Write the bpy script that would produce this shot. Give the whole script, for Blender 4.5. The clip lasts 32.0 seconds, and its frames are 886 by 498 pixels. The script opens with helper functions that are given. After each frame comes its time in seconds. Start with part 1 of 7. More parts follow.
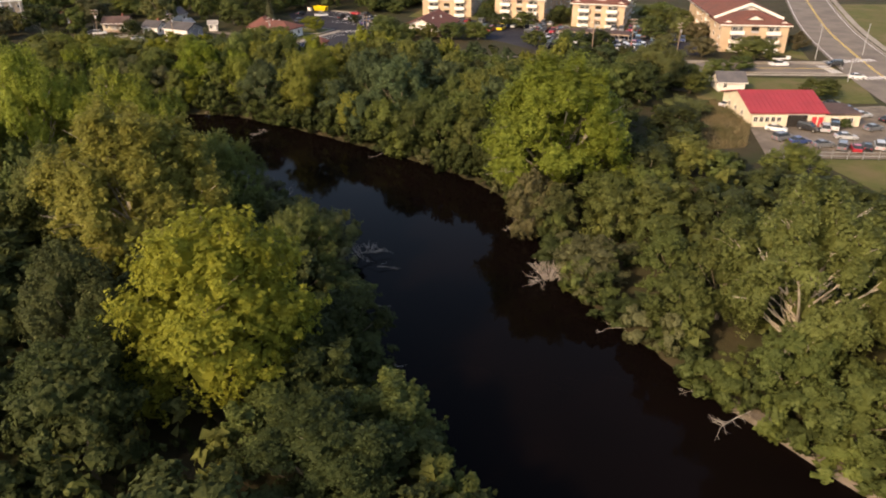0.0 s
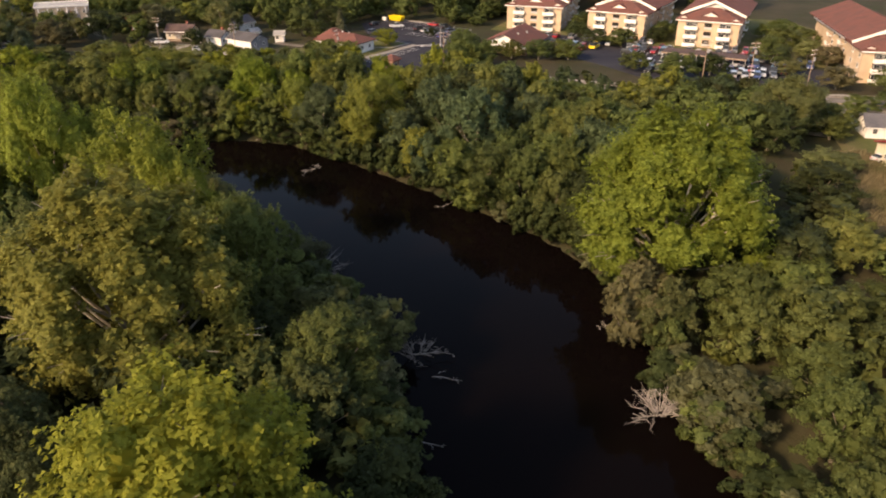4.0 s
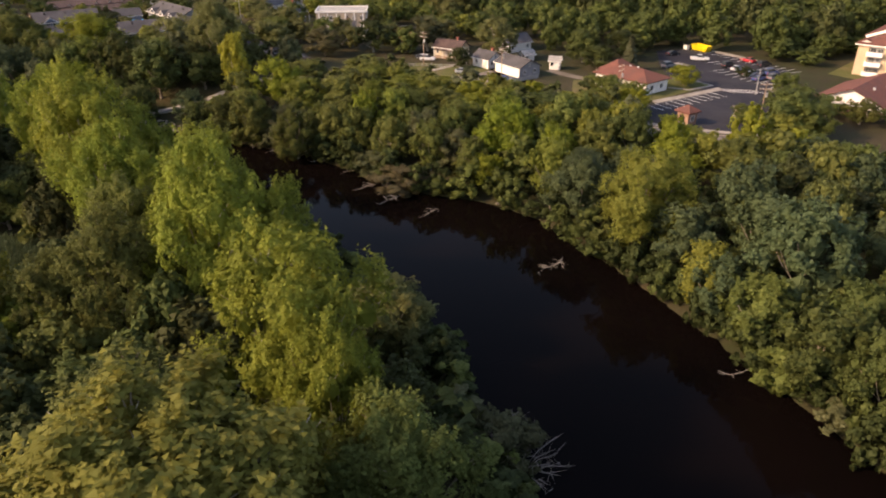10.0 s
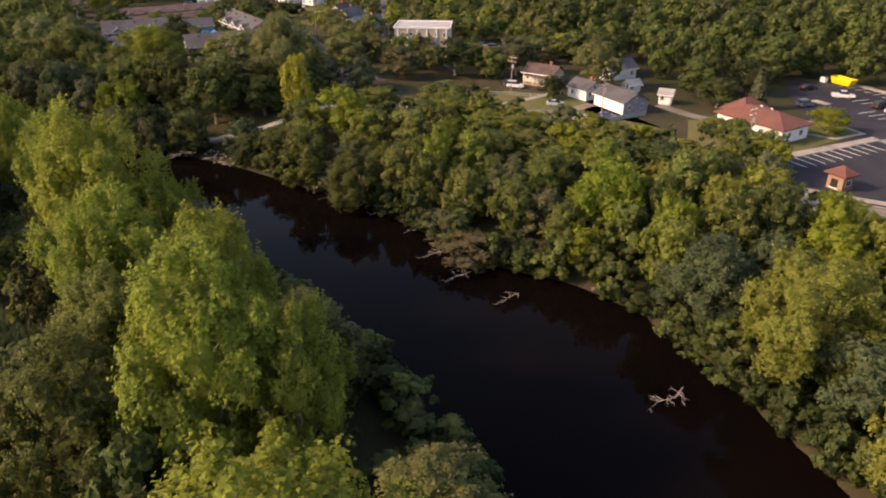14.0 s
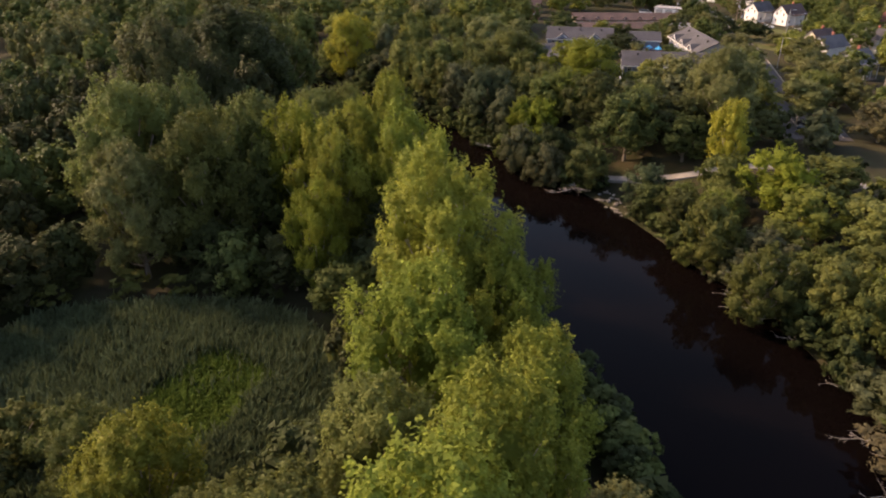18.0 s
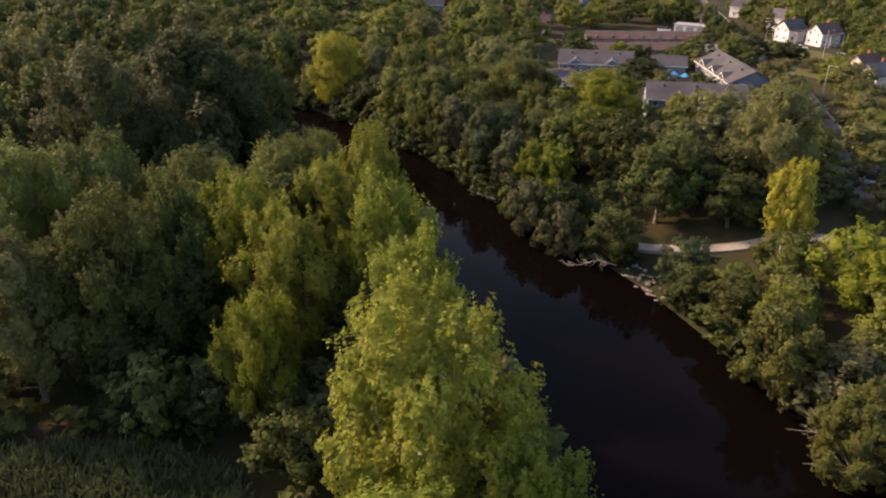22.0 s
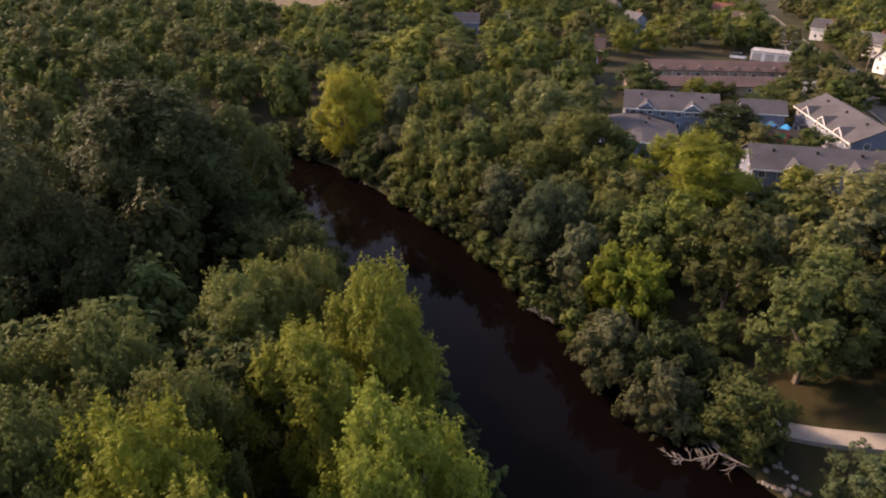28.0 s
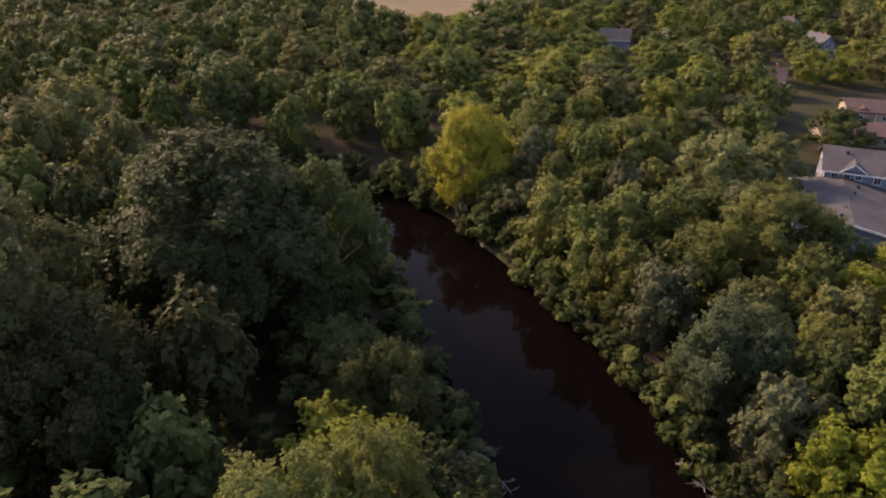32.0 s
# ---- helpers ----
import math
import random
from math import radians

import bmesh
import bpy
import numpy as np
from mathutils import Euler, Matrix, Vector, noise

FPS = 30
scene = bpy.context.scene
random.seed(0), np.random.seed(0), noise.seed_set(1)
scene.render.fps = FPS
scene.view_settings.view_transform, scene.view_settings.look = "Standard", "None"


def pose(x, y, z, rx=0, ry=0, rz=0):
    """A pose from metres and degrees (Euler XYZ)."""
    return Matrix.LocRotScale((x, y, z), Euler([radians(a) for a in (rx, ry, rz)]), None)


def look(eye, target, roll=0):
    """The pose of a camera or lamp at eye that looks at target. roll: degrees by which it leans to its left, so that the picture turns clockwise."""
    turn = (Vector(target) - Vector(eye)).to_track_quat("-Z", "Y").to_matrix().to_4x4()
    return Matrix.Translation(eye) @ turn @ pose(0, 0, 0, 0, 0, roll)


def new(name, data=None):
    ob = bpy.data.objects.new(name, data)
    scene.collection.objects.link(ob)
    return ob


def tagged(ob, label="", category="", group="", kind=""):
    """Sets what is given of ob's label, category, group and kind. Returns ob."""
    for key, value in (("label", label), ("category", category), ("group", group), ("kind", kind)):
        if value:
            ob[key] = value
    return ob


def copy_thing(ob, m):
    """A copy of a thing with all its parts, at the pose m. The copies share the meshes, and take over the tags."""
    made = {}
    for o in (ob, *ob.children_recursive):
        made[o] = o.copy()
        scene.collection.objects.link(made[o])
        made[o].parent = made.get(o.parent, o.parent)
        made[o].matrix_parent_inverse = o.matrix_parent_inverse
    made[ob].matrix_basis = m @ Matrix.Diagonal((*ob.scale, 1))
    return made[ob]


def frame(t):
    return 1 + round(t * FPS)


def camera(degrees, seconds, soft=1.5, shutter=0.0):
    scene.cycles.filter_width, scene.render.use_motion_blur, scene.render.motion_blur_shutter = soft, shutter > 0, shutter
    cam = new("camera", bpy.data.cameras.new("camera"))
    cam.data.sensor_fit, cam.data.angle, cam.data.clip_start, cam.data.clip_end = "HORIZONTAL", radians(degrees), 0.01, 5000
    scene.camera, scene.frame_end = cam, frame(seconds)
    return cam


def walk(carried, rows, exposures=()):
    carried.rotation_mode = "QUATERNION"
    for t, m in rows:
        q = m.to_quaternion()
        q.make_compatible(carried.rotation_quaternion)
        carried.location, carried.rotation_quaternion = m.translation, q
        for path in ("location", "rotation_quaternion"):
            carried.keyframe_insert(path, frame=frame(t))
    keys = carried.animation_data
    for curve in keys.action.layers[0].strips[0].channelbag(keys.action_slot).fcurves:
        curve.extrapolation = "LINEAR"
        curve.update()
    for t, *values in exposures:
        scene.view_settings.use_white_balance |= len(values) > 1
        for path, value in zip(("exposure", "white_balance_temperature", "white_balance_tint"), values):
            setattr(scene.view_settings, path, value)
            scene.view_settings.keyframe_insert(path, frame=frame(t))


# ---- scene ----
cam = camera(64.3, 32.0, soft=2.0)
METRES, EYE, TILT, LEAN, TURN = 230.0, 52.6, -27.0, 0.0, 0.0
ROWS = [
    (0.0, 0.0, 0.0, 0.0, 0.0, 0.0, 0.0),
    (0.5, 0.0001, 0.0134, 0.0068, 0.14, 0.02, -0.09),
    (1.0, -0.0001, 0.0269, 0.0136, 0.37, 0.02, -0.24),
    (1.5, -0.0004, 0.0406, 0.0205, 1.0, 0.03, -0.58),
    (2.0, -0.0009, 0.0543, 0.0275, 2.04, 0.01, -1.13),
    (2.5, -0.0018, 0.068, 0.0345, 3.52, -0.03, -1.88),
    (3.0, -0.0029, 0.0816, 0.0415, 4.88, -0.09, -2.58),
    (3.5, -0.004, 0.0953, 0.0489, 5.36, -0.12, -2.81),
    (5.5, -0.0128, 0.1507, 0.0772, 7.96, -0.22, -4.2),
    (6.0, -0.0153, 0.1644, 0.0843, 9.03, -0.31, -4.72),
    (6.5, -0.0181, 0.1775, 0.0912, 10.33, -0.42, -5.35),
    (7.0, -0.0216, 0.191, 0.0982, 14.4, -0.86, -7.33),
    (7.5, -0.0248, 0.2042, 0.1052, 20.84, -1.85, -10.3),
    (8.0, -0.0281, 0.2172, 0.1123, 25.15, -2.74, -12.17),
    (8.5, -0.0326, 0.2303, 0.1194, 26.36, -3.02, -12.71),
    (9.0, -0.038, 0.2432, 0.1262, 26.37, -3.03, -12.71),
    (9.5, -0.0444, 0.2559, 0.133, 26.37, -3.03, -12.75),
    (10.0, -0.051, 0.2683, 0.1396, 26.4, -3.04, -12.78),
    (10.5, -0.0583, 0.2808, 0.1459, 26.73, -3.08, -12.94),
    (11.0, -0.0658, 0.2931, 0.1522, 28.35, -3.42, -13.63),
    (11.5, -0.0731, 0.3051, 0.1586, 29.49, -3.69, -14.11),
    (12.0, -0.0813, 0.3174, 0.1649, 29.61, -3.72, -14.15),
    (12.5, -0.0897, 0.3295, 0.1709, 29.82, -3.74, -14.25),
    (13.0, -0.0983, 0.3413, 0.1772, 30.43, -3.87, -14.51),
    (13.5, -0.1069, 0.3526, 0.1835, 31.63, -4.18, -15.0),
    (14.0, -0.1163, 0.3641, 0.1893, 33.03, -4.51, -15.59),
    (14.5, -0.1256, 0.3753, 0.1954, 36.92, -5.6, -17.04),
    (15.0, -0.1352, 0.3861, 0.201, 43.45, -7.6, -19.35),
    (15.5, -0.145, 0.3966, 0.2066, 51.13, -10.3, -21.63),
    (17.5, -0.1891, 0.4329, 0.2275, 69.22, -17.62, -25.34),
    (18.0, -0.2025, 0.44, 0.2314, 69.25, -17.63, -25.38),
    (18.5, -0.2163, 0.4465, 0.2348, 69.3, -17.61, -25.44),
    (19.0, -0.2303, 0.4523, 0.238, 69.34, -17.61, -25.5),
    (19.5, -0.2444, 0.4578, 0.241, 69.38, -17.59, -25.55),
    (20.0, -0.259, 0.4628, 0.2438, 69.41, -17.56, -25.6),
    (20.5, -0.2737, 0.4673, 0.2465, 69.65, -17.65, -25.68),
    (21.0, -0.2882, 0.4719, 0.249, 70.56, -18.0, -25.83),
    (21.5, -0.3028, 0.4761, 0.2514, 70.76, -18.06, -25.9),
    (22.0, -0.3176, 0.4803, 0.2535, 69.62, -17.51, -25.74),
    (22.5, -0.332, 0.4837, 0.2557, 69.48, -17.45, -25.78),
    (23.0, -0.3464, 0.4874, 0.2578, 69.46, -17.43, -25.82),
    (23.5, -0.3603, 0.4909, 0.2599, 69.45, -17.41, -25.83),
    (24.0, -0.3748, 0.4946, 0.262, 69.44, -17.38, -25.83),
    (24.5, -0.3895, 0.4982, 0.264, 69.43, -17.37, -25.84),
    (25.0, -0.4042, 0.5017, 0.2661, 69.41, -17.37, -25.87),
    (25.5, -0.4191, 0.5053, 0.268, 69.4, -17.35, -25.88),
    (27.5, -0.4806, 0.5186, 0.2756, 70.54, -17.88, -26.12),
    (28.0, -0.4964, 0.522, 0.2776, 72.11, -18.58, -26.3),
    (28.5, -0.5125, 0.5254, 0.2794, 73.28, -19.11, -26.44),
    (29.0, -0.5288, 0.5285, 0.2811, 74.46, -19.64, -26.57),
    (29.5, -0.545, 0.5315, 0.2826, 75.66, -20.19, -26.68),
    (30.0, -0.5614, 0.5344, 0.2843, 76.88, -20.77, -26.78),
    (30.5, -0.5774, 0.537, 0.2858, 78.15, -21.34, -26.88),
    (31.0, -0.5937, 0.5394, 0.2871, 79.46, -21.94, -26.98),
    (31.5, -0.6098, 0.5417, 0.2884, 80.98, -22.63, -27.07),
    (32.0, -0.626, 0.5435, 0.2891, 84.0, -23.95, -27.23),
]
walk(cam, [(t, pose(0, 0, EYE, TILT, LEAN, TURN) @ pose(METRES * x, METRES * y, METRES * z, 90 + pitch, roll, yaw)) for t, x, y, z, yaw, pitch, roll in ROWS], exposures=[(0.0, 0.93, 7400, 15), (9.0, 1.08, 7450, 20), (20.0, 1.25, 7300, 24), (32.0, 1.22, 7100, 30)])

# ---- world and sun ----
SUN_ELEV, SUN_AZ = radians(30), radians(224)   # azimuth clockwise from north (+y)
world = bpy.data.worlds.new("sky")
scene.world = world
world.use_nodes = True
wn = world.node_tree
sky = wn.nodes.new("ShaderNodeTexSky")
sky.sky_type = "NISHITA"
sky.sun_disc = False
sky.sun_elevation, sky.sun_rotation = SUN_ELEV, SUN_AZ
sky.dust_density = 2.0
wn.nodes["Background"].inputs[1].default_value = 0.15
wn.links.new(sky.outputs[0], wn.nodes["Background"].inputs[0])
sun = new("sun", bpy.data.lights.new("sun", "SUN"))
sun.data.energy, sun.data.angle, sun.data.color = 2.75, radians(6.0), (1.0, 0.78, 0.52)
to_sun = Vector((math.sin(SUN_AZ) * math.cos(SUN_ELEV), math.cos(SUN_AZ) * math.cos(SUN_ELEV), math.sin(SUN_ELEV)))
sun.matrix_basis = look((0, 0, 200), Vector((0, 0, 200)) - to_sun)


# ---- materials ----
def shader(name, rough=0.8, metal=0.0):
    m = bpy.data.materials.new(name)
    m.use_nodes = True
    b = m.node_tree.nodes["Principled BSDF"]
    b.inputs["Roughness"].default_value = rough
    b.inputs["Metallic"].default_value = metal
    b.inputs["Specular IOR Level"].default_value = 0.12 if rough >= 0.85 else 0.4
    return m, m.node_tree, b


def mixer(nt, fac, a, b, mode="MIX"):
    n = nt.nodes.new("ShaderNodeMix")
    n.data_type, n.blend_type = "RGBA", mode
    for k, v in ((0, fac), (6, a), (7, b)):
        if hasattr(v, "is_output"):
            nt.links.new(v, n.inputs[k])
        else:
            n.inputs[k].default_value = v if k == 0 else (*v[:3], 1)
    return n.outputs[2]


def noisy(nt, scale, detail=4.0, rough=0.6, lo=0.3, hi=0.7, world_space=True):
    co = nt.nodes.new("ShaderNodeNewGeometry").outputs["Position"] if world_space else nt.nodes.new("ShaderNodeTexCoord").outputs["Object"]
    n = nt.nodes.new("ShaderNodeTexNoise")
    n.inputs["Scale"].default_value, n.inputs["Detail"].default_value, n.inputs["Roughness"].default_value = scale, detail, rough
    nt.links.new(co, n.inputs["Vector"])
    r = nt.nodes.new("ShaderNodeMapRange")
    r.inputs[1].default_value, r.inputs[2].default_value = lo, hi
    nt.links.new(n.outputs["Fac"], r.inputs[0])
    return r.outputs[0]


def surface(name, c1, c2, scale=1.0, rough=0.85, metal=0.0, c3=None, scale3=0.08, bump=0.15, bump_scale=None, vary=0.0):
    """Two-colour grain, a broad stain, fine relief and, if asked, a shift from object to object."""
    m, nt, b = shader(name, rough, metal)
    col = mixer(nt, noisy(nt, scale), c1, c2)
    if c3:
        col = mixer(nt, noisy(nt, scale3, 5, 0.6, 0.42, 0.66), col, c3)
    if vary:
        info = nt.nodes.new("ShaderNodeObjectInfo")
        hsv = nt.nodes.new("ShaderNodeHueSaturation")
        mr = nt.nodes.new("ShaderNodeMapRange")
        mr.inputs[3].default_value, mr.inputs[4].default_value = 1 - vary, 1 + vary
        nt.links.new(info.outputs["Random"], mr.inputs[0])
        nt.links.new(mr.outputs[0], hsv.inputs["Value"])
        nt.links.new(col, hsv.inputs["Color"])
        col = hsv.outputs[0]
    nt.links.new(col, b.inputs["Base Color"])
    if bump:
        bp = nt.nodes.new("ShaderNodeBump")
        bp.inputs["Strength"].default_value = bump
        bp.inputs["Distance"].default_value = 0.05
        nt.links.new(noisy(nt, bump_scale or scale * 4), bp.inputs["Height"])
        nt.links.new(bp.outputs[0], b.inputs["Normal"])
    return m


def foliage(name, c, tint, spread=0.35, through_light=0.25):
    """Leaves: every leaf differs a little in value, every tree a little in hue; some light shines through."""
    m, nt, b = shader(name, 0.6)
    b.inputs["Specular IOR Level"].default_value = 0.07
    geo = nt.nodes.new("ShaderNodeNewGeometry")
    info = nt.nodes.new("ShaderNodeObjectInfo")
    col = mixer(nt, geo.outputs["Random Per Island"], c, tint)
    hsv = nt.nodes.new("ShaderNodeHueSaturation")
    mr = nt.nodes.new("ShaderNodeMapRange")
    mr.inputs[3].default_value, mr.inputs[4].default_value = 1 - spread, 1 + spread
    nt.links.new(info.outputs["Random"], mr.inputs[0])
    nt.links.new(mr.outputs[0], hsv.inputs["Value"])
    hr = nt.nodes.new("ShaderNodeMapRange")
    hr.inputs[3].default_value, hr.inputs[4].default_value = 0.485, 0.515
    mul = nt.nodes.new("ShaderNodeMath")
    mul.operation = "FRACT"
    m7 = nt.nodes.new("ShaderNodeMath")
    m7.operation, m7.inputs[1].default_value = "MULTIPLY", 7.3
    nt.links.new(info.outputs["Random"], m7.inputs[0])
    nt.links.new(m7.outputs[0], mul.inputs[0])
    nt.links.new(mul.outputs[0], hr.inputs[0])
    nt.links.new(hr.outputs[0], hsv.inputs["Hue"])
    col2 = mixer(nt, noisy(nt, 0.35, 3, 0.6, 0.35, 0.7), (0.72, 0.74, 0.7), (1.15, 1.15, 1.1))
    nt.links.new(mixer(nt, 1.0, col, col2, "MULTIPLY"), hsv.inputs["Color"])
    nt.links.new(hsv.outputs[0], b.inputs["Base Color"])
    tr = nt.nodes.new("ShaderNodeBsdfTranslucent")
    nt.links.new(hsv.outputs[0], tr.inputs["Color"])
    mx = nt.nodes.new("ShaderNodeMixShader")
    mx.inputs[0].default_value = through_light
    nt.links.new(b.outputs[0], mx.inputs[1])
    nt.links.new(tr.outputs[0], mx.inputs[2])
    nt.links.new(mx.outputs[0], nt.nodes["Material Output"].inputs[0])
    return m


LEAF = {
    "dark": foliage("leaf_dark_green", (0.038, 0.048, 0.017), (0.062, 0.074, 0.028), 0.25, 0.34),
    "green": foliage("leaf_green", (0.073, 0.090, 0.028), (0.111, 0.128, 0.043), 0.25, 0.38),
    "mid": foliage("leaf_mid_green", (0.111, 0.128, 0.035), (0.161, 0.175, 0.054), 0.22, 0.42),
    "olive": foliage("leaf_olive", (0.137, 0.142, 0.052), (0.193, 0.195, 0.078), 0.15, 0.40),
    "cotton": foliage("leaf_cottonwood", (0.173, 0.196, 0.032), (0.243, 0.268, 0.050), 0.12, 0.5),
    "yellow": foliage("leaf_yellow", (0.251, 0.245, 0.038), (0.370, 0.345, 0.057), 0.08, 0.5),
    "citron": foliage("leaf_yellow_green", (0.196, 0.206, 0.030), (0.291, 0.290, 0.046), 0.08, 0.5),
    "gold": foliage("leaf_gold_green", (0.154, 0.174, 0.036), (0.218, 0.234, 0.054), 0.12, 0.45),
    "grey": foliage("leaf_grey_green", (0.091, 0.096, 0.047), (0.137, 0.142, 0.074), 0.2, 0.36),
    "teal": foliage("leaf_blue_green", (0.064, 0.088, 0.043), (0.097, 0.122, 0.059), 0.2, 0.36),
    "brown": foliage("leaf_brown", (0.107, 0.092, 0.048), (0.154, 0.132, 0.070), 0.15, 0.32),
    "lime": foliage("leaf_lime", (0.163, 0.190, 0.028), (0.234, 0.262, 0.039), 0.1, 0.5),
    "umber": foliage("leaf_dark_olive", (0.054, 0.062, 0.025), (0.085, 0.094, 0.037), 0.2, 0.34),
    "oak": foliage("leaf_olive_gold", (0.196, 0.202, 0.045), (0.276, 0.276, 0.071), 0.12, 0.48),
    "pale": foliage("leaf_pale_cottonwood", (0.193, 0.212, 0.045), (0.268, 0.288, 0.067), 0.1, 0.5),
    "spruce": foliage("needle_green", (0.054, 0.06, 0.034), (0.085, 0.09, 0.048), 0.1, 0.05),
}
REED = foliage("reed_green", (0.080, 0.100, 0.050), (0.140, 0.162, 0.088), 0.1)
LUSH = foliage("marsh_grass_green", (0.110, 0.165, 0.034), (0.170, 0.225, 0.054), 0.1)
BARK = surface("bark", (0.16, 0.13, 0.10), (0.26, 0.22, 0.17), 2.5, 0.95, bump=0.5)
PALE_BARK = surface("pale_bark", (0.25, 0.22, 0.175), (0.40, 0.355, 0.29), 2.0, 0.9, bump=0.4)
DRIFT = surface("driftwood", (0.22, 0.195, 0.17), (0.40, 0.36, 0.32), 3.0, 0.9, bump=0.4)
TWIG = surface("twig", (0.26, 0.22, 0.19), (0.40, 0.35, 0.31), 3.0, 0.9)

SOIL = surface("ground_soil", (0.036, 0.030, 0.017), (0.030, 0.038, 0.013), 0.25, 0.95, c3=(0.056, 0.045, 0.026), scale3=0.05, bump=0.6, bump_scale=3)
LAWN = surface("lawn", (0.072, 0.082, 0.024), (0.105, 0.105, 0.034), 0.8, 0.95, c3=(0.135, 0.108, 0.052), scale3=0.12, bump=0.5, bump_scale=9)
DRY = surface("dry_grass", (0.048, 0.034, 0.018), (0.034, 0.030, 0.013), 0.5, 0.95, c3=(0.028, 0.031, 0.011), scale3=0.15, bump=0.5, bump_scale=8)
TALL_DRY = surface("tall_dry_grass", (0.170, 0.130, 0.075), (0.125, 0.105, 0.055), 0.5, 0.95, c3=(0.09, 0.085, 0.038), scale3=0.15, bump=0.5, bump_scale=8)
FIELD = surface("mown_field", (0.165, 0.122, 0.070), (0.135, 0.102, 0.055), 0.15, 0.95, c3=(0.11, 0.095, 0.05), scale3=0.03, bump=0.3)
ASPHALT = surface("asphalt_new", (0.021, 0.020, 0.027), (0.030, 0.029, 0.036), 1.2, 0.85, c3=(0.040, 0.038, 0.043), scale3=0.09, bump=0.2, bump_scale=30)
OLDROAD = surface("asphalt_worn", (0.095, 0.084, 0.078), (0.128, 0.114, 0.106), 0.7, 0.9, c3=(0.078, 0.070, 0.067), scale3=0.12, bump=0.2, bump_scale=30)
ROAD_PALE = surface("asphalt_pale", (0.165, 0.140, 0.120), (0.215, 0.185, 0.158), 0.7, 0.9, c3=(0.135, 0.116, 0.100), scale3=0.12, bump=0.2, bump_scale=30)
CONCRETE = surface("concrete", (0.27, 0.24, 0.205), (0.35, 0.315, 0.275), 0.9, 0.9, c3=(0.22, 0.19, 0.16), scale3=0.2)
GRAVEL = surface("gravel", (0.16, 0.132, 0.108), (0.23, 0.195, 0.16), 1.5, 0.95, c3=(0.12, 0.10, 0.08), scale3=0.2, bump=0.6)
ROCK = surface("pale_rock", (0.21, 0.18, 0.15), (0.31, 0.275, 0.23), 1.5, 0.9, c3=(0.13, 0.11, 0.09), scale3=0.5, bump=0.6, vary=0.25)
PAINT_W = surface("road_paint", (0.62, 0.60, 0.58), (0.72, 0.70, 0.68), 3, 0.7, bump=0)
PAINT_Y = surface("road_paint_yellow", (0.60, 0.42, 0.06), (0.70, 0.50, 0.10), 3, 0.7, bump=0)
ROOF_RED = surface("roof_red_brown", (0.135, 0.056, 0.044), (0.172, 0.073, 0.057), 2.5, 0.9, c3=(0.118, 0.058, 0.048), scale3=0.3, bump=0.4, bump_scale=6)
ROOF_GREY = surface("roof_grey", (0.070, 0.066, 0.070), (0.098, 0.092, 0.096), 2.5, 0.9, c3=(0.062, 0.058, 0.060), scale3=0.25, bump=0.4, bump_scale=6)
ROOF_DARK = surface("roof_dark", (0.07, 0.07, 0.08), (0.11, 0.105, 0.11), 2.5, 0.9, c3=(0.13, 0.12, 0.12), scale3=0.3, bump=0.4, bump_scale=6)
ROOF_BROWN = surface("roof_brown", (0.085, 0.056, 0.050), (0.118, 0.080, 0.072), 2.5, 0.9, c3=(0.074, 0.052, 0.048), scale3=0.25, bump=0.4, bump_scale=6)
ROOF_METAL = surface("roof_bright_red", (0.27, 0.030, 0.038), (0.32, 0.040, 0.048), 0.8, 0.55, c3=(0.235, 0.029, 0.036), scale3=0.2, bump=0.1)
ROOF_PALE = surface("roof_pale", (0.30, 0.285, 0.27), (0.38, 0.36, 0.34), 1.0, 0.8, c3=(0.25, 0.235, 0.22), scale3=0.25)
WHITE = surface("white_siding", (0.74, 0.70, 0.65), (0.82, 0.78, 0.73), 1.2, 0.7, c3=(0.66, 0.62, 0.57), scale3=0.4, bump=0.1)
CREAM = surface("cream_wall", (0.62, 0.54, 0.40), (0.70, 0.61, 0.46), 1.0, 0.8, c3=(0.55, 0.48, 0.36), scale3=0.3)
TAN = surface("tan_brick", (0.47, 0.345, 0.235), (0.53, 0.395, 0.27), 3.0, 0.85, c3=(0.43, 0.315, 0.215), scale3=0.25)
BLUE_GREY = surface("blue_grey_siding", (0.16, 0.18, 0.23), (0.20, 0.22, 0.27), 1.5, 0.75, c3=(0.15, 0.165, 0.20), scale3=0.4, bump=0.1)
GREY_SIDING = surface("grey_siding", (0.20, 0.195, 0.205), (0.26, 0.252, 0.262), 1.5, 0.75, c3=(0.18, 0.175, 0.185), scale3=0.4, bump=0.1)
BRICK = surface("orange_brick", (0.42, 0.13, 0.055), (0.52, 0.18, 0.085), 4.0, 0.85, c3=(0.36, 0.12, 0.06), scale3=0.4)
RED_BRICK = surface("red_brick", (0.28, 0.10, 0.07), (0.36, 0.14, 0.10), 4.0, 0.85, c3=(0.24, 0.09, 0.07), scale3=0.4)
KIOSK_BRICK = surface("tan_red_brick", (0.27, 0.17, 0.125), (0.34, 0.22, 0.16), 4.0, 0.85, c3=(0.28, 0.16, 0.11), scale3=0.4)
BEIGE = surface("beige_panel", (0.33, 0.265, 0.20), (0.39, 0.315, 0.24), 1.5, 0.8, c3=(0.28, 0.23, 0.18), scale3=0.3)
TIMBER = surface("weathered_timber", (0.24, 0.17, 0.125), (0.34, 0.25, 0.19), 2.0, 0.9, bump=0.3)
RED_DECK = surface("red_brown_timber", (0.30, 0.14, 0.10), (0.38, 0.19, 0.14), 2.0, 0.9, bump=0.3)
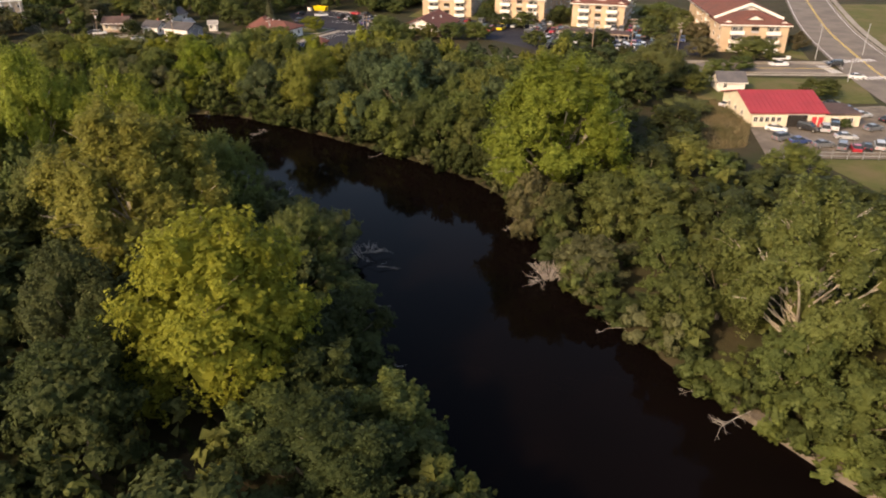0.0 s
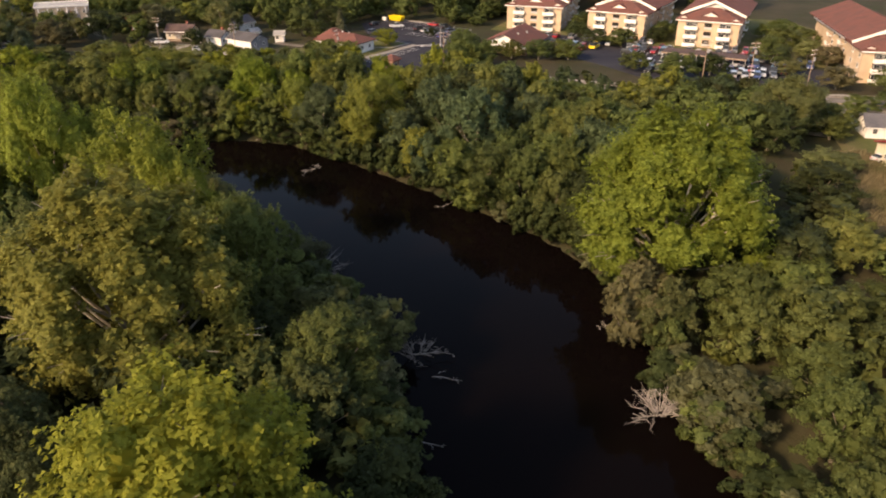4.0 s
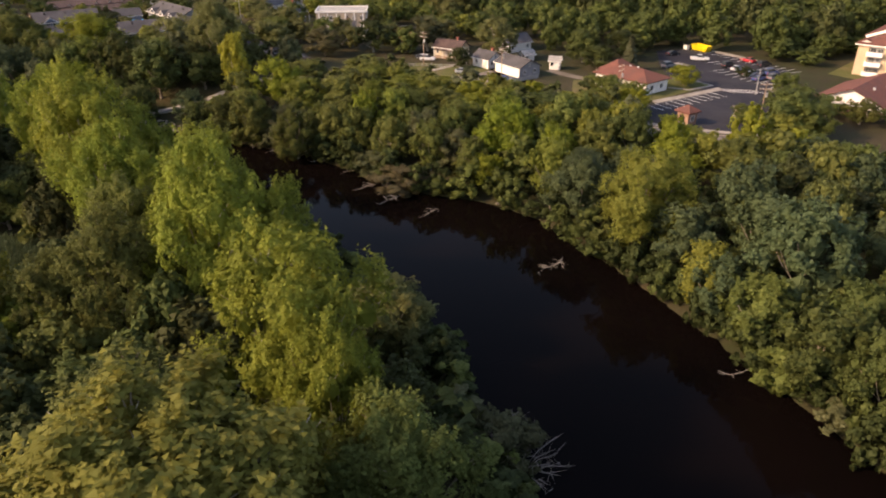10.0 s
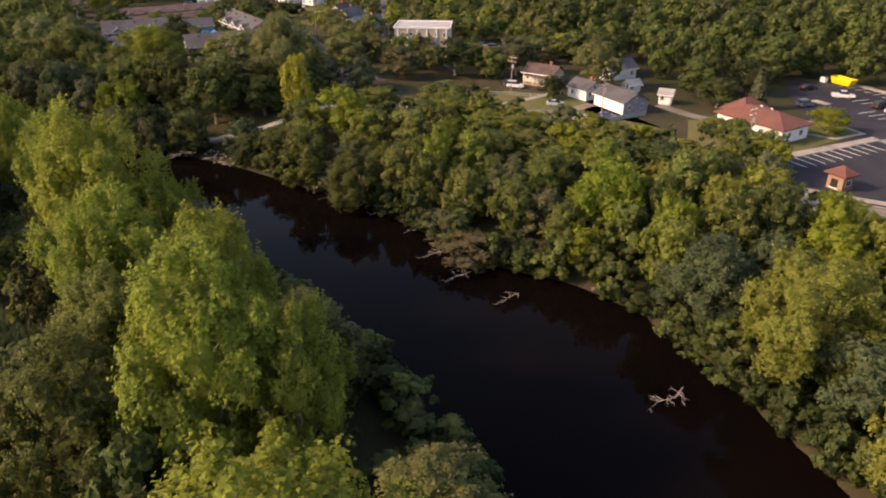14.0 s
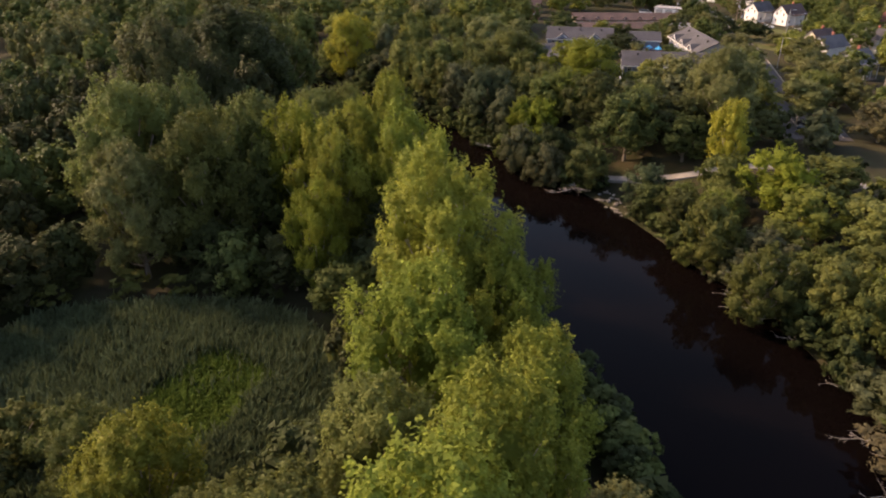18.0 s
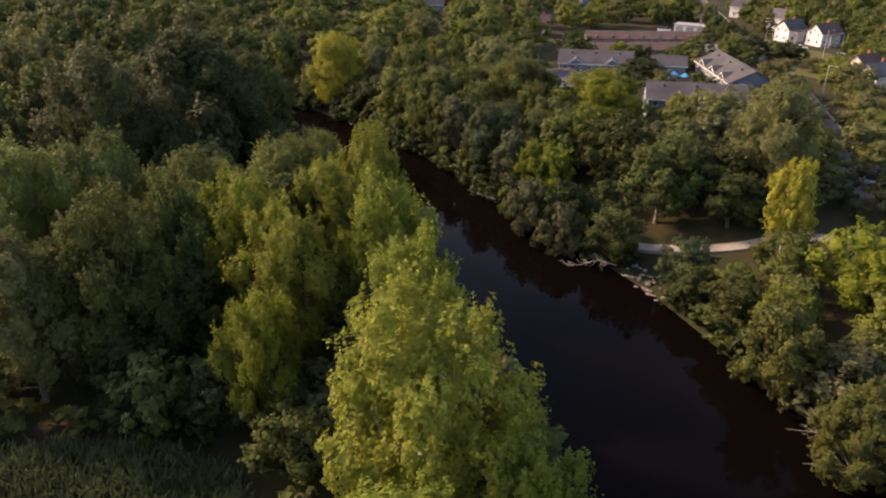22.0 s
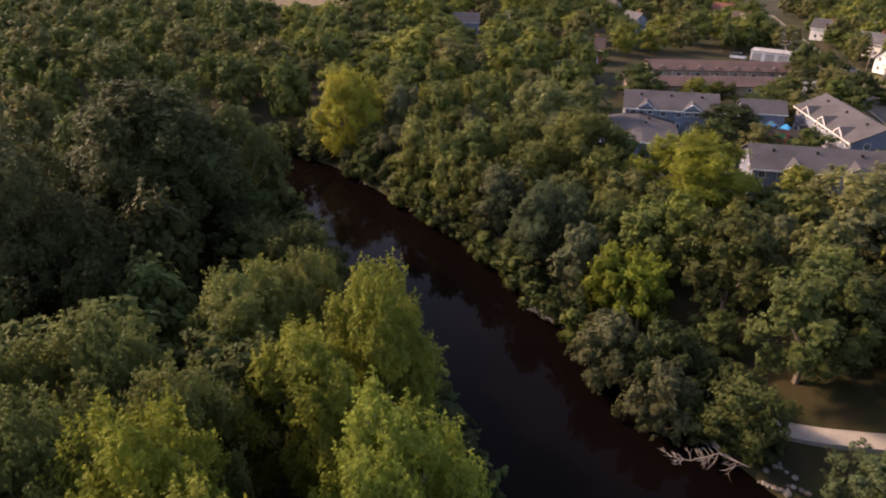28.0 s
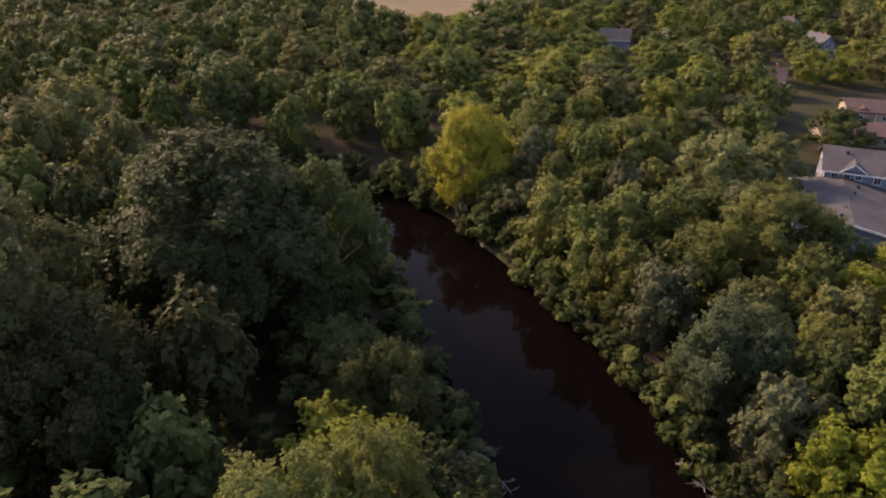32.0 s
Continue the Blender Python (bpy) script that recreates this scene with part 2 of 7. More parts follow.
METAL = surface("galvanised_metal", (0.40, 0.39, 0.38), (0.50, 0.49, 0.48), 3.0, 0.5, 0.6)
RUBBER = surface("tyre_rubber", (0.02, 0.02, 0.02), (0.03, 0.03, 0.03), 3.0, 0.9, bump=0)
# near-black: shade of openings put into the colour; also dark roof vents
DARK_SHADE_VENT = surface("dark_shade_vent", (0.02, 0.018, 0.016), (0.035, 0.03, 0.028), 2.0, 0.9, bump=0)
LAMP_GLASS = surface("lamp_glass", (0.75, 0.74, 0.70), (0.80, 0.79, 0.75), 3.0, 0.15, bump=0)


def plain(name, c, rough=0.4, metal=0.0, coat=0.0):
    m, nt, b = shader(name, rough, metal)
    nt.links.new(mixer(nt, noisy(nt, 2.0), c, [v * 0.88 for v in c]), b.inputs["Base Color"])
    b.inputs["Coat Weight"].default_value = coat
    return m


GLASS = plain("window_glass", (0.035, 0.04, 0.045), 0.08)
CAR = {k: plain("car_" + k, v, 0.35, 0.1, 0.6) for k, v in {
    "white": (0.72, 0.71, 0.70), "silver": (0.42, 0.43, 0.44), "grey": (0.16, 0.165, 0.175), "black": (0.02, 0.02, 0.023),
    "red": (0.36, 0.02, 0.03), "blue": (0.04, 0.07, 0.19), "tan": (0.35, 0.29, 0.21), "yellow": (0.80, 0.58, 0.02)}.items()}
PLAY_RED, PLAY_BLUE, PLAY_GREEN = plain("play_red", (0.55, 0.04, 0.05)), plain("play_blue", (0.03, 0.30, 0.55)), plain("play_green", (0.03, 0.22, 0.10))

WATER, nt, b = shader("river_water", 0.045)
b.inputs["Specular IOR Level"].default_value = 0.055
b.inputs["IOR"].default_value = 1.33
nt.links.new(mixer(nt, noisy(nt, 0.05, 4, 0.6, 0.4, 0.65), (0.0028, 0.0019, 0.0017), (0.0038, 0.0023, 0.0020)), b.inputs["Base Color"])
bp = nt.nodes.new("ShaderNodeBump")
bp.inputs["Strength"].default_value, bp.inputs["Distance"].default_value = 0.06, 0.05
nt.links.new(noisy(nt, 1.1, 3, 0.5, 0.0, 1.0), bp.inputs["Height"])
nt.links.new(bp.outputs[0], b.inputs["Normal"])


# ---- mesh helpers ----
def part(name, bm, material, parent=None, label=""):
    me = bpy.data.meshes.new(name)
    bm.normal_update()
    bm.to_mesh(me)
    bm.free()
    me.materials.append(material)
    ob = new(name, me)
    ob.parent = parent
    return tagged(ob, label) if label else ob


def shared(name, me, parent, m=None):
    ob = new(name, me)
    ob.parent = parent
    if m is not None:
        ob.matrix_basis = m
    return ob


def box(bm, cx, cy, cz, sx, sy, sz, rz=0.0):
    m = Matrix.Translation((cx, cy, cz)) @ Matrix.Rotation(rz, 4, "Z") @ Matrix.Diagonal((sx, sy, sz, 1))
    return bmesh.ops.create_cube(bm, size=1, matrix=m)["verts"]


def boxes(*rows):
    bm = bmesh.new()
    for r in rows:
        box(bm, *r)
    return bm


def prism(poly, z0, z1):
    bm = bmesh.new()
    lo = [bm.verts.new((x, y, z0)) for x, y in poly]
    hi = [bm.verts.new((x, y, z1)) for x, y in poly]
    n = len(poly)
    bm.faces.new(hi)
    bm.faces.new(lo[::-1])
    for i in range(n):
        bm.faces.new((lo[i], lo[(i + 1) % n], hi[(i + 1) % n], hi[i]))
    bmesh.ops.triangulate(bm, faces=[f for f in bm.faces if len(f.verts) > 4])
    bmesh.ops.recalc_face_normals(bm, faces=bm.faces)
    return bm


def solid(points, faces):
    bm = bmesh.new()
    vs = [bm.verts.new(p) for p in points]
    for f in faces:
        bm.faces.new([vs[i] for i in f])
    bmesh.ops.recalc_face_normals(bm, faces=bm.faces)
    return bm


def tube(bm, pts, radii, n=6):
    rings = []
    for i, p in enumerate(pts):
        d = (Vector(pts[min(i + 1, len(pts) - 1)]) - Vector(pts[max(i - 1, 0)])).normalized()
        a = d.orthogonal().normalized()
        c = d.cross(a)
        rings.append([bm.verts.new(Vector(p) + (a * math.cos(2 * math.pi * k / n) + c * math.sin(2 * math.pi * k / n)) * radii[i]) for k in range(n)])
    for r0, r1 in zip(rings, rings[1:]):
        for k in range(n):
            bm.faces.new((r0[k], r0[(k + 1) % n], r1[(k + 1) % n], r1[k]))
    bm.faces.new(rings[0][::-1])
    bm.faces.new(rings[-1])


def mesh_np(name, chunks, material, smooth=False):
    """One mesh from (vertices, faces) arrays; each faces array has rows of one length."""
    me = bpy.data.meshes.new(name)
    verts = np.concatenate([c[0] for c in chunks]).astype(np.float32)
    base, loops, sizes = 0, [], []
    for v, f in chunks:
        loops.append((f + base).ravel())
        sizes.append(np.full(len(f), f.shape[1]))
        base += len(v)
    loops, sizes = np.concatenate(loops).astype(np.int32), np.concatenate(sizes).astype(np.int32)
    me.vertices.add(len(verts))
    me.vertices.foreach_set("co", verts.ravel())
    me.loops.add(len(loops))
    me.loops.foreach_set("vertex_index", loops)
    me.polygons.add(len(sizes))
    starts = np.concatenate([[0], np.cumsum(sizes)[:-1]]).astype(np.int32)
    me.polygons.foreach_set("loop_start", starts)
    me.polygons.foreach_set("use_smooth", np.full(len(sizes), smooth))
    me.update(calc_edges=True)
    me.materials.append(material)
    return me


# ---- plan: river banks, ground ----
BANK_R = [(95, -40), (62, 20), (44, 46), (37, 57), (29, 70), (24, 80), (18, 91), (17, 106), (13, 122), (2, 138), (-11, 149), (-25, 160), (-40, 171), (-54, 179), (-66, 181.5), (-77, 179.5), (-89, 181),
          (-113, 186), (-125, 185), (-144, 185), (-156, 184), (-169, 181), (-190, 176), (-211, 173), (-235, 166), (-257, 158), (-270, 152), (-281, 143), (-290, 128), (-298, 100), (-320, 60), (-360, 20)]
BANK_L = [(60, -60), (26, 12), (5, 46), (-4, 62), (-10, 80), (-14, 94), (-20, 107), (-33, 119), (-45, 132), (-58, 141), (-72, 147), (-90, 151), (-110, 153), (-130, 154), (-157, 155), (-175, 156), (-190, 154),
          (-206, 151), (-224, 147), (-246, 142), (-260, 133), (-268, 118), (-275, 95), (-296, 50), (-335, 5)]


def smooth_line(pts, n=4):
    p = np.array([2 * np.array(pts[0]) - pts[1], *pts, 2 * np.array(pts[-1]) - pts[-2]], float)
    out = []
    for i in range(1, len(p) - 2):
        for k in range(n):
            t = k / n
            out.append(0.5 * (2 * p[i] + (p[i + 1] - p[i - 1]) * t + (2 * p[i - 1] - 5 * p[i] + 4 * p[i + 1] - p[i + 2]) * t * t + (3 * p[i] - p[i - 1] - 3 * p[i + 1] + p[i + 2]) * t ** 3))
    out.append(p[-2])
    return np.array(out)


SR, SL = smooth_line(BANK_R), smooth_line(BANK_L)


def side_dist(p, line):
    """Distance to a line, and on which side (plus: left of its run)."""
    p = np.asarray(p, float).reshape(-1, 2)
    out = np.empty(len(p))
    a, d = line[:-1], np.diff(line, axis=0)
    dd = (d * d).sum(1)
    for k in range(0, len(p), 4000):
        q = p[k:k + 4000, None] - a
        t = np.clip((q * d).sum(2) / dd, 0, 1)
        e = q - t[..., None] * d
        l = (e * e).sum(2)
        n = l.argmin(1)
        i = np.arange(len(n))
        out[k:k + 4000] = np.sqrt(l[i, n]) * np.where(d[n, 0] * q[i, n, 1] - d[n, 1] * q[i, n, 0] >= 0, 1, -1)
    return out


def river_dist(p):
    """(distance beyond the town bank, distance beyond the wood bank); both below zero in the water."""
    return -side_dist(p, SR), side_dist(p, SL)


def step01(a, b, x):
    t = np.clip((x - a) / (b - a), 0, 1)
    return t * t * (3 - 2 * t)


def ground_z(p):
    p = np.asarray(p, float)
    r, l = river_dist(p)
    town = r > l
    d = np.maximum(r, l)
    z = np.clip(d * 0.55, -1.8, 1.0)
    z += np.where(town, 6.0 * step01(1, 30, d), 1.0 * step01(2, 20, d))
    bumps = 0.25 * np.sin(p[:, 0] * 0.31 + 1.3 * np.sin(p[:, 1] * 0.17)) * np.sin(p[:, 1] * 0.27)
    return z + bumps * np.where(town, step01(0, 3, d) * (1 - step01(14, 26, d)), step01(0, 4, d))


def gz(x, y):
    return float(ground_z([(x, y)])[0])


def axis(a, b, fine):
    far = [40, 120, 400, 1200, 3200]
    return np.array([a - f for f in far[::-1]] + list(np.arange(a, b, fine)) + [b] + [b + f for f in far])


gx, gy = axis(-520, 180, 3.5), axis(-60, 350, 3.5)
GX, GY = np.meshgrid(gx, gy)
gp = np.stack([GX.ravel(), GY.ravel()], 1)
gv = np.column_stack([gp, ground_z(gp)])
nx, ny = len(gx), len(gy)
ii = (np.arange(ny - 1)[:, None] * nx + np.arange(nx - 1)).ravel()
gf = np.column_stack([ii, ii + 1, ii + nx + 1, ii + nx])
tagged(new("ground", mesh_np("ground", [(gv, gf)], SOIL, True)), "brown and green earth of the river banks and woods", "ground", kind="structure")
ring = [tuple(p) for p in SR] + [tuple(p) for p in SL[::-1]]
wpoly = [tuple(np.array(p) + (6 * np.array(q))) for p, q in zip(ring, [(0.5, 0.6)] * len(SR) + [(-0.3, -0.6)] * len(SL))]
tagged(part("river_water", prism(wpoly, -0.5, 0.0), WATER), "still dark brown river that mirrors trees and sky", "river", kind="structure")


# ---- trees ----
rng = np.random.default_rng(7)
_b = bmesh.new()
bmesh.ops.create_icosphere(_b, subdivisions=1, radius=1)
ICO_V = np.array([v.co[:] for v in _b.verts])
ICO_F = np.array([[v.index for v in f.verts] for f in _b.faces])
_b.free()


def unit(v):
    return v / np.maximum(np.linalg.norm(v, axis=1, keepdims=True), 1e-6)


def leaves_at(pos, nrm, size, r):
    """A pointed leaf for every position, facing nrm."""
    n = len(pos)
    t = unit(np.cross(nrm, r.normal(size=(n, 3))))
    s = np.cross(nrm, t)
    a = (size * r.uniform(0.6, 1.35, n))[:, None]
    v = np.stack([pos + t * a * 0.7, pos - t * a * 0.42 + s * a * 0.5, pos - t * a * 0.42 - s * a * 0.5], 1).reshape(-1, 3)
    return v, np.arange(3 * n).reshape(n, 3)


def lobes_of(form, r, count):
    """A crown's big lobes at the ends of its limbs and the small clumps on them, for a tree 20 m high and 8 m in radius."""
    lo = {"round": 3.0, "tall": 2.2, "broad": 4.0, "bush": 2.5, "willow": 2.0, "vase": 4.5, "plume": 4.5}[form]
    k = {"round": 20, "tall": 25, "broad": 24, "bush": 14, "willow": 19, "vase": 18, "plume": 40}[form]
    k = k if count > 20 else k * 2 // 3 if count > 7 else k // 2
    tall = {"tall": 1.15, "willow": 1.2, "plume": 1.45}.get(form, 1.0)
    limbs, big, brad = [], [], []
    for i in range(k):
        u = (i + 0.5) / k
        a = i * 2.4 + r.uniform(-0.4, 0.4)
        if form == "tall":
            prof = min(1, 0.6 + 0.9 * u) * (1 - u ** 4) ** 0.5
        elif form in ("broad", "vase", "plume"):
            prof = math.sqrt(max(0.02, 1 - u ** 2.4)) * (0.82 + 0.2 * u)
        else:
            prof = math.sqrt(max(0.04, 1 - (1.7 * u - 0.75) ** 2))
        q = r.uniform(1.55, 2.5) * {"vase": 0.86, "tall": 0.9, "bush": 1.1, "plume": 0.58}.get(form, 1.0)
        h = lo + (18.2 - lo) * (0.1 + 0.86 * u) + r.uniform(-0.5, 0.5) * (2.4 if form in ("tall", "plume") else 1.2)
        rr = max(0.0, 8 * prof - q * 0.8) * r.uniform(0.66, 1.06)
        limbs.append((rr * math.cos(a), rr * math.sin(a), h))
        big.append(limbs[-1])
        brad.append(q)
    for z in np.linspace(lo + 2.5, 15.5, 4 if count > 20 else 2):
        big.append((r.normal(0, 0.6), r.normal(0, 0.6), z))
        brad.append(2.0 if form == "plume" else 3.2)
    big, brad = np.array(big), np.array(brad)
    pick = r.choice(len(big), count * 3)
    d = unit(r.normal(size=(count * 3, 3)) + unit(big[pick] - np.array([0, 0, 9.0])) * 0.5 + np.array([0, 0, 0.25]))
    c = big[pick] + d * (brad[pick] * r.uniform(0.82, 1.05, count * 3))[:, None] * np.array([1, 1, tall])
    gap = np.linalg.norm((c[:, None] - big[None]) / np.array([1, 1, tall]), axis=2) / brad[None]
    keep = np.where(gap.min(1) > 0.72)[0][:count]
    small = c[keep]
    srad = r.uniform(0.6, 1.15, len(keep)) * (1.12 if form == "tall" else 1.0)
    fine = {"tall": (0.85, 0.85, 1.25), "plume": (0.75, 0.75, 1.3), "willow": (0.8, 0.8, 1.4)}.get(form, (0.95, 0.95, 1.15))
    if form == "tall":
        small[:, 2] += srad * 0.7
    return big, brad, small, srad, limbs, np.concatenate([np.tile((1, 1, tall), (len(big), 1)), np.tile(fine, (len(small), 1))])


def crown_chunks(form, seed, count, leaves, size):
    """Dark hearts of the lobes, a loose skin of leaves, and leafy sprigs that shoot out of the skin and taper to a point."""
    r = np.random.default_rng(seed)
    big, brad, small, srad, limbs, st = lobes_of(form, r, count)
    chunks = [(c + ICO_V * e * q * r.uniform(0.55, 0.75, (12, 1)), ICO_F) for c, q, e in zip(big, brad, st)]
    cen, rad = np.concatenate([big, small]), np.concatenate([brad, srad])
    w = np.concatenate([brad ** 2 * 0.6, srad ** 2 * 2.2])
    lift = {"tall": 1.0, "plume": 1.1, "vase": 0.9, "willow": -0.8}.get(form, 0.5)
    per = 18 if leaves > 5000 else 10
    shoots = max(8, int(leaves * (0.42 if leaves > 5000 else 0.32) / per))
    skin = leaves - shoots * per

    def places(n, near, far):
        m = int(n * 2.4)
        pick = r.choice(len(cen), m, p=w / w.sum())
        out = unit(cen[pick] - np.array([0, 0, 8.5]))
        d = unit(r.normal(size=(m, 3)) + out * 0.6 + np.array([0, 0, 0.3]))
        pos = cen[pick] + d * (rad[pick] * r.uniform(near, far, m))[:, None] * st[pick]
        gap = np.linalg.norm((pos[:, None] - cen[None]) / st, axis=2) / rad[None]
        keep = np.where(gap.min(1) > near * 0.96)[0][:n]
        return pos[keep], d[keep], out[keep]

    pos, d, out = places(skin, 0.82, 1.06)
    chunks.append(leaves_at(pos, unit(d * 0.7 + out * 0.4 + r.normal(size=pos.shape) * (0.32 if leaves > 5000 else 0.26)), size, r))
    root, d, out = places(shoots, 0.8, 1.0)
    aim = unit(d * 0.8 + out * 0.4 + np.array([0, 0, lift]) + r.normal(size=root.shape) * 0.25)
    reach = r.uniform(0.6, 1.7, len(root)) * (1.2 if form in ("tall", "vase") else 1.0)
    k = np.repeat(np.arange(len(root)), per)
    f = r.uniform(0, 1, len(k))[:, None]
    pos = root[k] + aim[k] * reach[k][:, None] * f + r.normal(size=(len(k), 3)) * 0.3 * (1 - 0.75 * f)
    nrm = unit(r.normal(size=pos.shape) * (0.4 if leaves > 5000 else 0.32) + out[k] * 0.5 + d[k] * 0.35 + np.array([0, 0, 0.3]))
    chunks.append(leaves_at(pos, nrm, size, r))
    n0 = len(chunks[-2][0])
    last = (np.concatenate([chunks[-2][0], chunks[-1][0]]), np.concatenate([chunks[-2][1], chunks[-1][1] + n0]))
    return chunks[:-2] + [last], limbs


def trunk_mesh(name, limbs, seed, bark, fine):
    r = random.Random(seed)
    bm = bmesh.new()
    top = max(l[2] for l in limbs) * 0.8
    pts = [(0, 0, -0.6), (0.1, 0.05, 2.5), (0.3 * r.uniform(-1, 1), 0.3 * r.uniform(-1, 1), top * 0.5), (0.6 * r.uniform(-1, 1), 0.6 * r.uniform(-1, 1), top)]
    tube(bm, pts, [0.5, 0.38, 0.24, 0.07], 8 if fine else 5)
    for x, y, h in limbs[::1 if fine else 3]:
        z0 = max(1.5, h * r.uniform(0.3, 0.5))
        f = z0 / top
        base = Vector((0.1 * f, 0.05 * f, z0))
        end = Vector((x, y, h))
        mid = base.lerp(end, 0.5) + Vector((r.uniform(-.4, .4), r.uniform(-.4, .4), -0.4))
        tube(bm, [base, mid, end, end + (end - mid) * 0.25], [0.17, 0.11, 0.07, 0.02], 5 if fine else 4)
        for _ in range(3 if fine else 0):
            tip = end + Vector((r.uniform(-1.4, 1.4), r.uniform(-1.4, 1.4), r.uniform(0.3, 1))) + Vector((x, y, h - 8)).normalized() * 1.2
            tube(bm, [mid.lerp(end, 0.6), end.lerp(tip, 0.5), tip], [0.07, 0.05, 0.015], 4)
    me = bpy.data.meshes.new(name)
    bm.to_mesh(me)
    bm.free()
    me.materials.append(bark)
    return me


DETAIL = {"big": (300, 60000, 0.26), "near": (190, 30000, 0.28), "mid": (60, 5600, 0.52)}
MESHES = {}


def tree_meshes(form, detail, variant):
    key = (form, detail, variant)
    if key not in MESHES:
        seed = 100 + 17 * variant + {"round": 1, "tall": 2, "broad": 3, "bush": 4, "willow": 5, "vase": 6, "plume": 7}[form]
        ch, limbs = crown_chunks(form, seed, *DETAIL[detail])
        leafy = ch[-1][0]
        spread = float(np.percentile(np.hypot(leafy[:, 0], leafy[:, 1]), 94))
        MESHES[key] = (spread, float(np.percentile(leafy[:, 2], 99.7)), trunk_mesh("trunk", limbs, seed, PALE_BARK if form in ("tall", "vase", "plume") else BARK, detail != "mid"), mesh_np("crown", ch, LEAF["green"]))
    return MESHES[key]


WORDS = {"dark": "dark green", "green": "green", "mid": "fresh green", "olive": "olive green", "cotton": "yellow-green", "yellow": "bright yellow", "citron": "yellowing green", "gold": "golden green",
         "grey": "grey-green", "teal": "blue-green", "brown": "browning", "lime": "lime green", "spruce": "dark needle", "umber": "dark olive", "oak": "golden olive", "pale": "pale yellow-green"}
SHAPE = {"round": "round-crowned broadleaf tree", "tall": "tall lobed cottonwood tree", "broad": "broad spreading tree", "bush": "dense bank shrub", "willow": "drooping willow tree", "vase": "open-limbed tree with pale branches", "plume": "open-crowned tufted tree"}
TREES = []


def tree(x, y, top, radius, form, leaf, detail="mid", where="in the riverside wood", group="riverside trees"):
    z = gz(x, y)
    n = len(TREES)
    spread, tip, tm, cm = tree_meshes(form, detail, n % 3 if detail == "near" else 0 if detail == "big" else n % 2)
    ob = new("shrub" if form == "bush" else "tree")
    s = (top - z) / tip
    ob.matrix_basis = Matrix.LocRotScale((x, y, z), Euler((0, 0, rng.uniform(0, 6.28))), (radius / spread, radius / spread, s))
    shared("stem" if form == "bush" else "trunk", tm, ob)
    c = shared("foliage" if form == "bush" else "crown", cm, ob)
    c.material_slots[0].link = "OBJECT"
    c.material_slots[0].material = LEAF[leaf]
    tagged(ob, "%s with %s leaves %s" % (SHAPE[form], WORDS[leaf], where), "shrub" if form == "bush" else "tree", group)
    TREES.append((x, y, radius))
    return ob


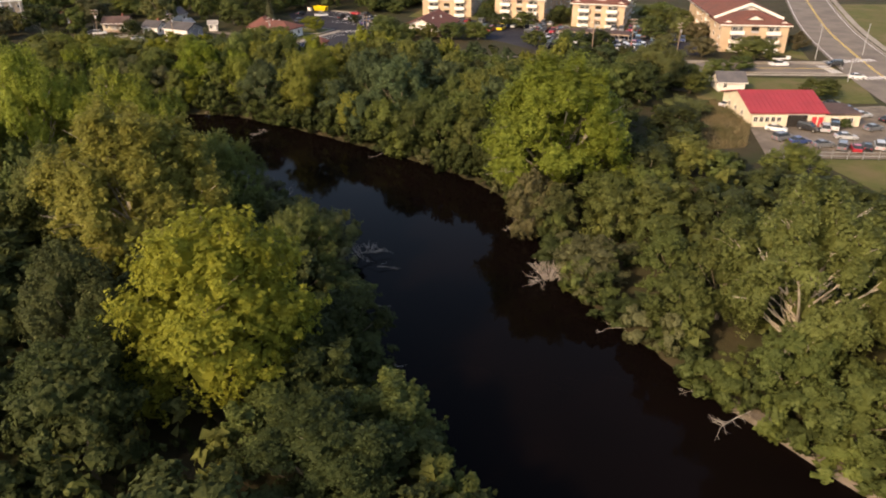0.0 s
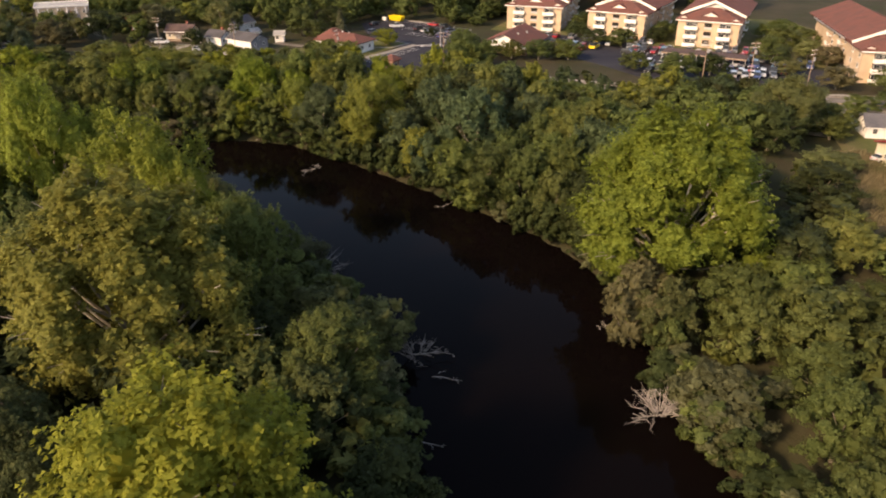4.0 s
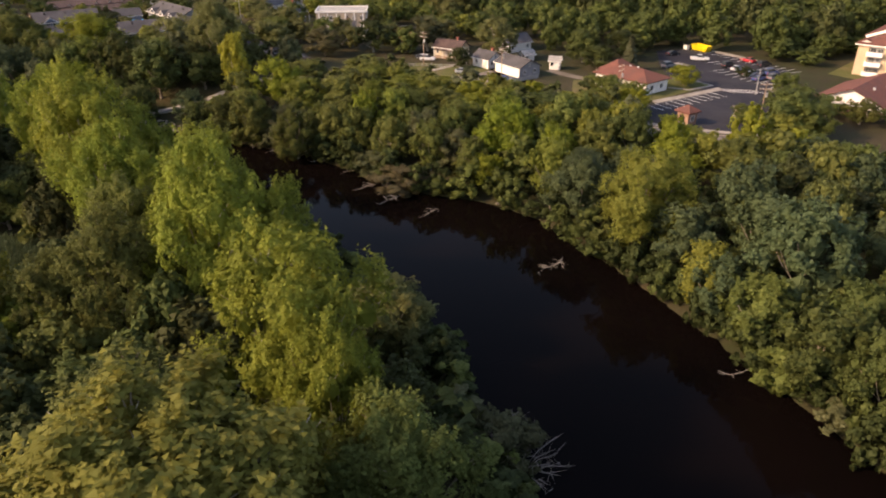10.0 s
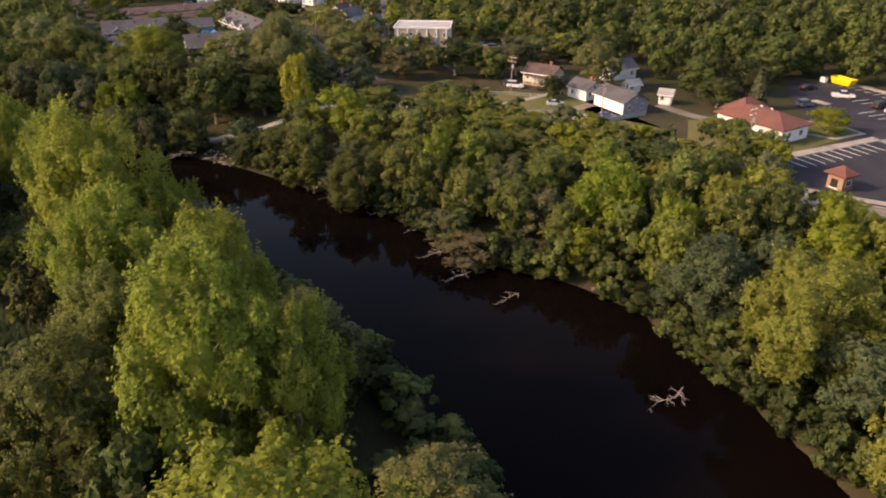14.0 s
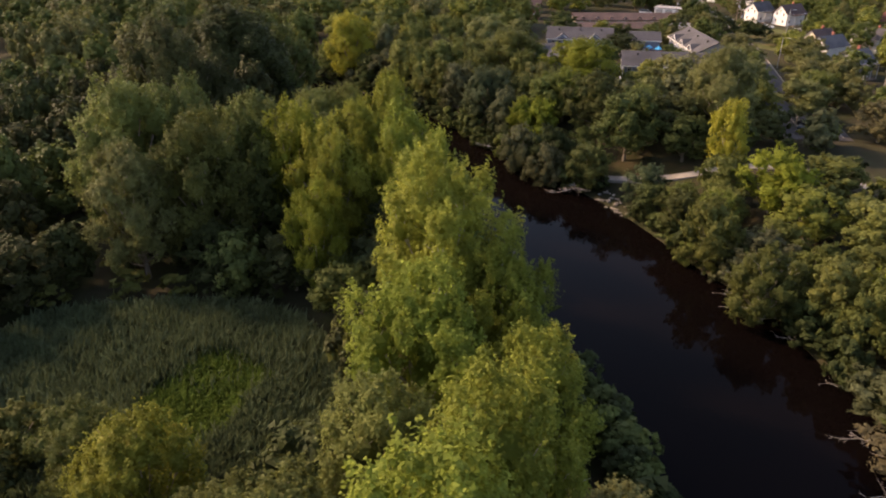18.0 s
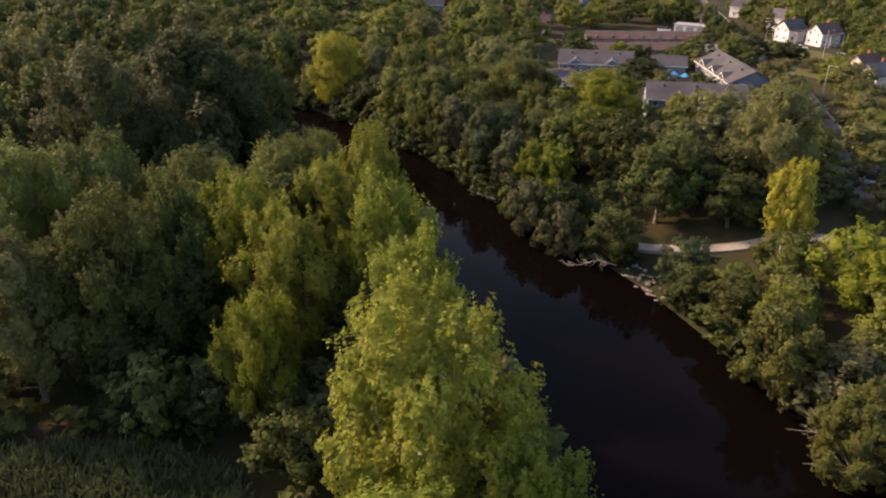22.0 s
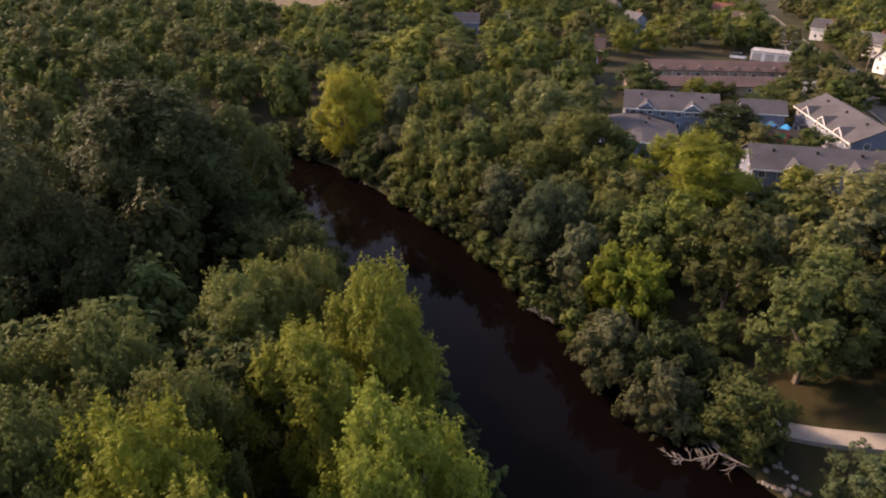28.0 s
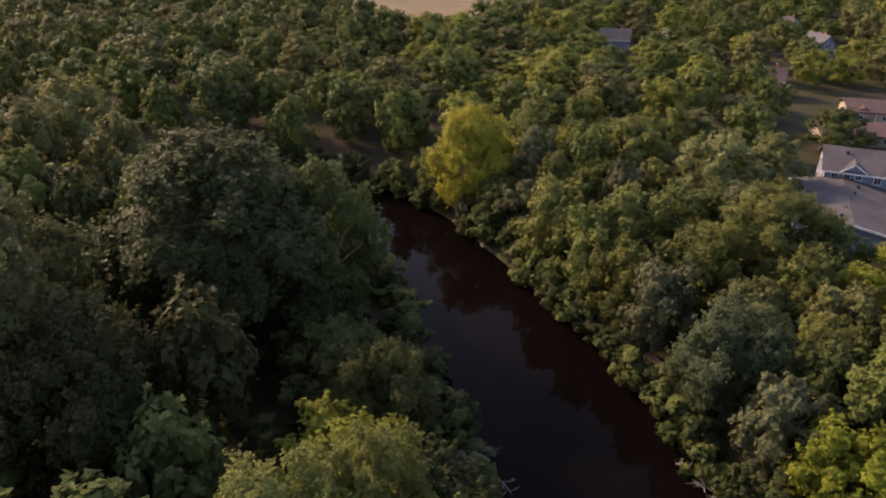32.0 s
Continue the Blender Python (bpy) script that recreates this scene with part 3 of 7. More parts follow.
# trees that stand out: x, y, height of the top, radius, form, leaf
MAIN = [
    # wood side, up the river
    (-23.3, 61.5, 25.0, 9.3, "broad", "citron"), (-41, 88, 28.2, 11.8, "plume", "oak"), (-50.5, 111, 27.8, 8.2, "tall", "cotton"), (-43.5, 106.8, 22.5, 4.6, "tall", "cotton"), (-34.5, 103.5, 19.8, 6.6, "round", "mid"),
    (-52, 128.5, 13.4, 5.6, "willow", "olive"), (-73, 122.5, 28.6, 7.4, "tall", "cotton"), (-67, 127, 23.0, 5.6, "tall", "cotton"), (-78.5, 138, 14.0, 5.6, "round", "olive"), (-80, 129, 27.0, 6.6, "tall", "cotton"),
    (-80, 114, 21.6, 6.4, "round", "mid"), (-101, 130.5, 24.4, 7.6, "tall", "cotton"), (-90.5, 123.5, 20.0, 5.6, "tall", "mid"), (-115, 137.5, 29.8, 8.6, "tall", "cotton"), (-107, 141.5, 22.2, 5.8, "tall", "cotton"),
    (-92, 138, 20.5, 6.0, "tall", "cotton"), (-131, 141, 26.0, 6.4, "tall", "cotton"), (-152, 143.5, 24.6, 6.2, "tall", "cotton"), (-170.5, 146, 25.0, 5.6, "tall", "cotton"), (-166, 138.5, 21.8, 6.2, "round", "cotton"),
    (-135, 126, 20.4, 4.6, "tall", "lime"), (-145, 130, 24.6, 5.8, "round", "cotton"), (-154, 126.5, 26.4, 6.2, "tall", "lime"), (-157.5, 119, 24.6, 6.2, "round", "mid"), (-150.5, 111.5, 26.4, 7.2, "round", "mid"),
    (-149, 102, 23.4, 6.6, "round", "olive"), (-161, 101.5, 30.0, 8.6, "round", "mid"), (-167, 109.5, 28.0, 7.0, "round", "green"), (-171, 121, 23.4, 7.4, "round", "mid"), (-161, 128, 23.8, 5.6, "round", "mid"),
    (-180, 134, 21.2, 6.6, "round", "mid"), (-184, 140.5, 20.4, 4.8, "round", "mid"), (-195.5, 116.5, 23.8, 7.6, "round", "dark"), (-209, 136.5, 13.6, 5.6, "round", "green"), (-202, 141.5, 15.6, 5.2, "round", "green"),
    (-224, 121.5, 30.6, 13.0, "broad", "umber"), (-232, 133.5, 24.4, 8.0, "willow", "green"), (-203, 106.5, 32.0, 10.0, "round", "umber"), (-94.5, 104.5, 18.0, 5.2, "round", "cotton"), (-103, 99, 14.0, 4.4, "round", "mid"), (-87, 110, 16.0, 5.0, "round", "mid"),
    (-40, 66, 19.0, 6.2, "round", "umber"), (-57, 97.5, 20.0, 7.0, "round", "green"), (-11, 47, 13.0, 7.4, "round", "dark"), (-20.5, 88.5, 13.6, 5.6, "round", "green"), (-35, 55, 16.0, 6.4, "round", "dark"),
    # town side
    (-267, 158.5, 21.6, 7.4, "round", "yellow"), (20, 119.5, 27.2, 12.4, "plume", "cotton"), (53, 176, 20.0, 7.5, "vase", "olive"), (-208, 206, 21.0, 10.0, "round", "lime"), (41.5, 69.5, 25.0, 9.2, "plume", "green"), (-33, 172.5, 18.8, 7.4, "round", "gold"),
    (-112, 183.5, 11.5, 5.6, "plume", "mid"), (-226, 194, 21.4, 8.5, "round", "mid"), (-204, 179.5, 16.8, 6.6, "round", "teal"), (-165, 215, 26.4, 7.6, "vase", "olive"), (-45.5, 178.5, 14.6, 6.0, "vase", "teal"),
]
for row in MAIN:
    tree(*row, detail="big" if row[3] > 11.5 else "near", where="beside the river", group="riverside trees")
KNOWN = [
    (-176.5, 190, 9.0, 3.6, "round", "green"), (27, 107, 12.0, 5.0, "round", "green"), (-2.5, 153, 14.0, 5.5, "round", "green"), (-162, 183.5, 10.5, 4.5, "round", "green"), (-173, 180.5, 11.0, 5.0, "round", "dark"), (-159.5, 203.5, 15.0, 5.5, "round", "green"),
    (-156, 212, 15.0, 5.5, "round", "green"), (-141.5, 199, 13.0, 5.0, "round", "mid"), (-142.5, 191.5, 8.5, 4.0, "round", "mid"), (-146, 187.5, 7.5, 3.5, "round", "green"), (-145, 112, 12.0, 5.0, "round", "dark"), (-138, 122.5, 12.0, 5.0, "round", "umber"),
    (-146, 86, 13.0, 6.0, "round", "umber"), (-128, 128, 11.0, 5.0, "round", "mid"), (-152, 119, 16.0, 6.0, "round", "green"), (-135, 76, 12.0, 6.0, "round", "dark"), (-107, 99, 8.5, 3.5, "round", "mid"), (-92, 112, 9.5, 4.5, "round", "cotton"),
    (-99, 101, 9.5, 4.0, "round", "mid"), (-88, 106, 10.5, 5.0, "round", "cotton"), (-112, 91, 9.0, 4.0, "round", "mid"), (-80, 105, 12.0, 5.0, "round", "mid"), (22, 90, 8.5, 5.5, "bush", "grey"), (34, 101, 13.0, 6.0, "round", "green"),
    (-10, 162, 19.5, 7.0, "round", "teal"), (-6, 147, 13.0, 5.5, "round", "green"), (26.5, 101, 11.5, 4.5, "round", "green"), (-82, 178, 5.5, 5.5, "bush", "brown"), (-90, 182, 6.0, 4.5, "bush", "grey"), (-148, 204, 21.0, 3.8, "tall", "yellow"),
    (-115, 218, 13.5, 5.5, "round", "gold"), (-116, 206, 13.5, 6.0, "round", "mid"), (-103, 214, 13.5, 5.5, "round", "gold"), (-66, 214, 13.5, 6.5, "round", "green"), (-90, 209, 13.0, 6.0, "round", "mid"), (-195, 180, 14.0, 5.0, "willow", "grey"),
    (-248, 196, 22.0, 8.0, "willow", "olive"), (-26, 169, 12.5, 6.0, "round", "teal"), (-169, 178, 9.0, 4.5, "willow", "grey"), (-165, 184.5, 9.0, 4.0, "round", "dark"), (-150, 189, 9.5, 4.5, "round", "teal"), (-137, 187.5, 9.5, 4.5, "round", "green"),
    (-135, 194, 10.5, 4.5, "round", "mid"), (-124, 201, 13.0, 6.0, "round", "gold"), (-121, 193, 10.0, 5.0, "round", "mid"), (-192, 224, 19.0, 8.0, "round", "olive"), (-183, 233, 18.0, 7.5, "vase", "olive"), (-167, 206, 17.0, 7.0, "round", "dark"),
    (-178, 176, 10.5, 5.0, "willow", "grey"), (-172, 184, 8.5, 4.0, "round", "dark"), (-235, 194, 18.0, 6.5, "willow", "grey"), (-236, 179, 17.5, 7.0, "round", "mid"), (-215, 132, 13.5, 6.0, "round", "dark"), (-193, 137, 14.5, 6.0, "round", "cotton"),
    (-285, 82, 24.0, 10.0, "round", "olive"), (-309, 106, 22.0, 9.0, "round", "green"), (-120, 190, 9.5, 5.5, "round", "grey"), (-52, 182, 15.0, 4.5, "round", "gold"), (-46, 185, 12.5, 5.0, "round", "teal"), (-34, 206, 12.5, 6.5, "round", "gold"),
    (-133, 214, 14.0, 6.5, "round", "mid"), (-18, 228, 17.0, 6.0, "vase", "green"), (31, 85, 12.0, 4.4, "round", "green"), (38, 61.5, 12.0, 4.6, "round", "green"), (49, 60, 16.0, 6.6, "round", "green"), (18.5, 106, 10.5, 4.5, "willow", "umber"),
    (15.5, 125, 13.0, 4.6, "round", "green"), (47, 138, 14.5, 6.0, "round", "dark"), (-33, 50, 17.0, 6.5, "round", "dark"), (-20, 38, 14.0, 6.5, "round", "dark"), (-11, 73, 10.5, 5.0, "willow", "dark"), (-13, 60, 11.0, 5.0, "round", "dark"),
    (-5, 55, 9.5, 5.0, "round", "green"), (-17, 100.5, 8.0, 4.2, "round", "olive"), (-33, 121, 6.0, 4.0, "bush", "grey"), (-189.5, 182.5, 13.0, 4.6, "round", "lime"), (-185.5, 184.5, 13.2, 4.6, "round", "lime"), (-168, 195.5, 18.6, 7.0, "round", "green"),
    (-182.5, 195.5, 19.4, 7.0, "round", "green"), (-194, 190, 16.5, 6.0, "round", "mid"), (-193.5, 194, 17.6, 6.5, "round", "gold"), (-134, 203, 16.2, 6.2, "round", "lime"), (-126, 184.5, 13.4, 5.0, "round", "mid"), (-236.5, 188, 17.2, 6.5, "round", "mid"),
    (-224, 173.5, 15.0, 5.4, "round", "mid"), (-242, 168.5, 17.2, 5.8, "round", "mid"), (-232, 171, 17.0, 5.6, "round", "mid"), (-217, 176, 15.4, 5.2, "round", "grey"), (-264, 188, 20.0, 7.0, "round", "mid"), (-254.5, 209.5, 19.2, 6.6, "willow", "olive"),
    (-276, 171, 18.0, 6.5, "round", "mid"), (-66, 192.5, 17.0, 5.6, "round", "lime"), (-80, 199, 14.0, 5.2, "round", "mid"), (-57, 203, 17.4, 5.2, "round", "mid"), (-71, 203, 16.6, 5.0, "round", "gold"), (-98, 215, 13.2, 5.0, "round", "gold"),
    (-22.5, 190, 17.2, 6.0, "round", "mid"), (-66, 184.5, 8.6, 3.6, "round", "lime"), (0.5, 144, 14.0, 4.8, "round", "green"), (43, 118.5, 14.2, 5.4, "round", "mid"), (61, 116, 13.6, 5.6, "round", "mid"), (34, 109, 12.0, 5.0, "round", "mid"),
    (32, 93, 10.8, 4.6, "round", "green"), (14.5, 107.5, 12.0, 4.6, "willow", "brown"), (36, 78.5, 16.6, 5.2, "round", "green"),
]
for row in KNOWN:
    tree(*row, detail="mid", where="beside the river", group="riverside trees")

# ---- plan of the town: paved ground and lawns ----
TOWN = 7.0
LOT_OFFICE = [(-49.5, 239), (-45.5, 219), (-28, 222), (-22, 243), (-16, 262), (-24, 276), (-24, 294), (-34, 303), (-52, 315), (-64, 304), (-58, 284), (-50, 266), (-41, 262)]
LOT_APARTMENT = [(-4, 264), (12, 252), (22, 240), (31, 226), (80, 222), (84, 240), (70, 256), (40, 272), (12, 288), (-4, 294)]
LOT_GARAGE = [(62, 128), (110, 126), (112, 150), (104, 164), (90, 162), (84, 150), (66, 147)]
LOT_WEST = [(-176, 236), (-160, 230), (-154, 242), (-172, 252)]
LOT_MOTEL = [(-252, 236), (-270, 232), (-262, 262), (-248, 258)]
LOT_BLOCK = [(-160, 284), (-146, 290), (-150, 306), (-166, 300)]
ROAD_RIVER = [(112, 203), (80, 204.5), (44, 207), (14, 212), (-12, 220), (-30, 217), (-46, 215.5)]
ROAD_WEST = [(-158, 238), (-172, 246), (-194, 257), (-242, 287), (-279, 306), (-330, 334), (-400, 372)]
ROAD_MAIN = [(108, 120), (116, 170), (122, 200), (138, 258), (158, 315), (190, 400)]
TRAIL = [(-183, 184.8), (-172, 186), (-163, 189.6), (-157.5, 196), (-154, 201.5), (-150.5, 209), (-144, 218), (-132, 224)]
LAWNS = {
    "lawn_garage": [(62, 168), (104, 166), (112, 190), (66, 194)], "lawn_junction": [(140, 225), (200, 205), (230, 330), (170, 330)], "lawn_house": [(-122, 252), (-118, 234), (-84, 228), (-76, 244), (-96, 246), (-101, 258)],
    "lawn_office": [(-74, 254), (-68, 236), (-51, 240), (-42, 262), (-52, 266), (-60, 262)], "dry_grass_mound": [(46, 142), (50, 132), (60, 134), (66, 147), (66, 168), (56, 166)],
    "lawn_trail": [(-193, 186), (-180, 184.5), (-166, 187.5), (-158, 187), (-146, 190.5), (-132, 189.5), (-119, 189.5), (-114, 200), (-117, 207), (-130, 204), (-143, 203), (-144, 212), (-151, 212), (-157, 204.5), (-166, 200), (-178, 196), (-192, 193)], "lawn_play": [(-252, 237), (-224, 240), (-226, 254), (-250, 252)],
    "mown_field": [(-398, 150), (-520, 120), (-640, 140), (-640, 260), (-500, 240), (-440, 185)], "lawn_apartment": [(-14, 296), (84, 246), (110, 214), (120, 250), (100, 330), (0, 350)],
    "lawn_east": [(76, 100), (112, 96), (110, 125), (70, 127)], "lawn_west": [(-300, 326), (-282, 323), (-262, 326), (-228, 305), (-226, 296), (-242, 292), (-280, 312), (-302, 322)]}
# buildings: centre x, y, half length, half depth, turn in degrees (kept free of trees)
PLOTS = [(4, 318, 11, 24, -14), (36, 304, 11, 24, -20), (66, 288, 11, 24, -20), (100.5, 254, 12, 32, -7), (-4.7, 263, 9, 12, -17), (76, 156, 10, 11, -8), (88, 153, 6, 5, -8), (74, 180, 6, 5, -4),
         (-60, 252, 11, 8, -12), (-38.6, 228.6, 3, 3, 0), (-90.7, 254.2, 7, 5, -27), (-102, 258, 5, 4, -20), (-104.5, 282.8, 6, 4, 65), (-118.5, 266.5, 6, 4, 0), (-168, 277, 9, 8, 30),
         (-255, 231, 11, 7, 63), (-243.5, 217.3, 13, 9.5, -28), (-212, 232, 10, 7, 63), (-229, 260, 16, 7, -19), (-297, 272, 22, 8, 70), (-282, 262, 26, 7, 74), (-270, 280, 5, 4, 40),
         (-287, 331, 5, 4, 20), (-311, 346, 5, 4, 20), (-275, 333, 5, 4, 20), (-229.5, 304.5, 5, 5, 20), (-200, 288.5, 5, 5, 20), (-145, 280, 4, 4, 0), (-312, 302, 12, 6, 40), (-219.5, 298.5, 5, 5, 20), (-387, 225, 6, 5, 0), (-374, 290, 6, 5, 0), (-325, 247, 7, 6, 60)]


def in_poly(x, y, poly):
    c = False
    for (x0, y0), (x1, y1) in zip(poly, poly[1:] + poly[:1]):
        if (y0 > y) != (y1 > y) and x < (x1 - x0) * (y - y0) / (y1 - y0) + x0:
            c = not c
    return c


def line_dist(x, y, line):
    return abs(side_dist([(x, y)], np.array(line, float))[0])


MARSH = [(-98, 119), (-96, 106), (-104, 90), (-116, 80), (-132, 78), (-142, 88), (-140, 104), (-137, 114), (-130, 122), (-116, 126)]
OPEN = [LOT_OFFICE, LOT_APARTMENT, LOT_GARAGE, LOT_WEST, LOT_MOTEL, LOT_BLOCK, MARSH, *LAWNS.values()]


def free(x, y, r, pave=0.0):
    if any(in_poly(x, y, p) for p in OPEN):
        return False
    for cx, cy, hl, hd, a in PLOTS:
        u, v = (Matrix.Rotation(-radians(a), 2) @ Vector((x - cx, y - cy)))
        if abs(u) < hl + r * 0.75 and abs(v) < hd + r * 0.75:
            return False
    return line_dist(x, y, ROAD_RIVER) > 6 + pave + r * 0.3 and line_dist(x, y, ROAD_WEST) > 4 + pave + r * 0.3 and line_dist(x, y, ROAD_MAIN) > 12 + r * 0.4 and line_dist(x, y, TRAIL) > 3 + r * 0.4


def scatter(poly, gap, seed, tries=4000):
    """Places in a polygon, none nearer than gap to another."""
    r = random.Random(seed)
    xs, ys = [p[0] for p in poly], [p[1] for p in poly]
    out = []
    for _ in range(tries):
        x, y = r.uniform(min(xs), max(xs)), r.uniform(min(ys), max(ys))
        if in_poly(x, y, poly) and all((x - a) ** 2 + (y - b) ** 2 > gap * gap for a, b in out):
            out.append((x, y))
    return out


# ---- woods: polygon, spacing, top heights, leaf choices, detail ----
WOODS = [
    # wood side of the river, near the flight; dark leaf choices hold the wood's shade
    ([(8, 22), (-6, 62), (-14, 80), (-30, 80), (-50, 50), (-20, 20)], 5.6, (7.5, 11.5), "dark dark umber dark green", "mid"),
    ([(-14, 80), (-14, 94), (-33, 118), (-58, 139), (-72, 143), (-75, 100), (-60, 50), (-50, 50), (-30, 80)], 6.4, (11, 16), "dark green dark umber dark green", "mid"),
    ([(-60, 50), (-75, 100), (-72, 145), (-100, 149), (-98, 119), (-96, 106), (-104, 90), (-100, 55)], 6.6, (10, 15), "dark green dark dark umber", "mid"),
    ([(-104, 118), (-116, 126), (-128, 121), (-137, 114), (-146, 92), (-132, 84), (-105, 66), (-152, 56), (-152, 151), (-110, 151)], 6.6, (11, 16), "umber dark green dark umber", "mid"),
    ([(-152, 50), (-180, 40), (-240, 60), (-262, 130), (-190, 152), (-152, 152)], 7.8, (17, 25), "umber dark green dark umber green", "mid"),
    # town side, from the near bend to the far one
    ([(46, 48), (30, 72), (19, 92), (18, 108), (14, 124), (4, 138), (24, 150), (42, 150), (50, 122), (74, 97), (72, 60)], 5.7, (10.5, 14.5), "dark umber green umber dark green", "mid"),
    ([(4, 138), (-20, 158), (-14, 212), (40, 201), (60, 192), (50, 170), (28, 150)], 5.7, (13, 18), "green mid gold green teal green umber", "mid"),
    ([(-20, 158), (-25, 162), (-54, 181), (-66, 186), (-62, 208), (-14, 212)], 5.7, (14, 18.5), "mid gold mid teal gold lime green", "mid"),
    ([(-66, 186), (-90, 187), (-113, 189), (-134, 188), (-138, 200), (-130, 236), (-118, 232), (-84, 226), (-68, 232), (-50, 228), (-50, 212), (-62, 206)], 5.3, (10.5, 14.5), "mid gold mid lime mid grey", "mid"),
    ([(-142, 216), (-160, 206), (-172, 192), (-174, 183), (-210, 176), (-257, 161), (-276, 152), (-300, 196), (-262, 206), (-236, 197), (-222, 208), (-196, 236), (-150, 232)], 6.0, (13.5, 19), "mid olive mid green gold mid grey", "mid"),
]
count, behind = 0, {}
for poly, gap, (h0, h1), leaves, detail in WOODS:
    pick = leaves.split()
    for x, y in scatter(poly, gap, 11 + count, 7000):
        r = rng.uniform(0.6, 0.82) * gap
        rd, ld = river_dist([(x, y)])
        d = max(rd[0], ld[0])
        if d < 2.2 or (ld[0] > rd[0] and d < 1.05 * r + 1.2) or not free(x, y, r):
            continue
        if any((x - a) ** 2 + (y - b) ** 2 < (0.74 * q + 0.4 * r) ** 2 for a, b, q in TREES[:len(MAIN) + len(KNOWN)]):
            continue
        form = rng.choice(["round", "broad", "tall", "willow"], p=[0.6, 0.07, 0.23, 0.1])
        leaf, top = pick[rng.integers(len(pick))], rng.uniform(h0, h1)
        top = min(top, (7.5 if ld[0] > rd[0] else 9.5) + 0.6 * d)
        if d < 26:
            tree(x, y, top, r * 1.15, form, leaf, detail)
        else:
            behind.setdefault(leaf, []).append((x, y, top, r * 1.1))
        count += 1
understory = {"dark": [], "green": [], "mid": []}
for n, (poly, gap, hs, leaves, detail) in enumerate(WOODS):
    for x, y in scatter(poly, 5.6, 500 + n, 3500):
        rd, ld = river_dist([(x, y)])
        if max(rd[0], ld[0]) > 1.5 and free(x, y, 2.0):
            understory[rng.choice(["dark", "green", "mid"], p=[0.45, 0.35, 0.2])].append((x, y, gz(x, y) + rng.uniform(3.5, 8), rng.uniform(2.4, 3.6)))


# ---- shrubs along both water lines, and far woods: uncountable, one object for each kind of leaf ----
def clump_mass(name, label, spots, leaf, detail, seed, forms=("round", "broad")):
    """Many trees or shrubs in one mesh. spots: x, y, top, radius."""
    r = np.random.default_rng(seed)
    protos = [crown_chunks(f, seed + i, *detail)[0] for i, f in enumerate(forms)]
    protos = [(np.concatenate([c[0] for c in p[:-1]]), np.concatenate([c[1] + 12 * i for i, c in enumerate(p[:-1])]), p[-1][0], p[-1][1]) for p in protos]
    zs = ground_z([(s[0], s[1]) for s in spots])
    chunks = []
    for (x, y, top, rad), z in zip(spots, zs):
        cv, cf, lv, lf = protos[r.integers(len(protos))]
        a = r.uniform(0, 6.28)
        m = np.array([[math.cos(a), -math.sin(a), 0], [math.sin(a), math.cos(a), 0], [0, 0, 1]]) @ np.diag([rad / 8.6, rad / 8.6, (top - z) / 21])
        for v, f in ((cv, cf), (lv, lf)):
            chunks.append((v @ m.T + np.array([x, y, z]), f))
    return tagged(new(name, mesh_np(name, chunks, LEAF[leaf])), label, "shrubs" if "shrub" in name else "woods", kind="stuff")


for k, v in behind.items():
    clump_mass("inner_woods", "%s trees standing close in the riverside wood" % WORDS[k], v, k, (30, 1500, 1.0), 51 + len(k), ("round", "broad", "round", "willow"))
for k, v in understory.items():
    clump_mass("understory_shrubs", "%s shrubs and saplings between the trunks of the wood" % WORDS[k], v, k, (4, 95, 3.3), 41 + len(k), ("round", "bush"))
bank_spots = {"green": [], "mid": [], "dark": [], "grey": []}
for line, sign in ((SR, 1), (SL, -1)):
    seg = np.hypot(*np.diff(line, axis=0).T)
    run = np.concatenate([[0], np.cumsum(seg)])
    for s in np.arange(0, run[-1], 1.7):
        i = min(np.searchsorted(run, s, side="right") - 1, len(seg) - 1)
        p = line[i] + (line[i + 1] - line[i]) * ((s - run[i]) / seg[i])
        d = (line[i + 1] - line[i]) / seg[i]
        off = np.array([d[1], -d[0]]) * sign * (rng.uniform(-0.9, 2.2) if sign > 0 else rng.uniform(0.6, 4.0))
        x, y = p + off
        if not (-300 < x < 50 and 30 < y) or (-160 < x < -148 and y > 175) or rng.random() < 0.08:
            continue
        # dark leaves weighted up: shade under the tall crowns put into the colour
        bank_spots[rng.choice(list(bank_spots), p=[0.32, 0.14, 0.44, 0.1])].append((x, y, rng.uniform(3.0, 8.0), rng.uniform(2.0, 3.6)))
for k, v in bank_spots.items():
    clump_mass("bank_shrubs", "low %s shrubs leaning over the water line" % WORDS[k], v, k, (7, 520, 1.5), 31 + len(k), ("bush", "willow"))

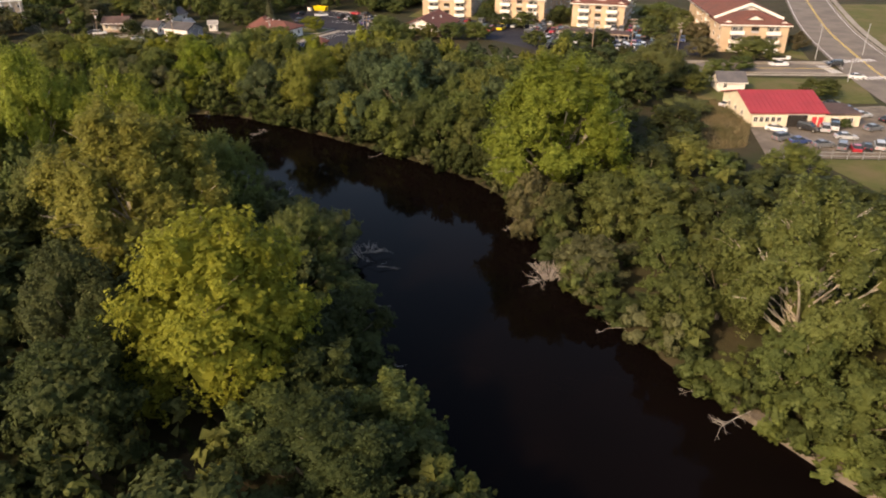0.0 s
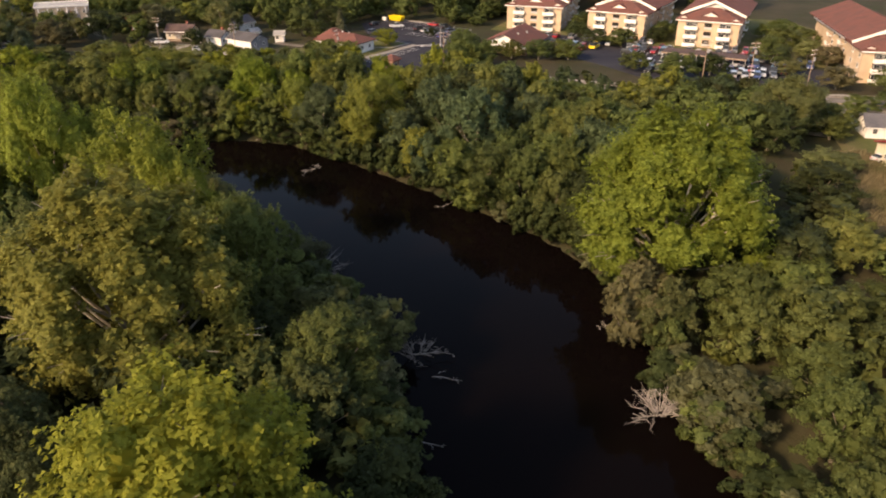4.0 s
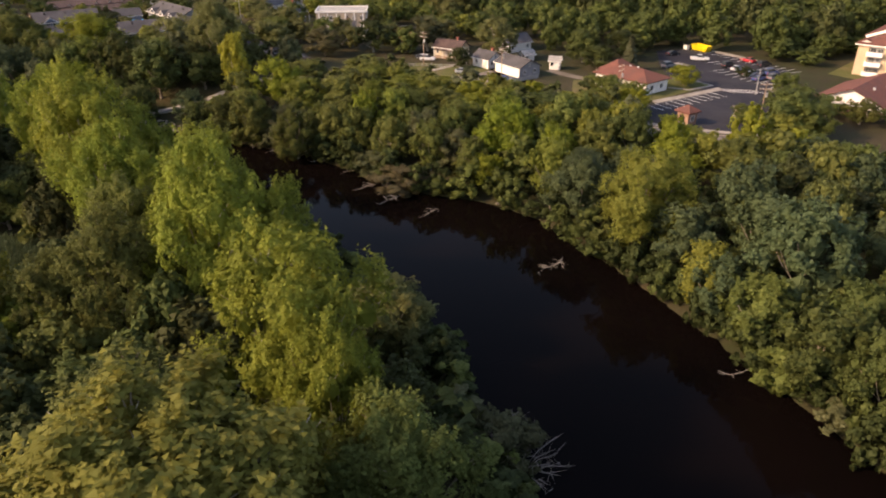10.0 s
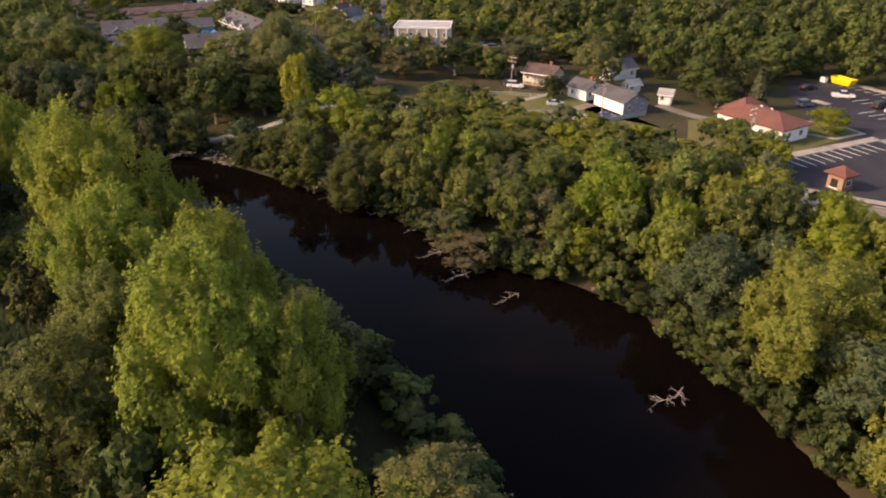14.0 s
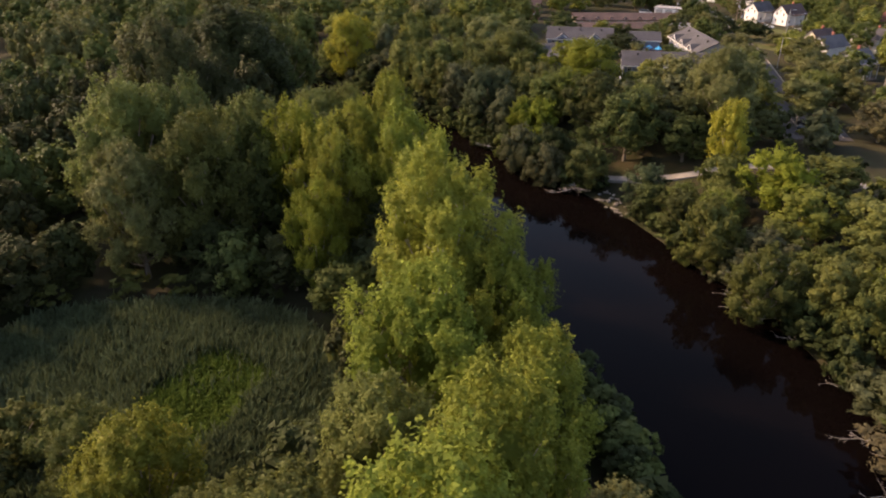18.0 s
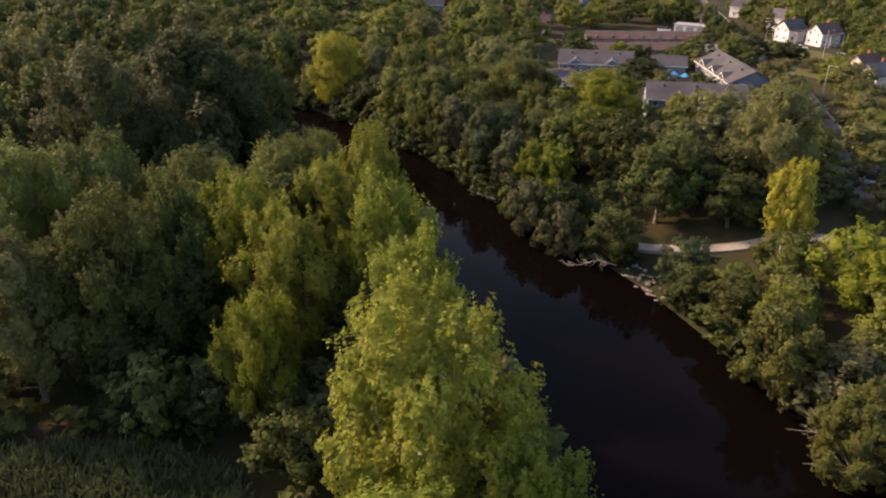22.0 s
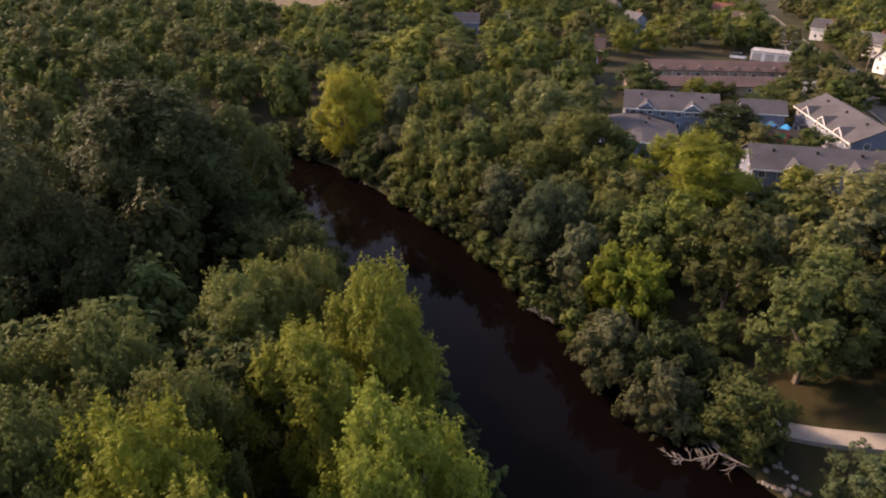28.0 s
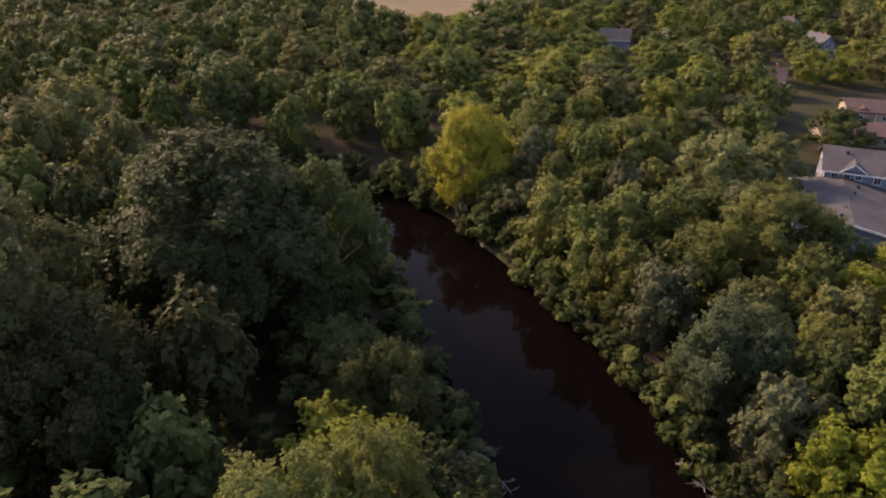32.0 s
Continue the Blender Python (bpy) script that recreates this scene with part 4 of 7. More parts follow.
# mid, olive and gold choices put distance haze into the leaf colours
FAR = [
    # behind the parking lots and the apartments
    ([(-100, 320), (-62, 318), (-30, 306), (-14, 330), (0, 352), (90, 345), (90, 430), (-160, 430), (-160, 320)], 11, (19, 27), "green umber green mid"),
    ([(-86, 290), (-66, 300), (-62, 318), (-100, 322), (-130, 300), (-112, 280)], 9, (16, 21), "green mid"),
    # the houses' street
    ([(-160, 250), (-128, 262), (-124, 330), (-150, 440), (-420, 470), (-400, 384), (-330, 345), (-279, 317), (-242, 298), (-196, 268)], 7.6, (14, 18.5), "olive mid gold mid"),
    ([(-335, 326), (-279, 297), (-252, 282), (-258, 264), (-274, 300), (-300, 300), (-330, 296)], 7.5, (14, 18), "green mid olive"),
    ([(-206, 262), (-196, 236), (-232, 214), (-256, 248), (-262, 268), (-244, 284)], 7.6, (13, 17), "green mid olive"),
    # beyond the town houses and the motel
    ([(-276, 152), (-300, 196), (-262, 214), (-262, 230), (-292, 236), (-330, 250), (-330, 320), (-420, 370), (-560, 330), (-500, 240), (-440, 185), (-398, 152), (-330, 130), (-292, 140)], 10.4, (15, 22), "olive mid gold mid"),
    ([(-262, 130), (-292, 138), (-330, 130), (-398, 150), (-520, 118), (-560, 60), (-560, -50), (-330, 40), (-240, 85)], 10.4, (16, 24), "mid green olive mid"),
    # east of the near bend
    ([(56, 20), (46, 48), (72, 62), (76, 100), (130, 92), (140, 20)], 9.5, (13, 18), "mid green olive"),
    ([(62, 196), (44, 200), (52, 172), (62, 172)], 8, (13, 16), "dark green"), ([(88, 226), (100, 226), (108, 262), (100, 290), (88, 290)], 8, (11, 14), "green"),
    ([(28, 300), (30, 275), (46, 266), (50, 300)], 6, (10, 13), "dark green"), ([(-4, 318), (-20, 300), (-34, 306), (-10, 345)], 8, (12, 16), "green"), ([(168, 225), (225, 215), (230, 330), (185, 320)], 12, (14, 17), "dark"),
    ([(-70, 176), (-52, 182), (-62, 200), (-80, 190)], 7, (10, 13), "mid"),
]
far_spots = {}
for n, (poly, gap, (h0, h1), leaves) in enumerate(FAR):
    pick = leaves.split()
    for x, y in scatter(poly, gap, 200 + n, 7000):
        r = rng.uniform(0.56, 0.8) * gap
        rd, ld = river_dist([(x, y)])
        if max(rd[0], ld[0]) < 3 or not free(x, y, r, 1.0) or any((x - a) ** 2 + (y - b) ** 2 < (0.7 * q + 0.3 * r) ** 2 for a, b, q in TREES):
            continue
        far_spots.setdefault(pick[rng.integers(len(pick))], []).append((x, y, rng.uniform(h0, h1), r))
for k, v in far_spots.items():
    clump_mass("far_woods", "%s treetops of the far woods and yards" % WORDS[k], v, k, (26, 1300, 0.95), 61 + len(k), ("round", "broad", "round", "willow"))


# ---- roads, lots, lawns ----
def ribbon(line, half, z0, z1, offset=0.0):
    """A strip of that half width along a line, shifted sideways by offset."""
    pts = smooth_line(line, 5)
    d = np.gradient(pts, axis=0)
    n = np.column_stack([-d[:, 1], d[:, 0]]) / np.hypot(d[:, 0], d[:, 1])[:, None]
    a, c = pts + n * (offset + half), pts + n * (offset - half)
    bm = bmesh.new()
    prev = None
    for p, q in zip(a, c):
        ring = [bm.verts.new((p[0], p[1], z1)), bm.verts.new((q[0], q[1], z1)), bm.verts.new((q[0], q[1], z0)), bm.verts.new((p[0], p[1], z0))]
        if prev:
            for k in range(4):
                bm.faces.new((prev[k], prev[(k + 1) % 4], ring[(k + 1) % 4], ring[k]))
        prev = ring
    bmesh.ops.recalc_face_normals(bm, faces=bm.faces)
    return bm


def draped(line, half, thick):
    """A path that follows the ground."""
    pts = smooth_line(line, 6)
    d = np.gradient(pts, axis=0)
    n = np.column_stack([-d[:, 1], d[:, 0]]) / np.hypot(d[:, 0], d[:, 1])[:, None]
    z = np.maximum.reduce([ground_z(pts + n * k) for k in (-half, 0, half)]) + thick
    bm = bmesh.new()
    prev = None
    for p, q, h in zip(pts + n * half, pts - n * half, z):
        ring = [bm.verts.new((p[0], p[1], h)), bm.verts.new((q[0], q[1], h)), bm.verts.new((q[0], q[1], h - 1)), bm.verts.new((p[0], p[1], h - 1))]
        if prev:
            for k in range(4):
                bm.faces.new((prev[k], prev[(k + 1) % 4], ring[(k + 1) % 4], ring[k]))
        prev = ring
    bmesh.ops.recalc_face_normals(bm, faces=bm.faces)
    return bm


def setting(name, bm, material, label, category):
    return tagged(part(name, bm, material), label, category, kind="structure")


for k, poly in LAWNS.items():
    if k == "lawn_trail":
        xs = np.arange(-194, -112, 2.0)
        ys = np.arange(182, 220, 2.0)
        bm = bmesh.new()
        grid = {(i, j): bm.verts.new((x, y, gz(x, y) + 0.04)) for i, x in enumerate(xs) for j, y in enumerate(ys) if in_poly(x, y, poly)}
        for i, j in list(grid):
            q = [(i, j), (i + 1, j), (i + 1, j + 1), (i, j + 1)]
            if all(c in grid for c in q):
                bm.faces.new([grid[c] for c in q])
        setting("lawn_trail", bm, DRY, "dry brown grass beside the trail", "lawn")
        continue
    mat = {"dry_grass_mound": TALL_DRY, "mown_field": FIELD}.get(k, LAWN)
    setting(k, prism(poly, TOWN - 0.3, TOWN + 0.03), mat, "dry brown mown grass field" if k == "mown_field" else "rough grass with dry brown patches", "field" if k == "mown_field" else "lawn")
setting("road_west", ribbon(ROAD_WEST, 3.6, TOWN - 0.4, TOWN + 0.05), OLDROAD, "narrow worn asphalt street between houses", "road")
for off in (-3.85, 3.85):
    setting("kerb_west_street", ribbon(ROAD_WEST, 0.16, TOWN - 0.3, TOWN + 0.17, off), CONCRETE, "pale concrete kerb of the street", "kerb")
road = setting("road_river", ribbon(ROAD_RIVER, 5.6, TOWN - 0.4, TOWN + 0.05), ROAD_PALE, "worn grey asphalt road with two yellow centre lines", "road")
for off in (-0.22, 0.22):
    part("centre_line", ribbon(ROAD_RIVER, 0.08, TOWN, TOWN + 0.058, off), PAINT_Y, road)
for off in (-6.0, 6.0):
    setting("kerb_river_road", ribbon(ROAD_RIVER, 0.18, TOWN - 0.3, TOWN + 0.19, off), CONCRETE, "pale concrete kerb of the road", "kerb")
setting("pavement_north", ribbon(ROAD_RIVER, 0.9, TOWN - 0.3, TOWN + 0.12, -8.2), CONCRETE, "pale concrete footpath beside the road", "pavement")
setting("pavement_south", ribbon(ROAD_RIVER[:5], 0.9, TOWN - 0.3, TOWN + 0.12, 8.2), CONCRETE, "pale concrete footpath beside the road", "pavement")
road2 = setting("road_main", ribbon(ROAD_MAIN, 9.2, TOWN - 0.4, TOWN + 0.07), ROAD_PALE, "wide worn asphalt road with white lane lines", "road")
for off in (-9.0, 9.0):
    part("edge_line", ribbon(ROAD_MAIN[2:], 0.1, TOWN, TOWN + 0.078, off * 0.93), PAINT_W, road2)
for off in (-0.25, 0.25):
    part("centre_line", ribbon(ROAD_MAIN, 0.1, TOWN, TOWN + 0.078, off), PAINT_Y, road2)
setting("kerb_main_road", ribbon(ROAD_MAIN, 0.2, TOWN - 0.3, TOWN + 0.22, -9.5), CONCRETE, "pale concrete kerb of the road", "kerb")
setting("pavement_main", ribbon(ROAD_MAIN, 1.0, TOWN - 0.3, TOWN + 0.12, -11.6), CONCRETE, "pale concrete footpath beside the road", "pavement")
stripe = boxes((0, 0, 0, 0.6, 3.2, 0.02))
me_bar = bpy.data.meshes.new("crossing_bar")
stripe.to_mesh(me_bar)
stripe.free()
me_bar.materials.append(PAINT_W)
for cx, cy, a, n in ((122, 213, 12, 12), (110, 203, 90, 7), (119, 192, 8, 11)):
    for k in range(n):
        o = Matrix.Translation((cx, cy, TOWN + 0.075)) @ Matrix.Rotation(radians(a), 4, "Z") @ Matrix.Translation(((k - n / 2) * 1.4, 0, 0))
        shared("crossing_bar", me_bar, road2, o)
setting("trail", draped(TRAIL, 1.35, 0.05), CONCRETE, "pale concrete walking trail curving along the river", "trail")


def lot(name, poly, material, label):
    return setting(name, prism(poly, TOWN - 0.4, TOWN + 0.045), material, label, "parking lot")


lot_a = lot("parking_lot_office", LOT_OFFICE, ASPHALT, "dark new asphalt parking lot with white stall lines")
lot_b = lot("parking_lot_apartment", LOT_APARTMENT, ASPHALT, "dark asphalt parking lot before the apartments")
lot_c = lot("parking_lot_garage", LOT_GARAGE, GRAVEL, "dusty gravel yard full of parked cars")
lot_d = lot("parking_lot_west", LOT_WEST, OLDROAD, "small grey asphalt parking lot under trees")
lot_e = lot("parking_lot_motel", LOT_MOTEL, OLDROAD, "grey asphalt court between low buildings")
lot_f = lot("parking_lot_block", LOT_BLOCK, ASPHALT, "asphalt parking lot behind the flat-roofed block")


def stalls(owner, x, y, a, n, step=2.6, length=5.0, slant=0.0):
    """A row of n stall lines that starts at x, y and runs along a degrees."""
    for k in range(n):
        m = Matrix.Translation((x, y, TOWN + 0.055)) @ Matrix.Rotation(radians(a), 4, "Z") @ Matrix.Translation((k * step, 0, 0)) @ Matrix.Rotation(radians(slant), 4, "Z") @ Matrix.Diagonal((0.16 / 0.6, length / 3.2, 1, 1))
        shared("stall_line", me_bar, owner, m)


stalls(lot_a, -47.5, 237.5, 62, 10, 2.5, 5.0, 0)
stalls(lot_a, -36, 262, 24, 9, 1.0, 4.6, 35)
stalls(lot_a, -50.5, 311.5, -33, 14, 2.6, 5.2)
stalls(lot_a, -45, 296, -33, 9, 2.6, 5.2)
stalls(lot_a, -42, 285, -33, 8, 2.6, 5.2)
stalls(lot_b, 44, 246, -18, 11, 2.6, 5.0)
stalls(lot_b, 30, 262, -22, 13, 2.6, 5.0)
stalls(lot_b, 4, 282, -22, 9, 2.6, 5.0)


def island(name, poly, material=LAWN, label="raised grass island with a pale kerb"):
    ob = setting(name, prism(poly, TOWN, TOWN + 0.14), CONCRETE, label, "traffic island")
    c = np.mean(poly, axis=0)
    part("grass_top", prism([tuple(c + (np.array(p) - c) * 0.86) for p in poly], TOWN + 0.1, TOWN + 0.17), material, ob)


island("island_office_walk", [(-50, 243), (-48.2, 241.4), (-36.5, 262.6), (-38, 264.5)], CONCRETE, "pale concrete walk along the stalls")
island("island_office_lawn", [(-52, 258), (-44, 258), (-39.5, 266), (-47, 271), (-54, 268)])
island("island_lot_east", [(-27, 268), (-21, 266), (-20, 270), (-25, 274)])
island("island_lot_south", [(-30, 246), (-25.5, 250), (-26.5, 252), (-32, 248)])
island("island_lot_mid", [(-55, 288), (-51, 286), (-50, 288), (-54, 290)], CONCRETE)
setting("kerb_lot_back", prism([(-53, 314), (-52, 316), (-33, 304.5), (-34, 303)], TOWN, TOWN + 0.18), CONCRETE, "pale kerb at the back of the lot", "kerb")
for line, half, mat in (([(-115, 240), (-112, 250), (-109.5, 260)], 0.9, CONCRETE), ([(-109, 236), (-100.5, 244), (-97.3, 253)], 1.5, GRAVEL), ([(-101, 244), (-92, 234), (-86, 224)], 1.1, CONCRETE), ([(-84, 262), (-75, 258), (-69, 257)], 1.6, GRAVEL)):
    setting("driveway_house", ribbon(line, half, TOWN - 0.2, TOWN + 0.055), mat, "pale narrow driveway beside the small houses", "driveway")
setting("gravel_patch", prism([(58.5, 179), (62, 177.5), (64.5, 181), (62.5, 184), (59.5, 183.5)], TOWN - 0.2, TOWN + 0.05), CONCRETE, "pale bare gravel patch beside trees", "gravel")
setting("path_play", prism([(-254, 236), (-253.2, 235), (-241, 250), (-242, 251)], TOWN - 0.2, TOWN + 0.06), CONCRETE, "pale footpath beside the playground", "pavement")


# ---- buildings ----
WIN = {}


def pane_meshes(w, h):
    if (w, h) not in WIN:
        t = 0.09
        fr = boxes((0, 0, h / 2 - t / 2, w, 0.1, t), (0, 0, -h / 2 + t / 2, w, 0.14, t), (-w / 2 + t / 2, 0, 0, t, 0.1, h - 2 * t), (w / 2 - t / 2, 0, 0, t, 0.1, h - 2 * t), (0, 0, 0, 0.05, 0.08, h - 2 * t))
        gl = boxes((0, 0, 0, w - 2 * t, 0.03, h - 2 * t))
        out = []
        for nm, bm, mt in (("window", fr, WHITE), ("pane", gl, GLASS)):
            me = bpy.data.meshes.new(nm)
            bm.to_mesh(me)
            bm.free()
            me.materials.append(mt)
            out.append(me)
        WIN[w, h] = out
    return WIN[w, h]


def window(owner, x, y, z, w, h, a):
    """A framed window on a wall whose outside looks along a degrees (0: +x)."""
    fr, gl = pane_meshes(w, h)
    m = Matrix.Translation((x, y, z)) @ Matrix.Rotation(radians(a + 90), 4, "Z")
    o = shared("window", fr, owner, m)
    shared("pane", gl, o)


def gable_roof(L, W, z, rise, over=0.5, thick=0.22):
    """Ridge along x: two slabs in one mesh."""
    a, b = L / 2 + over, W / 2 + over
    dz = -rise * over / (W / 2)
    pts = []
    for s in (-1, 1):
        pts += [(-a, s * b, z + dz), (a, s * b, z + dz), (a, 0, z + rise), (-a, 0, z + rise)]
        pts += [(-a, s * b, z + dz + thick), (a, s * b, z + dz + thick), (a, 0, z + rise + thick), (-a, 0, z + rise + thick)]
    f = []
    for o in (0, 8):
        f += [(o, o + 1, o + 2, o + 3), (o + 4, o + 5, o + 6, o + 7), (o, o + 1, o + 5, o + 4), (o + 1, o + 2, o + 6, o + 5), (o + 3, o, o + 4, o + 7)]
    return solid(pts, f)


def hip_roof(L, W, z, rise, over=0.6, thick=0.25):
    a, b = L / 2 + over, W / 2 + over
    r = max(0.2, a - b) if L >= W else 0.0
    q = max(0.2, b - a) if W > L else 0.0
    pts = [(-a, -b, z), (a, -b, z), (a, b, z), (-a, b, z), (-a, -b, z + thick), (a, -b, z + thick), (a, b, z + thick), (-a, b, z + thick), (-r, -q, z + rise), (r, q, z + rise)]
    if L >= W:
        top = [(4, 5, 9, 8), (6, 7, 8, 9), (5, 6, 9), (7, 4, 8)]
    else:
        top = [(4, 5, 8), (5, 6, 9, 8), (6, 7, 9), (7, 4, 8, 9)]
    return solid(pts, [(3, 2, 1, 0), (0, 1, 5, 4), (1, 2, 6, 5), (2, 3, 7, 6), (3, 0, 4, 7)] + top)


def pent_walls(L, W, h, rise):
    """Walls with gable ends, ridge along x, from z 0 to h."""
    a, b = L / 2, W / 2
    pts = [(-a, -b, -0.4), (a, -b, -0.4), (a, b, -0.4), (-a, b, -0.4), (-a, -b, h), (a, -b, h), (a, b, h), (-a, b, h), (-a, 0, h + rise), (a, 0, h + rise)]
    return solid(pts, [(0, 1, 5, 4), (2, 3, 7, 6), (1, 2, 6, 9, 5), (3, 0, 4, 8, 7), (4, 5, 9, 8), (6, 7, 8, 9), (3, 2, 1, 0)])


def building(name, label, category, x, y, turn, z=TOWN):
    ob = new(name)
    ob.matrix_basis = pose(x, y, z, 0, 0, turn)
    return tagged(ob, label, category)


def door(owner, x, y, a, w=1.0, h=2.1, material=WHITE, z0=0.1):
    m = Matrix.Translation((x, y, z0 + h / 2)) @ Matrix.Rotation(radians(a + 90), 4, "Z")
    d = part("door", boxes((0, 0, 0, w, 0.12, h)), material, owner)
    d.matrix_basis = m
    k = part("handle", boxes((w * 0.35, 0.09, 0, 0.08, 0.08, 0.16)), METAL, d)
    return d


def cottage(name, label, x, y, turn, L, W, h, rise, wall, roof, chimney=True, porch=False, front=True, skip=()):
    """A small gabled house: walls, roof, fascia, doors, windows, chimney, porch."""
    ob = building(name, label, "house", x, y, turn)
    part("wall", pent_walls(L, W, h, rise), wall, ob)
    part("roof", gable_roof(L, W, h, rise), roof, ob)
    for s in (-1, 1):
        part("fascia", boxes((0, s * (W / 2 + 0.52), h - rise * 0.5 / (W / 2) + 0.08, L + 1.0, 0.06, 0.22)), WHITE, ob)
    n = max(2, int(L / 3))
    for s, a in ((-1, -90), (1, 90)):
        for k in range(n):
            xx = -L / 2 + (k + 0.5) * L / n
            if k == n // 2:
                door(ob, xx, s * (W / 2 + 0.03), a)
            else:
                window(ob, xx, s * (W / 2 + 0.03), 1.55, 1.0, 1.2, a)
    for s, a in ((-1, 180), (1, 0)):
        for yy in (-W / 4, W / 4):
            window(ob, s * (L / 2 + 0.03), yy, 1.55, 0.9, 1.2, a)
        if h + rise > 4.2:
            window(ob, s * (L / 2 + 0.03), 0, h + rise * 0.25, 0.8, 0.9, a)
        if h > 4.5:
            for yy in (-W / 4, W / 4):
                window(ob, s * (L / 2 + 0.03), yy, 4.2, 0.9, 1.2, a)
    if chimney:
        part("chimney", boxes((L * 0.2, W * 0.12, h + rise, 0.6, 0.6, 1.6), (L * 0.2, W * 0.12, h + rise + 0.85, 0.75, 0.75, 0.12)), RED_BRICK, ob)
    if porch:
        part("porch_roof", boxes((0, -W / 2 - 1.3, h - 0.35, L * 0.7, 2.4, 0.16)), roof, ob)
        part("porch_floor", boxes((0, -W / 2 - 1.3, 0.15, L * 0.7, 2.4, 0.3)), TIMBER, ob)
        for sx in (-1, 0, 1):
            part("post", boxes((sx * L * 0.33, -W / 2 - 2.35, h / 2 - 0.2, 0.12, 0.12, h - 0.5)), WHITE, ob)
    return ob


def pediment(owner, x, y, z, w, rise, depth, a, material=WHITE, roof=ROOF_RED):
    """A small gable on a roof slope, looking along a degrees."""
    m = Matrix.Translation((x, y, z)) @ Matrix.Rotation(radians(a - 90 + 180), 4, "Z")
    g = part("gable", solid([(-w / 2, 0, 0), (w / 2, 0, 0), (0, 0, rise), (-w / 2, depth, 0.0), (w / 2, depth, 0.0), (0, depth, rise)], [(0, 1, 2), (3, 5, 4), (0, 3, 4, 1), (0, 2, 5, 3), (1, 4, 5, 2)]), material, owner, "white gable panel")
    g.matrix_basis = m
    k = rise / (w / 2)
    r = part("gable_roof", solid([(-w / 2 - .3, -.3, -.3 * k + .03), (0, -.3, rise + .03), (w / 2 + .3, -.3, -.3 * k + .03), (-w / 2 - .3, depth, -.3 * k + .03), (0, depth, rise + .03), (w / 2 + .3, depth, -.3 * k + .03),
                                  (-w / 2 - .3, -.3, -.3 * k + .2), (0, -.3, rise + .2), (w / 2 + .3, -.3, -.3 * k + .2), (-w / 2 - .3, depth, -.3 * k + .2), (0, depth, rise + .2), (w / 2 + .3, depth, -.3 * k + .2)],
                                 [(6, 7, 10, 9), (7, 8, 11, 10), (0, 1, 7, 6), (1, 2, 8, 7), (0, 3, 4, 1), (1, 4, 5, 2), (0, 6, 9, 3), (2, 5, 11, 8)]), roof, owner)
    r.matrix_basis = m
    if material is not WHITE:
        for s in (-1, 1):
            k2 = boxes((0, 0, 0, math.hypot(w / 2 + .3, rise + .3 * k), 0.1, 0.17))
            bmesh.ops.rotate(k2, verts=k2.verts, cent=(0, 0, 0), matrix=Matrix.Rotation(s * math.atan2(rise, w / 2), 3, "Y"))
            bmesh.ops.translate(k2, verts=k2.verts, vec=(s * (w / 4 + .15), -0.36, rise / 2 - .1))
            o = part("rake_board", k2, WHITE, owner)
            o.matrix_basis = m


